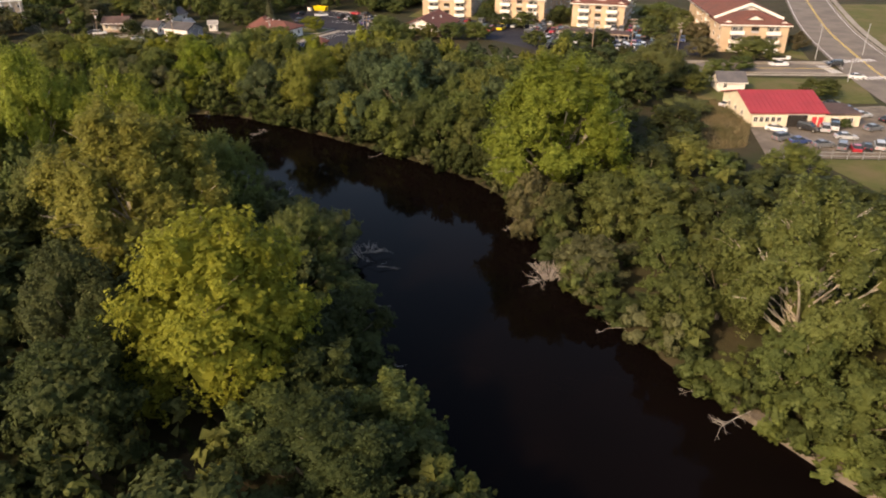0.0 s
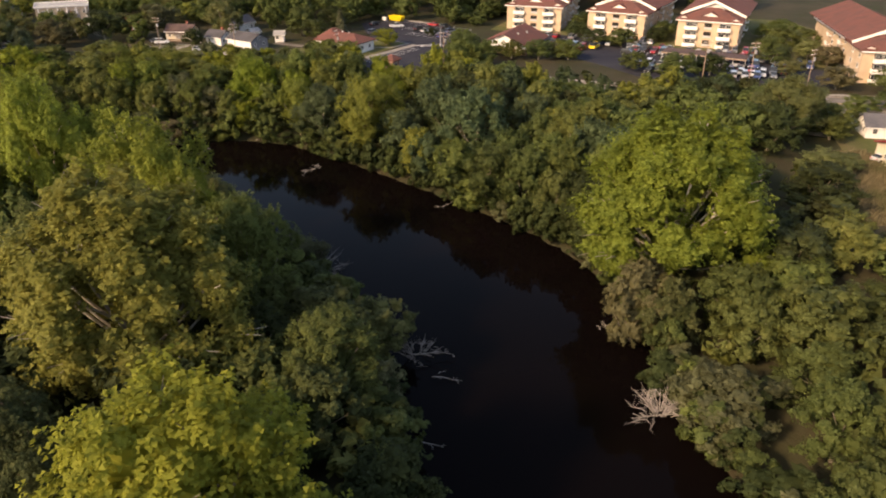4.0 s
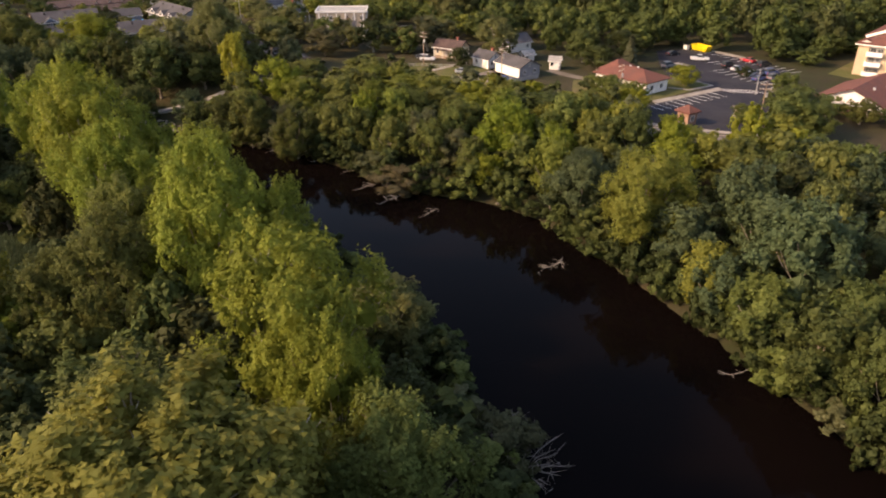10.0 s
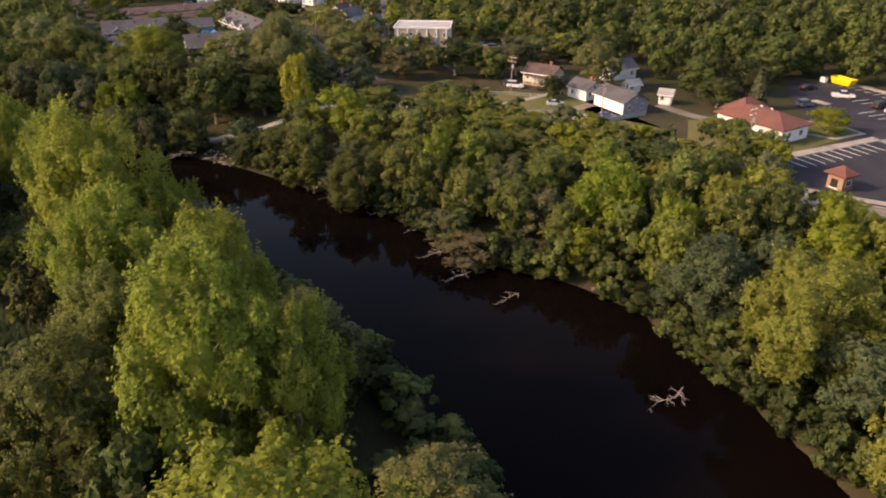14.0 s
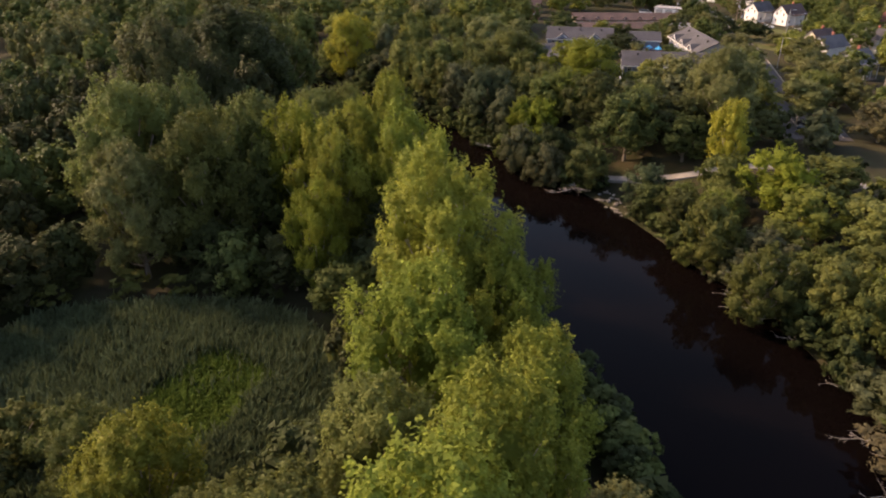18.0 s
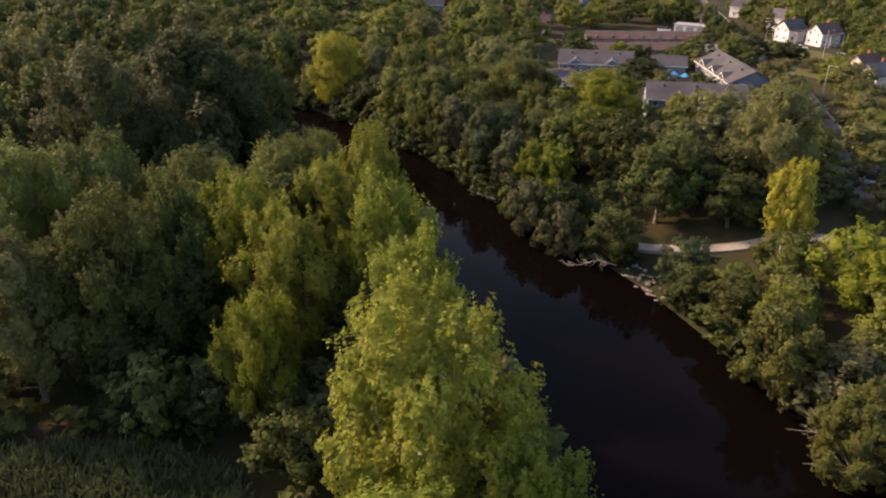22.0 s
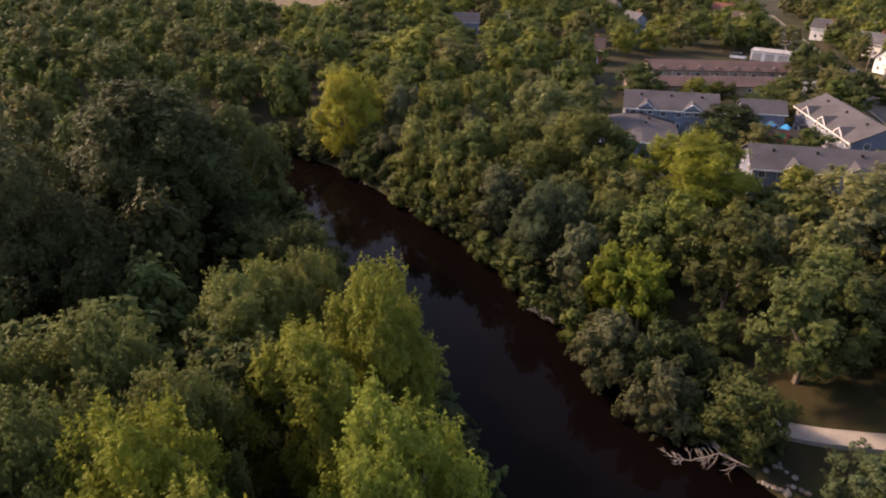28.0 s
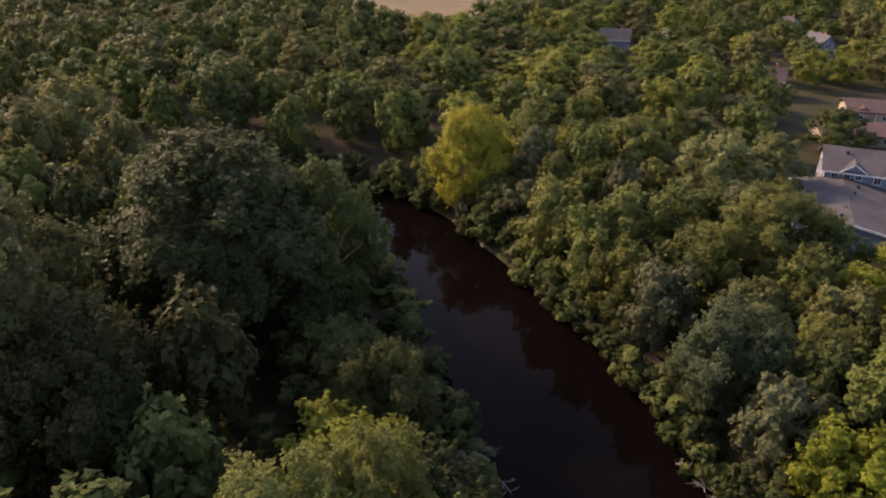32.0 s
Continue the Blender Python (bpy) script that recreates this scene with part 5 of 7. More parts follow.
def apartment(x, y, turn, W=20.0, D=44.0, h=8.2):
    """Three storeys, tan brick, white balconies in two stacks, hipped front roof, higher gabled roof behind. x, y: middle of the front."""
    ob = building("apartment_building", "three-storey tan brick apartment house with red-brown roof and white balconies", "apartment building", x, y, turn)
    part("wall", boxes((0, 7, h / 2 - 0.2, W, 14, h + 0.4), (0, 14 + (D - 14) / 2, h / 2 - 0.2, W - 3, D - 14, h + 0.4)), TAN, ob)
    fr = hip_roof(W, 16, h, 3.4, 0.8)
    bmesh.ops.translate(fr, verts=fr.verts, vec=(0, 8, 0))
    part("roof", fr, ROOF_RED, ob)
    rear = gable_roof(D - 10, W + 1.0, h + 1.1, 4.2, 0.7)
    bmesh.ops.rotate(rear, verts=rear.verts, cent=(0, 0, 0), matrix=Matrix.Rotation(radians(90), 3, "Z"))
    bmesh.ops.translate(rear, verts=rear.verts, vec=(0, 10 + (D - 10) / 2, 0))
    part("rear_roof", rear, ROOF_RED, ob)
    g = pent_walls(D - 11, W - 0.4, 1.2, 4.0)
    bmesh.ops.rotate(g, verts=g.verts, cent=(0, 0, 0), matrix=Matrix.Rotation(radians(90), 3, "Z"))
    bmesh.ops.translate(g, verts=g.verts, vec=(0, 10 + (D - 10) / 2, h))
    part("gable_wall", g, WHITE, ob, "white gable wall")
    for s in (-1, 1):
        rake = boxes((0, 0, 0, math.hypot(W / 2 + 1, 4.2), 0.12, 0.75))
        bmesh.ops.rotate(rake, verts=rake.verts, cent=(0, 0, 0), matrix=Matrix.Rotation(s * math.atan2(4.2, W / 2 + 0.5), 3, "Y"))
        bmesh.ops.translate(rake, verts=rake.verts, vec=(s * (W / 4 + 0.3), 9.2, h + 2.95))
        part("rake_board", rake, WHITE, ob)
    pediment(ob, 0, 2.2, h + 1.0, 6.4, 1.5, 5.5, -90)
    pediment(ob, -W * 0.42, 0.4, h + 0.3, 4.2, 1.0, 4, -90)
    pediment(ob, W * 0.42, 0.4, h + 0.3, 4.2, 1.0, 4, -90)
    part("eave_board", boxes((0, -0.82, h + 0.05, W + 1.6, 0.08, 0.3)), WHITE, ob)
    for sx in (-W * 0.27, W * 0.27):
        for fl in range(3):
            z = 0.3 + fl * 2.65
            # dark sheet on the flat wall; a recess's shade given as colour
            part("balcony_recess", boxes((sx, -0.03, z + 1.2, 3.6, 0.08, 2.2)), DARK_SHADE_VENT, ob)
            b = part("balcony", boxes((sx, -0.75, z, 4.0, 1.5, 0.16), (sx, -1.45, z + 0.55, 4.0, 0.08, 0.95), (sx - 1.96, -0.75, z + 0.55, 0.08, 1.4, 0.95), (sx + 1.96, -0.75, z + 0.55, 0.08, 1.4, 0.95)), WHITE, ob)
            window(ob, sx - 0.7, -0.09, z + 1.2, 1.6, 2.0, -90)
            window(ob, sx + 1.0, -0.09, z + 1.45, 1.2, 1.3, -90)
    for fl in range(3):
        z = 1.5 + fl * 2.65
        # no stairwell is cut: a dark panel carries its shade
        part("stair_opening", boxes((0, -0.04, z, 2.3, 0.1, 1.9)), DARK_SHADE_VENT, ob, "dark panel for the shaded stairwell")
        part("railing", boxes((0, -0.12, z - 0.6, 2.3, 0.06, 0.7)), METAL, ob)
        for k in range(6):
            yy = 2.5 + k * 6.8
            for s, a in ((1, 0), (-1, 180)):
                xw = s * (W / 2 + 0.03 if yy < 13.5 else W / 2 - 1.47)
                window(ob, xw, yy, z, 1.5, 1.3, a)
                if k % 2 and yy > 13.5:
                    part("side_balcony", boxes((xw + s * 0.6, yy + 2.6, z - 1.2, 1.2, 2.8, 0.14), (xw + s * 1.17, yy + 2.6, z - 0.7, 0.06, 2.8, 0.9)), WHITE, ob)
    return ob


apartment(1.5, 297, -13)
apartment(29.5, 285.5, -24)
apartment(57, 270.5, -20, 19)
apartment(97, 226, -7, 20, 60)

# the long-roofed hall by the apartments
hall = building("community_hall", "low brick hall with red-brown roof and white front gable", "hall", -4.7, 263, -17)
part("wall", boxes((0, 0, 1.2, 14, 20, 2.8)), KIOSK_BRICK, hall)
hr = gable_roof(21, 15.5, 2.7, 3.3, 0.7)
bmesh.ops.rotate(hr, verts=hr.verts, cent=(0, 0, 0), matrix=Matrix.Rotation(radians(90), 3, "Z"))
part("roof", hr, ROOF_RED, hall)
gw = pent_walls(20.6, 15, 0.4, 3.2)
bmesh.ops.rotate(gw, verts=gw.verts, cent=(0, 0, 0), matrix=Matrix.Rotation(radians(90), 3, "Z"))
bmesh.ops.translate(gw, verts=gw.verts, vec=(0, 0, 2.35))
part("gable_wall", gw, WHITE, hall, "white painted front gable")
for k in (-4.5, -1.5, 1.5, 4.5):
    window(hall, k, -10.03, 1.4, 1.4, 1.2, -90)
for k in range(4):
    window(hall, 7.03, -7.5 + k * 5, 1.6, 1.4, 1.4, 0)
part("roof_vent", boxes((2.5, -4, 5.3, 0.5, 0.5, 0.7)), METAL, hall)
part("roof_vent", boxes((3.5, 2, 5.0, 0.5, 0.5, 0.7)), METAL, hall)


def carport(x, y, turn, L, D):
    ob = building("carport", "long flat carport with a brown roof on posts", "carport", x, y, turn)
    part("roof", boxes((0, 0, 2.6, L, D, 0.22)), ROOF_BROWN, ob)
    part("fascia", boxes((0, -D / 2 - 0.03, 2.55, L, 0.06, 0.4)), TIMBER, ob)
    n = int(L / 3.2)
    for k in range(n + 1):
        part("post", boxes((-L / 2 + 0.2 + k * (L - 0.4) / n, D / 2 - 0.3, 1.22, 0.14, 0.14, 2.5)), METAL, ob)
        part("post", boxes((-L / 2 + 0.2 + k * (L - 0.4) / n, -D / 2 + 0.3, 1.22, 0.14, 0.14, 2.5)), METAL, ob)


carport(52, 248, -22, 24, 7.5)

# red-roofed garage, its annex and the white shed
gar = building("auto_garage", "cream workshop with a bright red metal roof and open garage door", "garage", 74.2, 156.5, -1)
part("wall", pent_walls(15.6, 18, 3.1, 2.5), CREAM, gar)
part("roof", gable_roof(16, 18, 3.1, 2.5, 0.4), ROOF_METAL, gar)
for k in range(15):
    x = -7.6 + k * 1.09
    for s in (-1, 1):
        seam = boxes((0, 0, 0, 0.06, 9.75, 0.08))
        bmesh.ops.rotate(seam, verts=seam.verts, cent=(0, 0, 0), matrix=Matrix.Rotation(-s * math.atan2(2.5, 9), 3, "X"))
        bmesh.ops.translate(seam, verts=seam.verts, vec=(x, s * 4.7, 3.1 + 1.25 + 0.2))
        part("roof_seam", seam, ROOF_METAL, gar)
# closed wall: the shade inside the open door is a dark panel
part("open_doorway", boxes((2.0, -9.03, 1.35, 4.2, 0.1, 2.7)), DARK_SHADE_VENT, gar, "dark panel for the shaded open doorway")
part("door_lintel", boxes((2.0, -9.1, 2.85, 4.8, 0.14, 0.3)), WHITE, gar)
part("red_panel", boxes((5.6, -9.05, 1.2, 1.0, 0.1, 2.1)), PLAY_RED, gar, "red door panel")
part("red_panel", boxes((7.0, -9.05, 1.2, 1.0, 0.1, 2.1)), PLAY_RED, gar, "red door panel")
for k in range(5):
    window(gar, -6.9 + k * 1.25, -9.05, 1.7, 1.0, 1.2, -90)
for k in (-4, 0, 4):
    window(gar, -8.03, k, 1.8, 1.2, 1.0, 180)
ann = building("garage_annex", "low cream annex with a flat grey roof", "annex", 86.0, 152.0, -1)
part("wall", boxes((0, 0, 1.2, 7.6, 8.5, 2.8)), CREAM, ann)
part("roof", boxes((0, 0, 2.75, 8.2, 9.1, 0.3)), ROOF_BROWN, ann)
window(ann, 1.8, -4.28, 1.5, 1.2, 1.0, -90)
door(ann, -1.5, -4.28, -90)
cottage("white_shed", "small white house with a dark gable roof", 73.2, 180.5, -4, 6.6, 6, 2.5, 1.8, WHITE, ROOF_DARK, chimney=False)

# office of the lot, guard kiosk
off = building("office_building", "white office bungalow with a red-brown hip roof", "office", -58.5, 254.5, -22)
part("wall", boxes((0, 0, 1.4, 16, 9, 3.2)), WHITE, off)
part("roof", hip_roof(16, 9, 3.0, 2.3, 0.7), ROOF_RED, off)
part("wing_wall", boxes((-6.2, 2.5, 1.5, 6, 7, 3.4)), WHITE, off)
wr = hip_roof(6, 7.6, 3.2, 2.7, 0.6)
bmesh.ops.translate(wr, verts=wr.verts, vec=(-6.2, 2.5, 0))
part("wing_roof", wr, ROOF_RED, off)
for k in range(5):
    window(off, -6.4 + k * 3.2, -4.53, 1.6, 1.2, 1.3, -90)
for yy in (-2, 2):
    window(off, 8.03, yy, 1.6, 1.3, 1.3, 0)
part("entry_porch", boxes((-1.5, -7, 1.3, 2.8, 3.2, 2.8)), WHITE, off)
# porch is solid; dark panel in place of the entry's shade
part("entry_opening", boxes((-1.5, -8.63, 1.1, 1.5, 0.1, 2.0)), DARK_SHADE_VENT, off, "dark panel for the shaded entry")
pr = hip_roof(2.8, 3.2, 2.75, 1.0, 0.3)
bmesh.ops.translate(pr, verts=pr.verts, vec=(-1.5, -7, 0))
part("porch_roof", pr, ROOF_RED, off)
for vx in (-1, 1.5):
    part("roof_vent", boxes((vx, 0.4, 5.1, 0.4, 0.4, 0.7)), WHITE, off)
kio = building("gate_kiosk", "small tan brick kiosk with a red-brown hip roof", "kiosk", -38.6, 228.3, -28)
part("wall", boxes((0, 0, 1.3, 3.0, 2.8, 3.0)), KIOSK_BRICK, kio)
part("roof", hip_roof(3.0, 2.8, 2.75, 1.5, 0.6), ROOF_RED, kio)
# dark panel on the solid kiosk wall, shade of the arch as colour
part("arch_opening", boxes((-0.1, -1.43, 1.2, 1.3, 0.1, 1.6)), DARK_SHADE_VENT, kio, "dark panel for the shaded arched window")
part("sill", boxes((-0.1, -1.48, 0.4, 1.6, 0.16, 0.14)), WHITE, kio)
window(kio, 1.53, 0, 1.5, 1.2, 1.2, 0)

# small houses by the lot
gh = cottage("grey_house", "small grey and white bungalow with a dark grey roof", -90.7, 254.2, -27, 10.8, 7.2, 2.8, 1.8, GREY_SIDING, ROOF_GREY, chimney=False)
# thin white sheet over the front; the other walls stay grey
part("front_cladding", boxes((0, -3.62, 1.4, 10.7, 0.06, 2.7)), WHITE, gh, "white front face")
cottage("blue_roof_house", "small white house with a blue-grey roof", -102, 258.3, -20, 6.4, 5.6, 2.7, 1.7, WHITE, ROOF_GREY)
cottage("gable_house", "white gabled house with a dark roof among trees", -104.5, 282.8, 65, 9.4, 6, 2.9, 2.1, WHITE, ROOF_DARK, chimney=False)
cottage("porch_house", "brown-roofed bungalow with a white railed porch", -118.5, 266.5, 0, 9, 6.5, 2.8, 1.8, CREAM, ROOF_BROWN, porch=True)
cottage("garden_shed", "tall white garden shed", -83.3, 264.5, 10, 2.9, 2.6, 2.6, 0.9, WHITE, ROOF_PALE, chimney=False)
cottage("garden_shed", "small white garden shed with a gable roof", -95, 271, 60, 3.6, 3, 2.0, 1.0, WHITE, ROOF_PALE, chimney=False)

# flat-roofed block and the orange shed
blk = building("flat_roofed_block", "beige flat-roofed office block with a pale roof edge", "office block", -168, 277.5, 32)
part("wall", boxes((0, 0, 4.2, 17, 12, 8.6)), BEIGE, blk)
part("roof", boxes((0, 0, 8.65, 17.4, 12.4, 0.35)), ROOF_PALE, blk)
part("parapet", boxes((0, -6.15, 8.9, 17.6, 0.2, 0.5), (0, 6.15, 8.9, 17.6, 0.2, 0.5), (-8.7, 0, 8.9, 0.2, 12.1, 0.5), (8.7, 0, 8.9, 0.2, 12.1, 0.5)), WHITE, blk)
for k in range(6):
    part("rib", boxes((-7.5 + k * 3, -6.1, 4.2, 0.35, 0.3, 8.4)), WHITE, blk)
    for fl in range(3):
        window(blk, -6.0 + k * 2.6, -6.05, 1.5 + fl * 2.7, 1.1, 1.4, -90)
for k in range(3):
    for fl in range(3):
        window(blk, 8.53, -4 + k * 4, 1.5 + fl * 2.7, 1.4, 1.4, 0)
cottage("grey_house", "tall grey gabled house in front of a beige block", -160.5, 268, 35, 7, 6, 4.2, 2.6, GREY_SIDING, ROOF_DARK)
cottage("red_shed", "brick-red shed half hidden by trees", -145.5, 280.5, 30, 6, 4.5, 2.6, 1.3, RED_BRICK, RED_BRICK, chimney=False)


def dormer_row(ob, L, W, h, rise, spots, wall):
    for sx in spots:
        pediment(ob, sx, -W / 2 - 0.1, h - 0.1, 4.4, 1.5, 4.2, -90, wall, ROOF_GREY)
        for k in (-0.9, 0.9):
            window(ob, sx + k, -W / 2 - 0.08, h - 0.75, 1.1, 1.25, -90)


def town_house(name, label, x, y, turn, L, W, wall, end_wall, spots, h=5.4, rise=2.6):
    ob = building(name, label, "town house", x, y, turn)
    part("wall", pent_walls(L, W, h, rise), wall, ob)
    part("roof", gable_roof(L, W, h, rise, 0.6), ROOF_GREY, ob)
    for s in (-1, 1):
        part("gutter", boxes((0, s * (W / 2 + 0.64), h - 0.2, L + 1.2, 0.1, 0.2)), WHITE, ob)
        part("end_brick", boxes((s * (L / 2 + 0.04), 0, 1.4, 0.12, W - 0.3, 3.4)), end_wall, ob, "orange brick lower end wall")
    dormer_row(ob, L, W, h, rise, spots, wall)
    n = int(L / 3)
    for k in range(n):
        xx = -L / 2 + (k + 0.5) * L / n
        window(ob, xx, -W / 2 - 0.04, 1.6, 1.2, 1.4, -90)
        window(ob, xx, W / 2 + 0.04, 1.6, 1.2, 1.4, 90)
        if all(abs(xx - s) > 2.2 for s in spots):
            window(ob, xx, -W / 2 - 0.04, 4.3, 1.2, 1.3, -90)
    for s in spots:
        part("porch_roof", boxes((s + 0.5, -W / 2 - 1.1, 2.75, 3.2, 2.0, 0.18)), ROOF_GREY, ob)
        for q in (-0.9, 1.9):
            part("porch_post", boxes((s + q, -W / 2 - 1.95, 1.3, 0.14, 0.14, 2.7)), WHITE, ob)
        door(ob, s + 0.5, -W / 2 - 0.05, -90)
    for s, a in ((-1, 180), (1, 0)):
        for yy in (-W / 4, W / 4):
            window(ob, s * (L / 2 + 0.12), yy, 1.7, 1.2, 1.3, a)
            window(ob, s * (L / 2 + 0.12), yy, 4.4, 1.2, 1.3, a)
    for k in range(3):
        part("roof_vent", boxes((-L / 3 + k * L / 3, -1.6, h + rise - 0.35, 0.4, 0.4, 0.5)), DARK_SHADE_VENT, ob)
    return ob


rh = town_house("town_house", "blue-grey two-storey town houses with grey roof and white-trimmed gables", -254.6, 231.2, 62, 20, 11, BLUE_GREY, BLUE_GREY, (-5.5, 4.5))
wing = building("low_wing", "single-storey wing with a broad grey shingle roof and white trim", "house", -243.5, 217.3, -28)
part("wall", pent_walls(22, 15, 2.7, 1.5), BLUE_GREY, wing)
part("roof", gable_roof(22, 15, 2.7, 1.5, 0.6), ROOF_GREY, wing)
part("gutter", boxes((0, -8.15, 2.55, 23.2, 0.1, 0.22), (0, 8.15, 2.55, 23.2, 0.1, 0.22)), WHITE, wing)
for s in (-1, 1):
    rake = boxes((0, 0, 0, 0.12, 8.3, 0.3))
    bmesh.ops.rotate(rake, verts=rake.verts, cent=(0, 0, 0), matrix=Matrix.Rotation(-s * math.atan2(1.5, 7.5), 3, "X"))
    bmesh.ops.translate(rake, verts=rake.verts, vec=(11.65, s * 4.05, 3.5))
    part("rake_board", rake, WHITE, wing)
for k in range(5):
    part("roof_vent", boxes((-7 + k * 3.6, 2.2 - k * 0.9, 4.05, 0.45, 0.45, 0.7)), DARK_SHADE_VENT, wing)
    window(wing, -8.5 + k * 4.2, -7.54, 1.5, 1.3, 1.2, -90)
    window(wing, -8.5 + k * 4.2, 7.54, 1.5, 1.3, 1.2, 90)
for k in (-4.5, 0, 4.5):
    window(wing, 11.03, k, 1.5, 1.2, 1.2, 0)
town_house("town_house", "blue-grey two-storey town houses with white-trimmed windows among trees", -212.2, 234, 62, 22, 11, BLUE_GREY, BLUE_GREY, (-4, 6))
town_house("town_house", "grey-roofed town houses with an orange brick end", -231, 260.5, -19, 27, 12, BLUE_GREY, BRICK, (-8, 0, 8), 5.2, 2.8)
cottage("court_building", "small blue-grey house with white trim behind a tree", -247, 250.5, 62, 9, 7, 4.8, 2.0, BLUE_GREY, ROOF_GREY, chimney=False)

mot = building("motel_row", "long low brick row with a brown roof and small gables", "row house", -296, 276, 70)
part("wall", pent_walls(44, 10, 2.9, 1.6), BEIGE, mot)
part("roof", gable_roof(44, 10, 2.9, 1.6, 0.8), ROOF_BROWN, mot)
for k in range(8):
    pediment(mot, -19 + k * 5.4, -4.6, 2.75, 3.0, 0.9, 3.0, -90, WHITE, ROOF_BROWN)
    window(mot, -19.6 + k * 5.4, -5.04, 1.5, 1.4, 1.3, -90)
    door(mot, -17 + k * 5.4, -5.04, -90, material=TIMBER)
    part("porch_post", boxes((-16.3 + k * 5.4, -5.6, 1.3, 0.12, 0.12, 2.6)), WHITE, mot)
row2 = building("motel_row", "long low building with a plain dark brown roof", "row house", -281, 263, 73)
part("wall", pent_walls(50, 10, 2.6, 1.3), BEIGE, row2)
part("roof", gable_roof(50, 10, 2.6, 1.3, 0.8), ROOF_BROWN, row2)
for k in range(10):
    window(row2, -22 + k * 4.9, -5.04, 1.4, 1.2, 1.2, -90)
for k in range(5):
    part("roof_vent", boxes((-18 + k * 9, 2, 3.6, 0.4, 0.4, 0.6)), METAL, row2)
cottage("white_gable_shed", "small white building with a pale gable roof", -268.5, 279.5, 62, 8, 6, 2.8, 1.8, WHITE, ROOF_PALE, chimney=False)
lon = building("storage_building", "long white flat building with pale metal roof", "storage building", -312, 306, 40)
part("wall", boxes((0, 0, 1.4, 12, 6, 3.2)), WHITE, lon)
part("roof", boxes((0, 0, 3.1, 12.6, 6.6, 0.25)), ROOF_PALE, lon)
for k in range(3):
    part("roller_door", boxes((-4 + k * 4, -3.05, 1.25, 2.8, 0.1, 2.4)), ROOF_PALE, lon)

STREET = [(-287, 330, 96, WHITE, ROOF_GREY), (-311, 346, 20, WHITE, ROOF_DARK), (-277, 336, 96, WHITE, ROOF_BROWN), (-229.5, 304.5, 97, CREAM, ROOF_BROWN), (-226, 322, 15, WHITE, ROOF_GREY), (-219.5, 298.5, 97, WHITE, ROOF_DARK), (-200, 288.5, 97, GREY_SIDING, ROOF_DARK),
          (-362, 332, 30, WHITE, ROOF_BROWN), (-388, 342, 30, GREY_SIDING, ROOF_RED), (-340, 352, 30, WHITE, ROOF_GREY), (-374, 290, 10, BLUE_GREY, ROOF_DARK), (-387, 224, 70, BLUE_GREY, ROOF_GREY), (-326, 247, 60, RED_BRICK, ROOF_BROWN),
          (-330, 366, 20, WHITE, ROOF_GREY), (-412, 300, 10, WHITE, ROOF_GREY), (-250, 352, 20, WHITE, ROOF_RED)]
for n, (x, y, a, wall, roof) in enumerate(STREET):
    cottage("house", "two-storey %s house with a steep %s roof and porch" % ({WHITE: "white", CREAM: "cream", GREY_SIDING: "grey", BLUE_GREY: "blue-grey", RED_BRICK: "red brick"}[wall], {ROOF_GREY: "grey", ROOF_DARK: "dark", ROOF_BROWN: "brown", ROOF_RED: "red-brown"}[roof]),
            x, y, a, 8.2 + 0.7 * (n % 3), 6.6, 4.6, 2.8, wall, roof, porch=n % 2 == 0)


# ---- vehicles ----
def loft(sections):
    """A body from cross sections (x, half width, z low, z high)."""
    bm = bmesh.new()
    prev = None
    for x, w, z0, z1, tuck in sections:
        ring = [bm.verts.new(p) for p in ((x, -w, z0), (x, w, z0), (x, w * 1.0, (z0 + z1) / 2), (x, w * tuck, z1), (x, -w * tuck, z1), (x, -w, (z0 + z1) / 2))]
        if prev:
            for k in range(6):
                bm.faces.new((prev[k], prev[(k + 1) % 6], ring[(k + 1) % 6], ring[k]))
        else:
            bm.faces.new(ring[::-1])
        prev = ring
    bm.faces.new(prev)
    bmesh.ops.recalc_face_normals(bm, faces=bm.faces)
    return bm


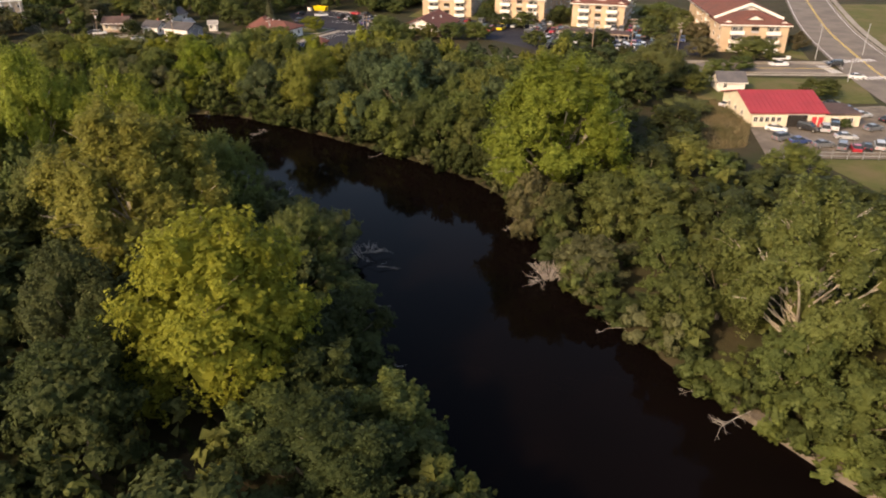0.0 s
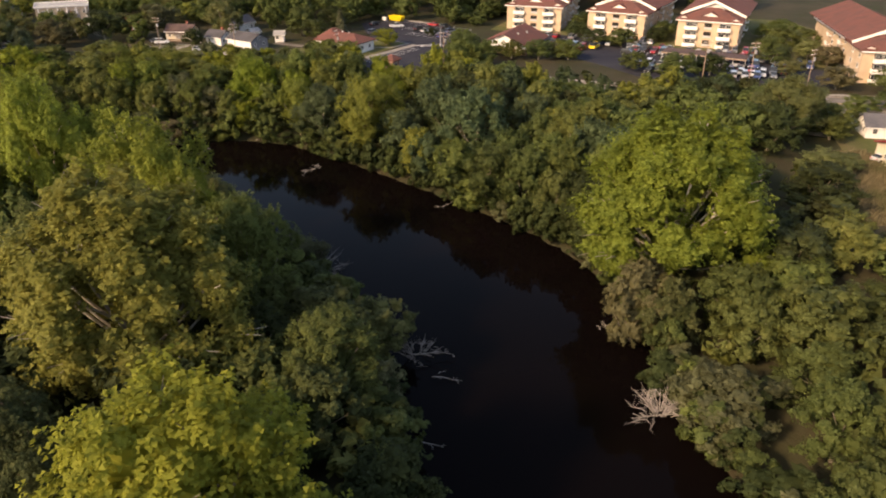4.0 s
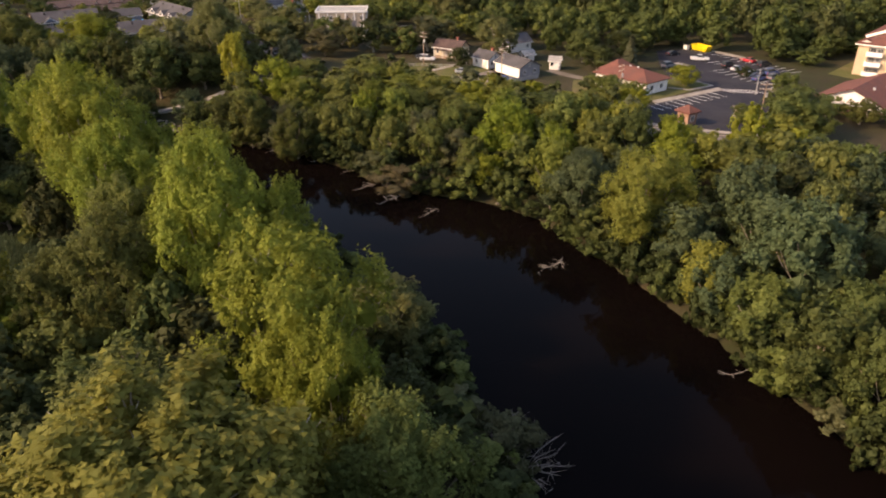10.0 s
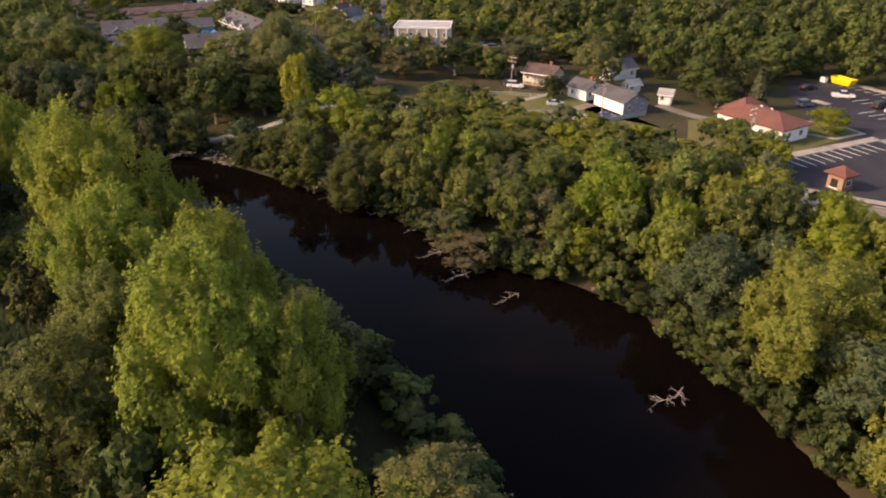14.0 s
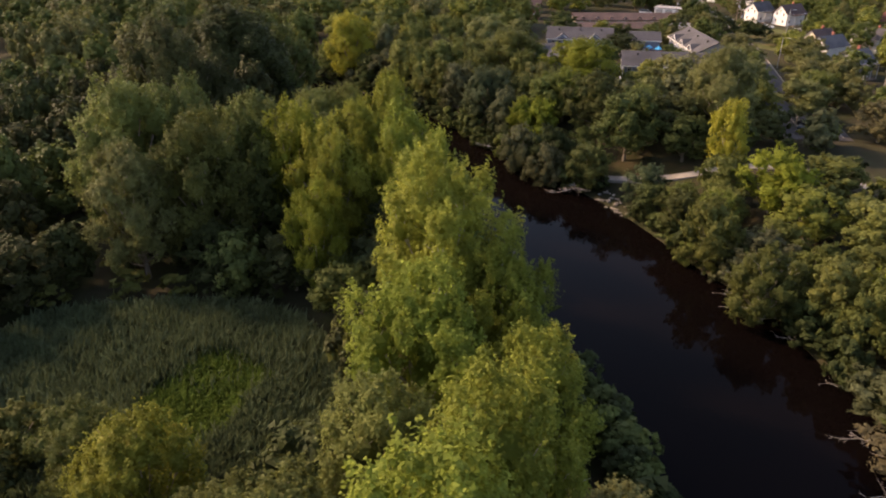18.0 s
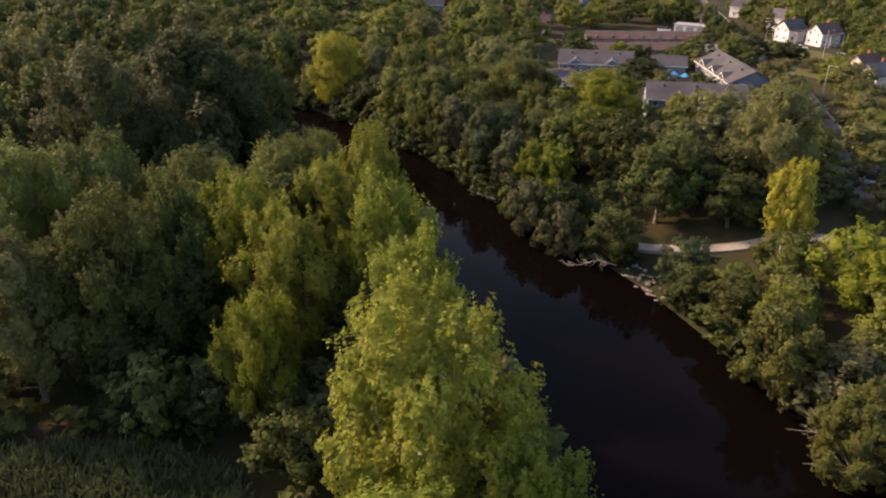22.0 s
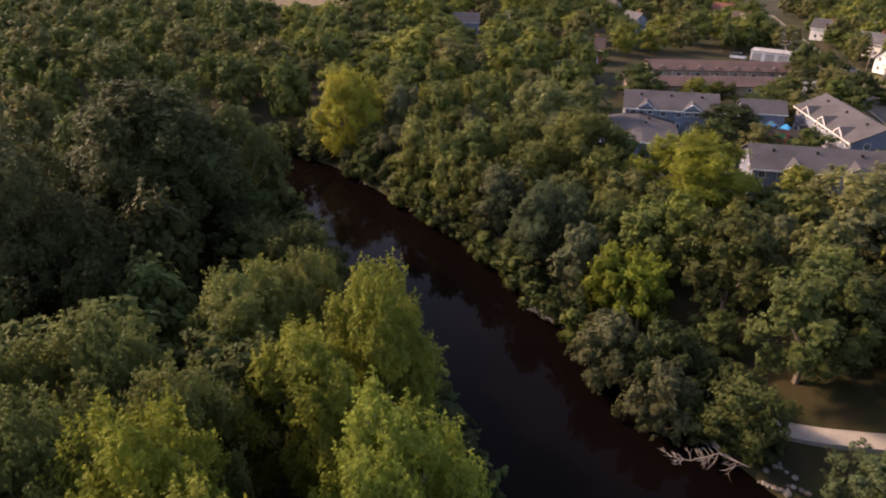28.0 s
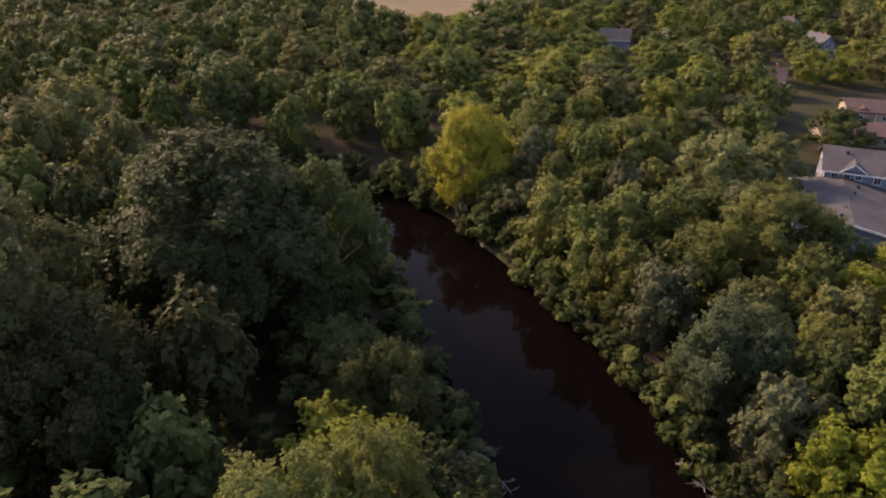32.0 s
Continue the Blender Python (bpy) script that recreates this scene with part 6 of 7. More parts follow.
FLEET = {"sedan": ([(-2.2, .78, .45, .85, .92), (-2.1, .86, .3, .95, .92), (-1.0, .88, .25, 1.0, .92), (0.9, .88, .25, .98, .92), (1.9, .85, .28, .85, .9), (2.25, .74, .4, .7, .9)],
                   [(-1.75, .72, .95, 1.0, .95), (-1.0, .74, .95, 1.4, .84), (0.1, .74, .95, 1.45, .84), (1.15, .72, .93, .98, .95)]),
         "suv": ([(-2.25, .85, .45, 1.0, .95), (-2.15, .92, .35, 1.1, .95), (0.9, .92, .3, 1.1, .95), (1.9, .9, .32, 1.02, .92), (2.3, .8, .45, .85, .9)],
                 [(-2.15, .8, 1.08, 1.5, .92), (-1.9, .82, 1.08, 1.78, .86), (0.2, .82, 1.08, 1.78, .86), (1.15, .8, 1.05, 1.12, .95)]),
         "van": ([(-2.5, .9, .45, 1.1, 1.0), (-2.45, .97, .35, 1.2, 1.0), (1.5, .97, .35, 1.2, 1.0), (2.4, .92, .38, 1.05, .95), (2.6, .82, .5, .9, .92)],
                 [(-2.45, .92, 1.18, 2.1, .9), (0.8, .92, 1.18, 2.1, .9), (1.9, .88, 1.15, 1.25, .95)]),
         "pickup": ([(-2.7, .88, .5, 1.05, 1.0), (-2.6, .95, .4, 1.1, 1.0), (0.4, .95, .35, 1.1, .95), (1.9, .93, .38, 1.08, .92), (2.6, .85, .5, .95, .92)],
                    [(-0.9, .82, 1.08, 1.2, .95), (-0.7, .84, 1.08, 1.8, .88), (0.5, .84, 1.08, 1.8, .88), (1.3, .82, 1.05, 1.12, .95)])}
BUILT = {}


def wheel_meshes():
    if "wheel" not in BUILT:
        out = []
        for nm, r, w, mt in (("wheel", 0.33, 0.24, RUBBER), ("rim", 0.2, 0.26, METAL)):
            bm = bmesh.new()
            bmesh.ops.create_cone(bm, cap_ends=True, segments=12, radius1=r, radius2=r, depth=w, matrix=Matrix.Rotation(radians(90), 4, "X"))
            me = bpy.data.meshes.new(nm)
            bm.to_mesh(me)
            bm.free()
            me.materials.append(mt)
            out.append(me)
        BUILT["wheel"] = out
    return BUILT["wheel"]


def vehicle(kind, colour, x, y, turn, where="in a parking row", group="parked cars", z=TOWN + 0.05):
    m = pose(x, y, z, 0, 0, turn)
    if kind in BUILT:
        ob = copy_thing(BUILT[kind], m)
    else:
        body, cabin = FLEET[kind]
        ob = BUILT[kind] = new("car" if kind in ("sedan", "suv") else kind)
        ob.matrix_basis = m
        part("body", loft(body), CAR[colour], ob)
        part("cabin_glass", loft(cabin), GLASS, ob)
        top = cabin[1:-1]
        part("roof_panel", boxes(((top[0][0] + top[-1][0]) / 2, 0, top[0][3] + 0.015, top[-1][0] - top[0][0] + 0.1, top[0][1] * 1.7, 0.06)), CAR[colour], ob)
        wm, rm = wheel_meshes()
        for wx in (-1.35, 1.4):
            for wy in (-0.82, 0.82):
                shared("rim", rm, shared("wheel", wm, ob, Matrix.Translation((wx, wy, 0.33))))
        e = body[-1][0]
        for wy in (-0.55, 0.55):
            part("headlight", boxes((e - 0.03, wy, 0.62, 0.1, 0.3, 0.14)), LAMP_GLASS, ob)
            part("tail_light", boxes((body[0][0] + 0.02, wy, 0.78, 0.1, 0.26, 0.14)), PLAY_RED, ob)
    for o in ob.children:
        if o.name.startswith(("body", "roof_panel")):
            o.material_slots[0].link = "OBJECT"
            o.material_slots[0].material = CAR[colour]
    tagged(ob, "%s %s %s" % (colour, {"suv": "sport utility car", "sedan": "sedan car", "van": "van", "pickup": "pickup truck"}[kind], where), "car" if kind in ("sedan", "suv") else kind, group)
    return ob


r = random.Random(5)
KINDS, COLOURS = ["sedan", "sedan", "suv", "suv", "van"], ["white", "silver", "grey", "black", "black", "red", "blue", "tan", "silver", "grey"]


def car_row(x, y, a, n, step, turn, skip=0.15, where="parked in a row of the lot"):
    for k in range(n):
        if r.random() > skip:
            xx, yy = x + math.cos(radians(a)) * step * k, y + math.sin(radians(a)) * step * k
            vehicle(r.choice(KINDS), r.choice(COLOURS), xx + r.uniform(-.15, .15), yy + r.uniform(-.3, .3), turn + r.choice((0, 180)) + r.uniform(-2, 2), where)


car_row(7, 284, -20, 5, 2.7, 70)
car_row(20, 279, -24, 5, 2.8, 66)
car_row(40, 268.5, -22, 3, 2.9, 68)
car_row(64, 252.5, -22, 4, 3.0, 68, 0.0)
car_row(57, 239, -20, 6, 2.9, 70, 0.1)
car_row(12, 265, -24, 3, 2.8, 66)
car_row(34, 262, -24, 4, 2.8, 66)
car_row(33, 245, -24, 3, 3.0, 66)
car_row(34, 233, 0, 2, 3.4, 60)
car_row(56, 230, -15, 3, 3.0, 75)
car_row(72, 246, -18, 4, 3.0, 72, 0.0)
car_row(24, 272, -24, 6, 2.8, 66, 0.2)
car_row(50, 260, -22, 5, 2.9, 68, 0.2)
car_row(44, 240, -22, 5, 2.8, 68, 0.3)
car_row(0, 279, -20, 3, 2.8, 70, 0.1)
vehicle("van", "yellow", 21.2, 265.3, 65, "parked before the apartments")
car_row(62, 264.6, -16, 6, 2.9, 74, 0.0)
car_row(57.5, 244.8, -16, 4, 2.7, 74, 0.0)
car_row(56.5, 234, -16, 5, 2.7, 74, 0.15)
car_row(33, 278.5, -20, 4, 2.7, 70, 0.0)
car_row(31, 257, 70, 4, 2.8, -20, 0.0)
car_row(8, 274, -24, 4, 2.7, 66, 0.1)
vehicle("pickup", "white", -49, 296, 20, "parked on the dark lot")
for x, y, a, k, c in ((-37, 288, 60, "sedan", "silver"), (-33, 282, 60, "sedan", "silver"), (-40, 291, 60, "suv", "black"), (-30.5, 285, 60, "sedan", "grey"), (-28, 287, 60, "suv", "blue"), (-36, 301, 150, "sedan", "red"), (-31, 297, 57, "suv", "black"),
                      (-58, 300, 57, "sedan", "black"), (-55, 282, 60, "suv", "grey"), (-30, 278, 60, "sedan", "blue"), (-26.5, 281, 60, "suv", "grey")):
    vehicle(k, c, x, y, a, "parked on the dark lot")
for x, y, a, k, c in ((70.5, 144.5, -30, "sedan", "white"), (69.4, 138.5, 20, "suv", "grey"), (71.8, 136.4, 10, "sedan", "blue"), (75.6, 134.2, 10, "sedan", "grey"), (77.6, 145, -50, "suv", "black"), (80.8, 144.6, 70, "suv", "silver"), (83.4, 146, 65, "van", "white"),
                      (82.5, 139, -10, "sedan", "silver"), (78.6, 132.8, 60, "suv", "grey"), (80.8, 131.8, 70, "sedan", "red"), (83.3, 132.5, 65, "sedan", "black"), (86, 133, 65, "suv", "silver"), (88.6, 134.5, 60, "suv", "black"), (91.4, 145, 20, "sedan", "grey"),
                      (94, 154.6, 10, "sedan", "silver"), (92.5, 158, 15, "suv", "blue"), (98, 151, 20, "sedan", "black"), (95, 139, 10, "suv", "black"), (99, 140, 5, "sedan", "grey"), (97, 133, 30, "suv", "silver"), (67, 163.5, 30, "sedan", "white"), (69, 162, -40, "sedan", "grey"), (92, 164, 0, "sedan", "black")):
    vehicle(k, c, x, y, a, "parked in the garage yard")
for x, y, a, k, c in ((71, 193.5, -40, "sedan", "black"), (70.5, 187, -50, "sedan", "white"), (113.5, 206.5, 176, "suv", "black"), (112, 191, -12, "sedan", "white"), (-104, 246.5, 28, "sedan", "silver"), (-89.5, 244, 10, "sedan", "blue"), (-121, 256, 20, "suv", "white"), (-124, 258, 20, "sedan", "black"),
                      (-166, 241, 40, "sedan", "black"), (-161, 236, 40, "suv", "grey"), (-168, 247, 40, "sedan", "silver"), (-317, 297, 40, "van", "white"), (-262, 247, 60, "sedan", "black"), (-258, 252, 60, "sedan", "white"), (-256, 255, 60, "suv", "grey"),
                      (-155, 291, 40, "sedan", "white"), (-153, 296, 40, "suv", "grey"), (-158, 297, 40, "sedan", "silver"), (-290, 318, 40, "suv", "grey"), (-272, 322, 40, "sedan", "white")):
    vehicle(k, c, x, y, a, "standing beside the street")
truck = vehicle("pickup", "white", 97, 206, 180, "with a lift boom on the road", "vehicles on the road")
boom = part("lift_boom", boxes((-0.4, 0, 2.2, 4.6, 0.35, 0.3), (-2.5, 0, 2.5, 0.9, 0.9, 0.9)), CAR["white"], truck, "folded white lift boom")

# yellow skip in the lot, white bin
skip = building("yellow_skip", "yellow open-topped skip container on the lot", "skip", -51.5, 311, -30, TOWN + 0.05)
part("body", solid([(-2.6, -1.1, .15), (2.6, -1.1, .15), (2.6, 1.1, .15), (-2.6, 1.1, .15), (-3.2, -1.3, 1.9), (3.2, -1.3, 1.9), (3.2, 1.3, 1.9), (-3.2, 1.3, 1.9), (-3.0, -1.15, 1.9), (3.0, -1.15, 1.9), (3.0, 1.15, 1.9), (-3.0, 1.15, 1.9), (-2.5, -1, .4), (2.5, -1, .4), (2.5, 1, .4), (-2.5, 1, .4)],
                   [(0, 1, 5, 4), (1, 2, 6, 5), (2, 3, 7, 6), (3, 0, 4, 7), (3, 2, 1, 0), (4, 5, 9, 8), (5, 6, 10, 9), (6, 7, 11, 10), (7, 4, 8, 11), (8, 9, 13, 12), (9, 10, 14, 13), (10, 11, 15, 14), (11, 8, 12, 15), (12, 13, 14, 15)]), CAR["yellow"], skip)
for k in range(5):
    part("rib", boxes((-2.2 + k * 1.1, -1.24, 1.0, 0.12, 0.14, 1.5)), CAR["yellow"], skip)
binn = building("white_bin", "white waste bin beside the skip", "waste bin", -56.3, 311.5, -30, TOWN + 0.05)
part("body", boxes((0, 0, 0.7, 1.5, 1.2, 1.4)), WHITE, binn)
part("lid", boxes((0, 0, 1.44, 1.6, 1.3, 0.1)), ROOF_GREY, binn)
sgn = building("entry_sign", "cream entry sign on a low base", "sign", -29.5, 240.5, 60, TOWN)
part("board", boxes((0, 0, 1.1, 2.2, 0.4, 1.6)), CREAM, sgn)
part("base", boxes((0, 0, 0.15, 2.6, 0.7, 0.35)), CONCRETE, sgn)
part("text_bar", boxes((0, -0.22, 1.35, 1.5, 0.04, 0.25), (0, -0.22, 0.9, 1.2, 0.04, 0.16)), TIMBER, sgn)


# ---- poles, lamps, fences ----
def pole(x, y, h, arm=True, lamp=False, turn=0, z=TOWN):
    ob = building("utility_pole" if arm else "lamp_post", "weathered timber power pole with crossarm" if arm else "tall grey steel lamp post", "pole", x, y, turn, z)
    bm = bmesh.new()
    tube(bm, [(0, 0, -0.5), (0, 0, h * 0.5), (0, 0, h)], [0.13, 0.11, 0.08], 8)
    part("shaft", bm, TIMBER if arm else METAL, ob)
    if arm:
        for k in (0.5, 1.5):
            part("crossarm", boxes((0, 0.14, h - k, 2.4, 0.12, 0.14)), TIMBER, ob)
            for q in (-1.05, -0.5, 0.5, 1.05):
                part("insulator", boxes((q, 0.14, h - k + 0.16, 0.1, 0.1, 0.2)), WHITE, ob)
        part("transformer", boxes((0.32, -0.1, h - 2.6, 0.45, 0.45, 0.9)), METAL, ob)
    else:
        part("arm", boxes((0.9, 0, h - 0.06, 1.9, 0.08, 0.08)), METAL, ob)
        part("lamp_head", boxes((1.8, 0, h - 0.1, 0.7, 0.3, 0.14)), METAL, ob)
    return ob


POLES = [(-119, 250.5, 9.5, 1), (-90, 242, 9.5, 1), (-57.5, 240.8, 8.5, 1), (-24, 230, 10.5, 1), (-28.6, 262, 6.5, 0), (46, 222, 11, 1), (70, 214.5, 11, 1), (112, 215, 10, 0), (108, 188, 6, 0), (13.5, 253, 6, 0), (58, 222, 11, 1),
         (-262, 300, 9.5, 1), (-283, 316, 9.5, 1), (-215, 276, 9, 0), (-330, 300, 10, 1), (-345, 318, 10, 1), (-300, 300, 9, 1), (-373, 236, 10, 1), (-395, 262, 10, 1), (-258, 318, 9, 0), (-232, 296, 8, 0), (130, 222, 9, 0), (-105, 268, 9.5, 1)]
for k, (x, y, h, arm) in enumerate(POLES):
    pole(x, y, h, bool(arm), turn=(k * 37) % 90)
WIRES = [((-119, 250.5), (-90, 242)), ((-90, 242), (-57.5, 240.8)), ((-57.5, 240.8), (-24, 230)), ((-24, 230), (46, 222)), ((46, 222), (70, 214.5))]
for a, c in WIRES:
    bm = bmesh.new()
    for off in (-0.9, 0.9):
        pts = []
        for k in range(9):
            t = k / 8
            pts.append((a[0] + (c[0] - a[0]) * t + off * 0.5, a[1] + (c[1] - a[1]) * t + off, TOWN + 9.2 - 3.2 * t * (1 - t)))
        tube(bm, pts, [0.02] * 9, 4)
    tagged(part("power_line", bm, RUBBER), "thin black power lines between poles", "cable")


def fence(pts, h, material, label, gap=2.0, slats=True):
    ob = building("fence", label, "fence", pts[0][0], pts[0][1], 0)
    for (x0, y0), (x1, y1) in zip(pts, pts[1:]):
        L = math.hypot(x1 - x0, y1 - y0)
        a = math.degrees(math.atan2(y1 - y0, x1 - x0))
        n = max(1, round(L / gap))
        base = Matrix.Translation((x0 - pts[0][0], y0 - pts[0][1], 0)) @ Matrix.Rotation(radians(a), 4, "Z")
        for k in range(n + 1):
            o = part("post", boxes((0, 0, h / 2, 0.1, 0.1, h + 0.2)), material, ob)
            o.matrix_basis = base @ Matrix.Translation((k * L / n, 0, 0))
        for k in range(n):
            o = part("panel", boxes((L / n / 2, 0, h * 0.5, L / n - 0.1, 0.04, h * 0.9)) if slats else boxes((L / n / 2, 0, h * 0.85, L / n, 0.05, 0.1), (L / n / 2, 0, h * 0.4, L / n, 0.05, 0.1)), material, ob)
            o.matrix_basis = base @ Matrix.Translation((k * L / n, 0, 0))
    return ob


fence([(-96, 240.5), (-88.3, 240.9), (-83.2, 251.4)], 1.2, ROOF_PALE, "pale panel fence round a small yard", 2.2)
fence([(-123, 246), (-108, 252)], 1.0, METAL, "low rail fence beside a lawn", 2.5, False)
fence([(-252, 240), (-243, 252), (-236, 257)], 1.8, TIMBER, "brown timber fence behind the playground", 2.4)
fence([(62, 127.6), (112, 125.6)], 1.6, METAL, "metal rail fence of the garage yard", 3.0, False)

# ---- playground ----
pg = building("playground_climber", "playground climber with blue roofs, red slide and green panels", "playground", -238.5, 248.5, 30)
for sx in (-1.6, 1.6):
    for px in (-0.7, 0.7):
        for py in (-0.7, 0.7):
            part("post", boxes((sx + px, py, 1.6, 0.12, 0.12, 3.2)), PLAY_RED, pg)
    part("deck", boxes((sx, 0, 1.2, 1.5, 1.5, 0.12)), PLAY_RED, pg)
    ro = hip_roof(1.6, 1.6, 3.2, 0.9, 0.2, 0.1)
    bmesh.ops.translate(ro, verts=ro.verts, vec=(sx, 0, 0))
    part("roof", ro, PLAY_BLUE, pg, "blue pyramid roof")
part("bridge", boxes((0, 0, 1.25, 1.8, 1.0, 0.1)), PLAY_GREEN, pg)
sl = boxes((0, 0, 0, 2.8, 0.7, 0.08), (0, 0.36, 0.14, 2.8, 0.06, 0.3), (0, -0.36, 0.14, 2.8, 0.06, 0.3))
bmesh.ops.rotate(sl, verts=sl.verts, cent=(0, 0, 0), matrix=Matrix.Rotation(radians(-28), 3, "Y"))
bmesh.ops.translate(sl, verts=sl.verts, vec=(-3.5, 0, 0.75))
part("slide", sl, PLAY_RED, pg, "red slide")
part("panel", boxes((1.6, -0.75, 1.7, 1.4, 0.06, 0.9)), PLAY_GREEN, pg)

# ---- river edge: landing, snags, fallen branches, rocks ----
dk = building("river_landing", "narrow red-brown timber landing on the bank", "landing", -213.7, 175.8, 15, 0)
for k in range(11):
    part("plank", boxes((-2.48 + k * 0.496, 0, 2.6, 0.466, 0.95, 0.08)), RED_DECK, dk)
for lx in (-2.63, 2.63):
    for ly in (-0.38, 0.38):
        part("post", boxes((lx, ly, 1.4, 0.12, 0.12, 2.4)), TIMBER, dk)


def snag(x, y, z, size, seed, turn, lean=0.5, twigs=9, material=DRIFT, label="bleached fallen branches lying in the water", name="driftwood"):
    """Fallen limbs: a bent main stem with branches that fork flat towards its tip."""
    q = random.Random(seed)
    ob = building(name, label, "driftwood", x, y, turn, z)
    side = [q.uniform(-0.16, 0.16) * size for _ in range(4)]
    line = [Vector((-size * 0.5, side[0], size * lean * 0.55)), Vector((0, side[1], size * lean * 0.4)), Vector((size * 0.5, side[2], 0.12)), Vector((size, side[3], -0.12))]
    bm = bmesh.new()
    tube(bm, line, [0.022 * size ** 0.5, 0.025 * size ** 0.5, 0.018 * size ** 0.5, 0.01], 6)
    part("stem", bm, material, ob)
    for k in range(twigs):
        f = q.uniform(0.1, 2.8)
        b0 = line[int(f)].lerp(line[int(f) + 1], f % 1)
        turn_by = radians(q.uniform(18, 78)) * (1 if k % 2 else -1)
        reach = size * q.uniform(0.22, 0.6) * (1.1 - 0.2 * f)
        e = b0 + Vector((math.cos(turn_by), math.sin(turn_by), q.uniform(-0.1, 0.28))) * reach
        e.z = max(e.z, -0.1)
        mid = b0.lerp(e, 0.5) + Vector((q.uniform(-.1, .1), q.uniform(-.1, .1), q.uniform(0, .1))) * reach
        bm = bmesh.new()
        tube(bm, [b0, mid, e], [0.015 * size ** 0.5, 0.011 * size ** 0.5, 0.006], 5)
        for _ in range(3):
            g0 = mid.lerp(e, q.uniform(-0.4, 0.7))
            bend = turn_by + radians(q.uniform(-50, 50))
            tube(bm, [g0, g0 + Vector((math.cos(bend), math.sin(bend), q.uniform(-0.1, 0.35))) * reach * 0.45], [0.009 * size ** 0.5, 0.005], 4)
        part("branch", bm, material, ob)
    return ob


SNAGS = [(24, 79.5, 0.1, 5.0, 200, 2), (32.5, 60.5, 0.2, 6.0, 210, 8), (30, 66, 0.1, 3.5, 190, 5), (-43.6, 163.2, 0.5, 5.5, 245, 11), (-11.5, 100, 0.7, 5.0, 20, 6), (-9, 96.5, 0.1, 3.5, 5, 3), (-7, 70, 0.3, 4.0, 20, 9), (-10, 85, 0.2, 3.5, 0, 3),
         (-71, 172, 0.2, 4.0, 250, 8), (-80, 173, 0.4, 5.0, 240, 12), (-88, 176, 0.4, 4.5, 230, 10), (-96, 182, 0.3, 3.5, 220, 6), (-161, 180.5, 0.8, 8.0, 240, 24), (-192, 175, 0.8, 6.5, 200, 16), (-196, 173.5, 0.4, 5.0, 190, 12), (14, 110, 0.6, 5.0, 190, 14),
         (17, 92, 0.5, 6.0, 185, 14), (-105, 184, 0.4, 4.5, 215, 9), (-118, 183.5, 0.6, 4.0, 215, 6), (-14, 149, 0.1, 4.0, 215, 2), (-203, 150.5, 1.0, 4.5, 60, 5), (-199, 151.5, 0.5, 6.0, 40, 4), (15, 114, 0.6, 4.0, 200, 8)]
for n, (x, y, z, size, turn, tw) in enumerate(SNAGS):
    snag(x, y, z, size * 0.72, 40 + n, turn, 0.3, tw + 3)
# dead-branched shrubs that hang over the water
for n, (x, y, h) in enumerate(((-31.6, 121, 6.8), (-12.8, 101, 4.6), (-84, 178.5, 4.5), (16, 93, 5.0), (-208, 145, 5.0))):
    q = random.Random(70 + n)
    ob = building("dead_shrub", "grey leafless shrub with a fan of thin dead twigs", "shrub", x, y, 0, gz(x, y) - 0.2)
    for k in range(26):
        a, e = q.uniform(0, 6.28), q.uniform(0.25, 1.2)
        tip = Vector((math.cos(a) * math.cos(e), math.sin(a) * math.cos(e), math.sin(e))) * h * q.uniform(0.7, 1.05)
        mid = tip * 0.5 + Vector((0, 0, 0.12 * h))
        bm = bmesh.new()
        tube(bm, [(0, 0, 0), mid, tip], [0.07, 0.045, 0.012], 4)
        for _ in range(5):
            f = mid.lerp(tip, q.uniform(0.1, 0.8))
            tube(bm, [f, f + Vector((q.uniform(-1, 1), q.uniform(-1, 1), q.uniform(0, .9))) * h * 0.25], [0.025, 0.008], 3)
        part("twig", bm, TWIG, ob)


def rock_mesh(seed):
    q = random.Random(seed)
    bm = bmesh.new()
    bmesh.ops.create_icosphere(bm, subdivisions=1, radius=1)
    for v in bm.verts:
        v.co *= q.uniform(0.75, 1.15)
        v.co.z *= 0.6
    me = bpy.data.meshes.new("rock")
    bm.to_mesh(me)
    bm.free()
    me.materials.append(ROCK)
    return me


ROCKS = [rock_mesh(k) for k in range(4)]
q = random.Random(9)
bank = building("riprap", "pale broken stones shoring up the eroded bank", "stones", -154, 184.5, 0, 0)
for k in range(38):
    t = q.random()
    x, y = -159 + 10 * t + q.uniform(-.6, .6), 184.2 - 0.6 * t + q.uniform(-0.6, 2.6)
    s = q.uniform(0.22, 0.55)
    shared("stone", ROCKS[k % 4], bank, Matrix.Translation((x + 154, y - 184.5, gz(x, y) + 0.1)) @ Matrix.Rotation(q.uniform(0, 6), 4, "Z") @ Matrix.Scale(s, 4))
for cx, cy, n in ((-214, 172.2, 8), (-253, 158.5, 6), (-237, 165.5, 5), (-184, 177.5, 5), (-190, 175.5, 4), (40, 51, 6), (-60, 181.5, 4)):
    grp = building("bank_rocks", "few pale rocks at the water line", "rocks", cx, cy, 0, 0)
    for k in range(n):
        x, y = cx + q.uniform(-2.5, 2.5), cy + q.uniform(-0.5, 0.8)
        shared("rock", ROCKS[k % 4], grp, Matrix.Translation((x - cx, y - cy, gz(x, y) + 0.05)) @ Matrix.Rotation(q.uniform(0, 6), 4, "Z") @ Matrix.Scale(q.uniform(0.25, 0.6), 4))
setting("bank_strip", draped([(43.5, 48.5), (40, 53), (36.5, 58.5), (33, 64)], 0.9, 0.04), GRAVEL, "narrow strip of bare brown bank", "bank")

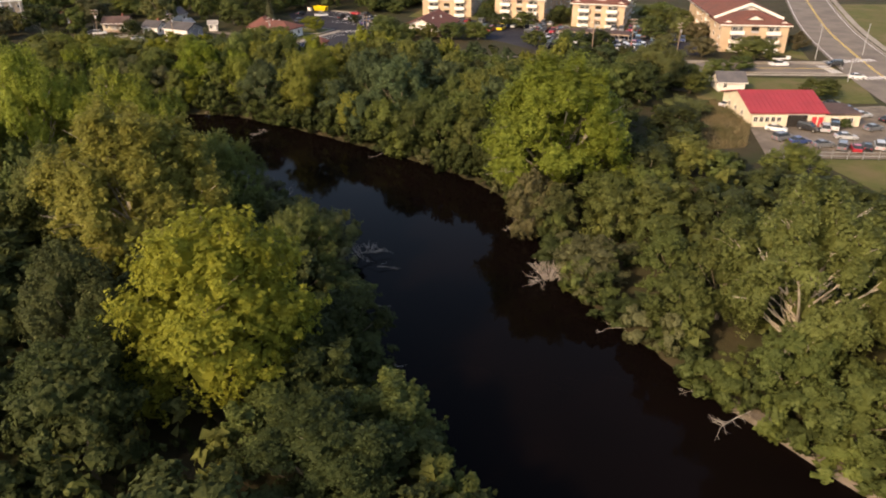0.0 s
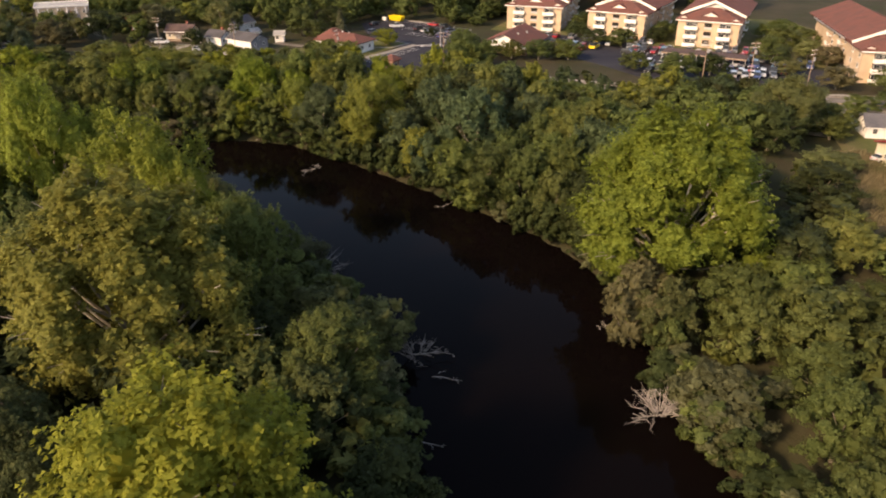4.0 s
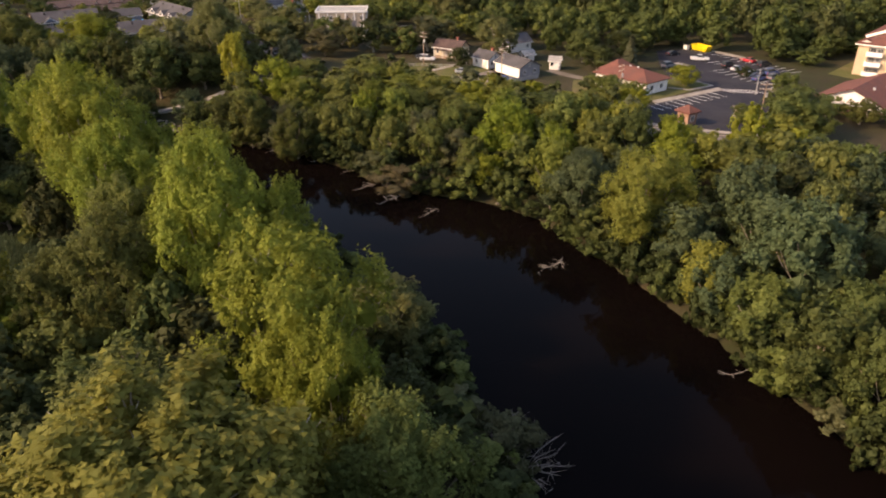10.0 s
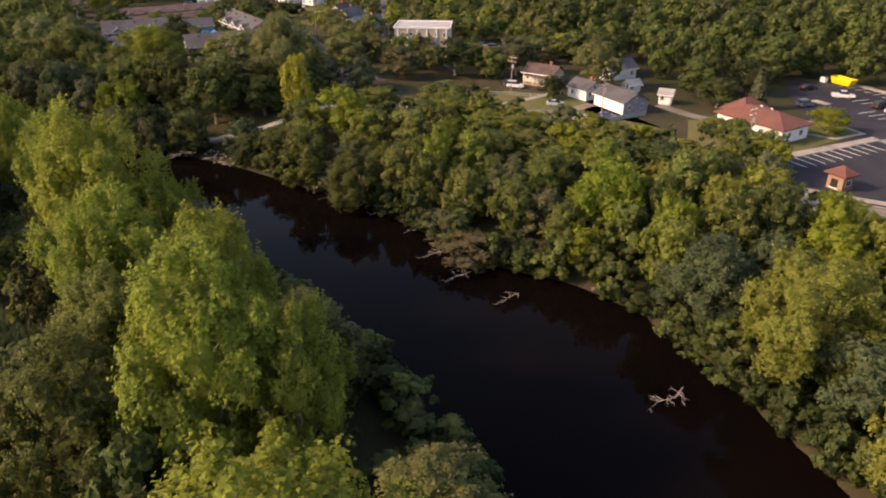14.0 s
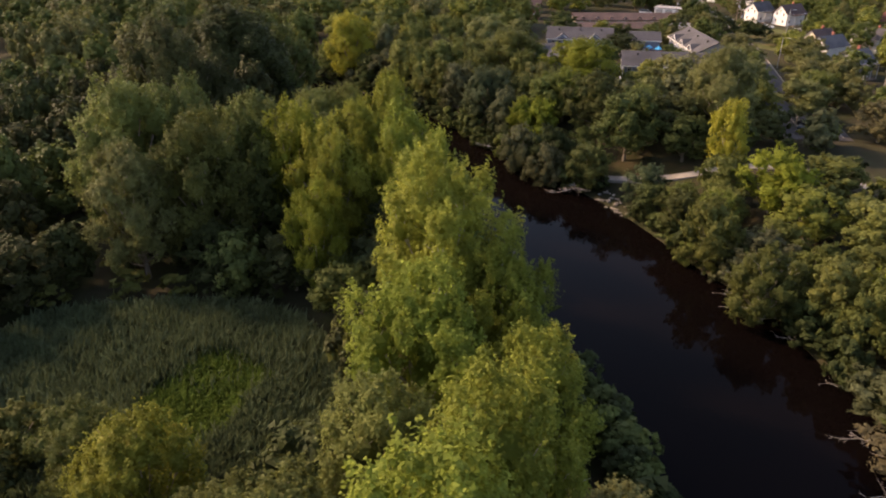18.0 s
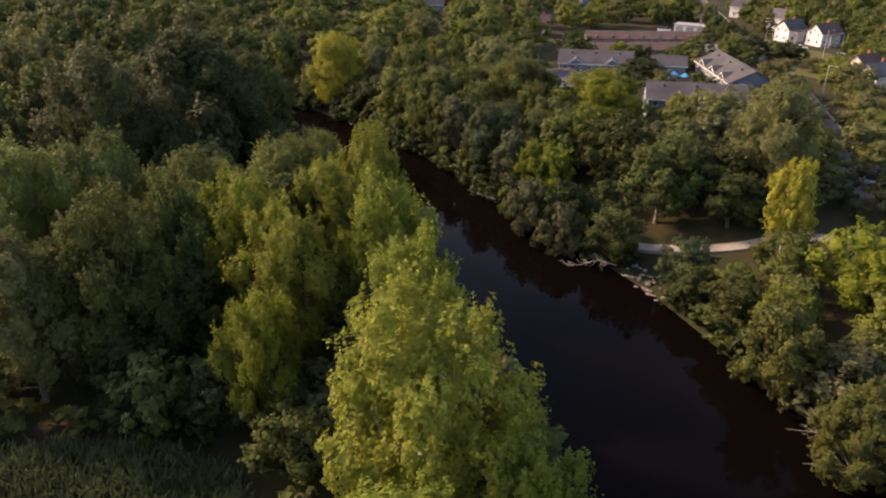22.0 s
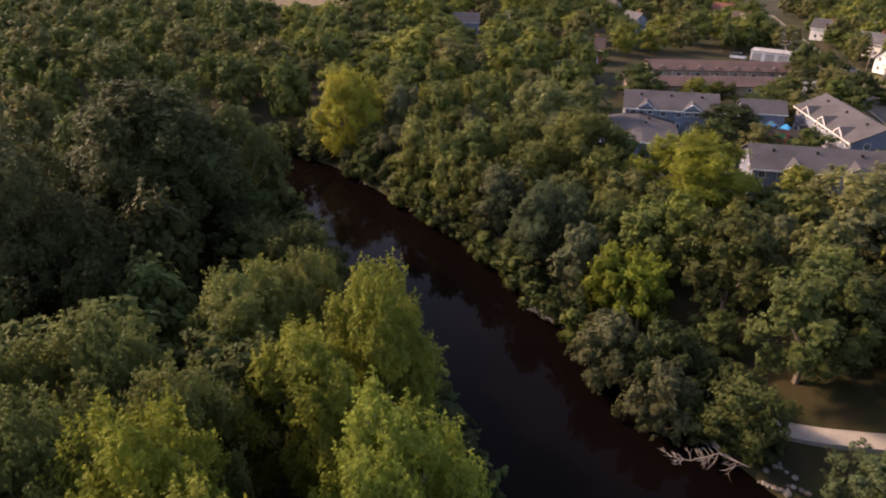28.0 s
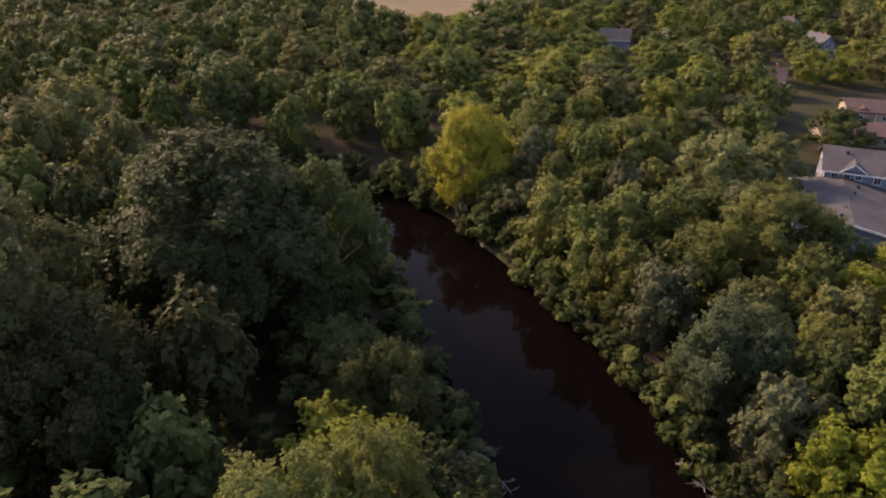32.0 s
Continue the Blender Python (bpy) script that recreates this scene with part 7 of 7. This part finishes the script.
# ---- marsh: reeds and grass ----
def blades(name, label, spots, h0, h1, width, material, lean=0.5, seed=3):
    g = np.random.default_rng(seed)
    p = np.array(spots)
    n = len(p)
    z = ground_z(p)
    a = g.uniform(0, 6.28, n)
    side = np.column_stack([np.cos(a), np.sin(a), np.zeros(n)]) * width
    h = g.uniform(h0, h1, n)
    tip = np.column_stack([g.normal(0, lean, n) + 0.35, g.normal(0, lean, n) + 0.2, h])
    base = np.column_stack([p, z])
    midp = base + tip * np.array([0.35, 0.35, 0.6])
    v = np.stack([base - side, base + side, midp + side * 0.8, base + tip, midp - side * 0.8], 1).reshape(-1, 3)
    i = np.arange(n)[:, None] * 5
    return tagged(new(name, mesh_np(name, [(v, np.concatenate([i + 0, i + 1, i + 2, i + 3, i + 4], 1))], material)), label, "reeds" if "reed" in name else "grass", kind="stuff")


g = np.random.default_rng(12)
pool = np.column_stack([g.uniform(-143, -95, 80000), g.uniform(77, 128, 80000)])
reed, lush = [], []
for x, y in pool:
    if in_poly(x, y, MARSH):
        u, v = 0.8 * (x + 114) - 0.6 * (y - 107), 0.6 * (x + 114) + 0.8 * (y - 107)
        core = u * u / 130 + v * v / 34 + 0.45 * math.sin(x * 0.6) * math.sin(y * 0.5) + g.normal(0, 0.25)
        (lush if core < 1 else reed).append((x, y))
blades("marsh_reeds", "tall silvery green reeds of a wet clearing", reed[:34000], 1.2, 2.6, 0.13, REED)
blades("marsh_grass", "bright green low grass in the wet clearing", lush[:9000], 0.8, 1.6, 0.14, LUSH, 0.4, 5)

dry = [(x, y) for x, y in zip(g.uniform(46, 67, 9000), g.uniform(131, 169, 9000)) if in_poly(x, y, LAWNS["dry_grass_mound"])]
blades("tall_grass", "tall dry tan grass on a rough mound", dry, 0.5, 1.3, 0.1, TALL_DRY, 0.4, 8)

# ---- yard trees and conifers seen singly among the houses ----
YARD = [(-12, 249, 12, 4, "round", "green"), (-5, 246.5, 12.5, 4.2, "round", "mid"), (3, 246, 13, 4.5, "round", "green"), (9, 250, 12.5, 4, "round", "mid"), (-188, 262, 16, 6.5, "round", "olive"), (-178, 254, 16, 6.5, "round", "mid"), (-168, 240, 17, 6.5, "vase", "olive"), (16.5, 286, 12, 4.5, "round", "dark"), (18.5, 296, 13, 4.5, "round", "green"), (21, 306, 13, 5, "round", "dark"), (43, 279, 12, 4, "round", "dark"), (46, 286, 13, 4.5, "round", "green"), (74, 259, 13, 5, "round", "green"), (79, 268, 14, 6, "round", "mid"), (72, 247, 12, 4.5, "round", "green"), (84, 256, 13, 5, "round", "olive"),
        (52.5, 153, 12, 5, "round", "olive"), (87.5, 294, 13, 6, "round", "mid"), (82, 287, 12.5, 6, "round", "mid"), (90, 278, 12.5, 5.5, "round", "green"), (87, 248, 12.5, 5, "round", "brown"), (76, 197.5, 11, 4.5, "round", "mid"), (-52, 231.5, 14, 4.5, "round", "mid"), (-60, 242, 12.5, 4.2, "round", "mid"), (-66, 246, 11, 3.5, "round", "mid"), (-103, 266.4, 20, 6.5, "vase", "olive"), (-221, 265, 17, 6, "round", "olive"), (-207, 256.5, 17, 6, "vase", "olive"), (-197, 246, 18, 6.5, "round", "mid"), (-186, 240, 18, 6.5, "vase", "olive"), (-213, 284, 16, 6, "round", "olive"), (-200, 272, 16, 6.5, "round", "olive"), (-252, 253.5, 13.5, 6, "round", "dark"), (-278, 296, 17, 6, "round", "green"), (47, 166, 17, 6.5, "willow", "dark"), (58, 187, 14.5, 5.5, "round", "dark"), (36, 190, 16, 6, "round", "dark"), (45, 196, 15, 6, "round", "green"), (62, 176, 12, 4.5, "round", "mid"), (30, 236, 12, 4.5, "round", "green"), (72, 234, 11, 4, "round", "olive"), 
        (-283, 292, 14, 5, "round", "green"), (-276, 288, 13, 4.5, "round", "dark"), (-256, 305, 12, 4, "round", "dark"), (-243, 300, 11, 4, "round", "olive"), (-214, 262, 14, 5.5, "round", "mid"), (-205, 246, 15, 6, "round", "olive"), (-222, 272, 12, 4, "round", "green"), (-46.5, 262, 12.5, 4.2, "round", "lime"), (-22, 250, 12, 4.0, "round", "green"), (-27, 236, 11, 4, "round", "mid"), (-34, 281, 10, 2.6, "tall", "dark"), (-22.5, 268, 12, 3.6, "round", "mid"), (-108, 252, 13, 3.6, "round", "dark"),
        (-128, 268, 18, 6.5, "vase", "grey"), (-110, 283, 19, 6.5, "vase", "green"), (-79, 276, 17, 6, "round", "green"), (-70, 286, 16, 6, "round", "dark"), (-72, 268, 14, 5, "round", "green"), (-18, 233, 17, 5.5, "vase", "green"), (-14, 228, 15, 5, "round", "mid"),
        (12, 247, 13, 4.5, "round", "mid"), (22, 272, 12, 5, "round", "dark"), (30, 269, 13, 5.5, "round", "green"), (40, 226, 14, 6, "round", "green"), (50, 231, 13, 5, "round", "dark"), (79, 219, 13, 5, "round", "brown"), (93, 205 + 9, 14, 7.5, "broad", "green"), (84, 201, 11, 4, "round", "green"),
        (112, 228, 13, 3.6, "tall", "brown"), (92, 171, 12, 4.8, "round", "green"), (64, 182, 13, 5.5, "round", "mid"), (58, 158, 10, 4.0, "bush", "olive"), (86, 147, 9, 1.8, "round", "green"), (-243, 240, 14.5, 6.5, "round", "dark"), (-268, 248, 14.5, 5, "round", "gold"),
        (-268, 255, 13, 4.5, "round", "green"), (-262, 292, 15, 6, "round", "dark"), (-256, 298, 14, 5.5, "round", "green"), (-276, 236, 17, 7, "round", "green"), (-215, 247, 12, 4, "round", "dark"), (-200, 250, 14, 6, "round", "mid"), (-188, 240, 16, 7, "round", "olive"), (-176, 226, 17, 7.5, "broad", "olive"),
        (-142, 258, 17, 6.5, "vase", "dark"), (-152, 246, 16, 6, "round", "brown")]
for row in YARD:
    tree(*row, detail="mid", where="near houses", group="yard trees")
sp = building("spruce", "grey-green spruce beside the lot", "tree", -64, 272, 0)
bm = bmesh.new()
tube(bm, [(0, 0, -0.4), (0, 0, 9.5)], [0.22, 0.03], 7)
part("trunk", bm, BARK, sp)
qq = np.random.default_rng(4)
hh = qq.uniform(0.6, 9.6, 1500)
aa = qq.uniform(0, 6.28, 1500)
rr = (1 - hh / 9.9) * 3.1 * qq.uniform(0.35, 1.05, 1500)
pp = np.column_stack([rr * np.cos(aa), rr * np.sin(aa), hh - rr * 0.25])
nn = unit(np.column_stack([np.cos(aa) * 0.5, np.sin(aa) * 0.5, np.full(1500, 0.8)]) + qq.normal(size=(1500, 3)) * 0.3)
shared("needles", mesh_np("needles", [leaves_at(pp, nn, 0.95, qq)], LEAF["spruce"]), sp)
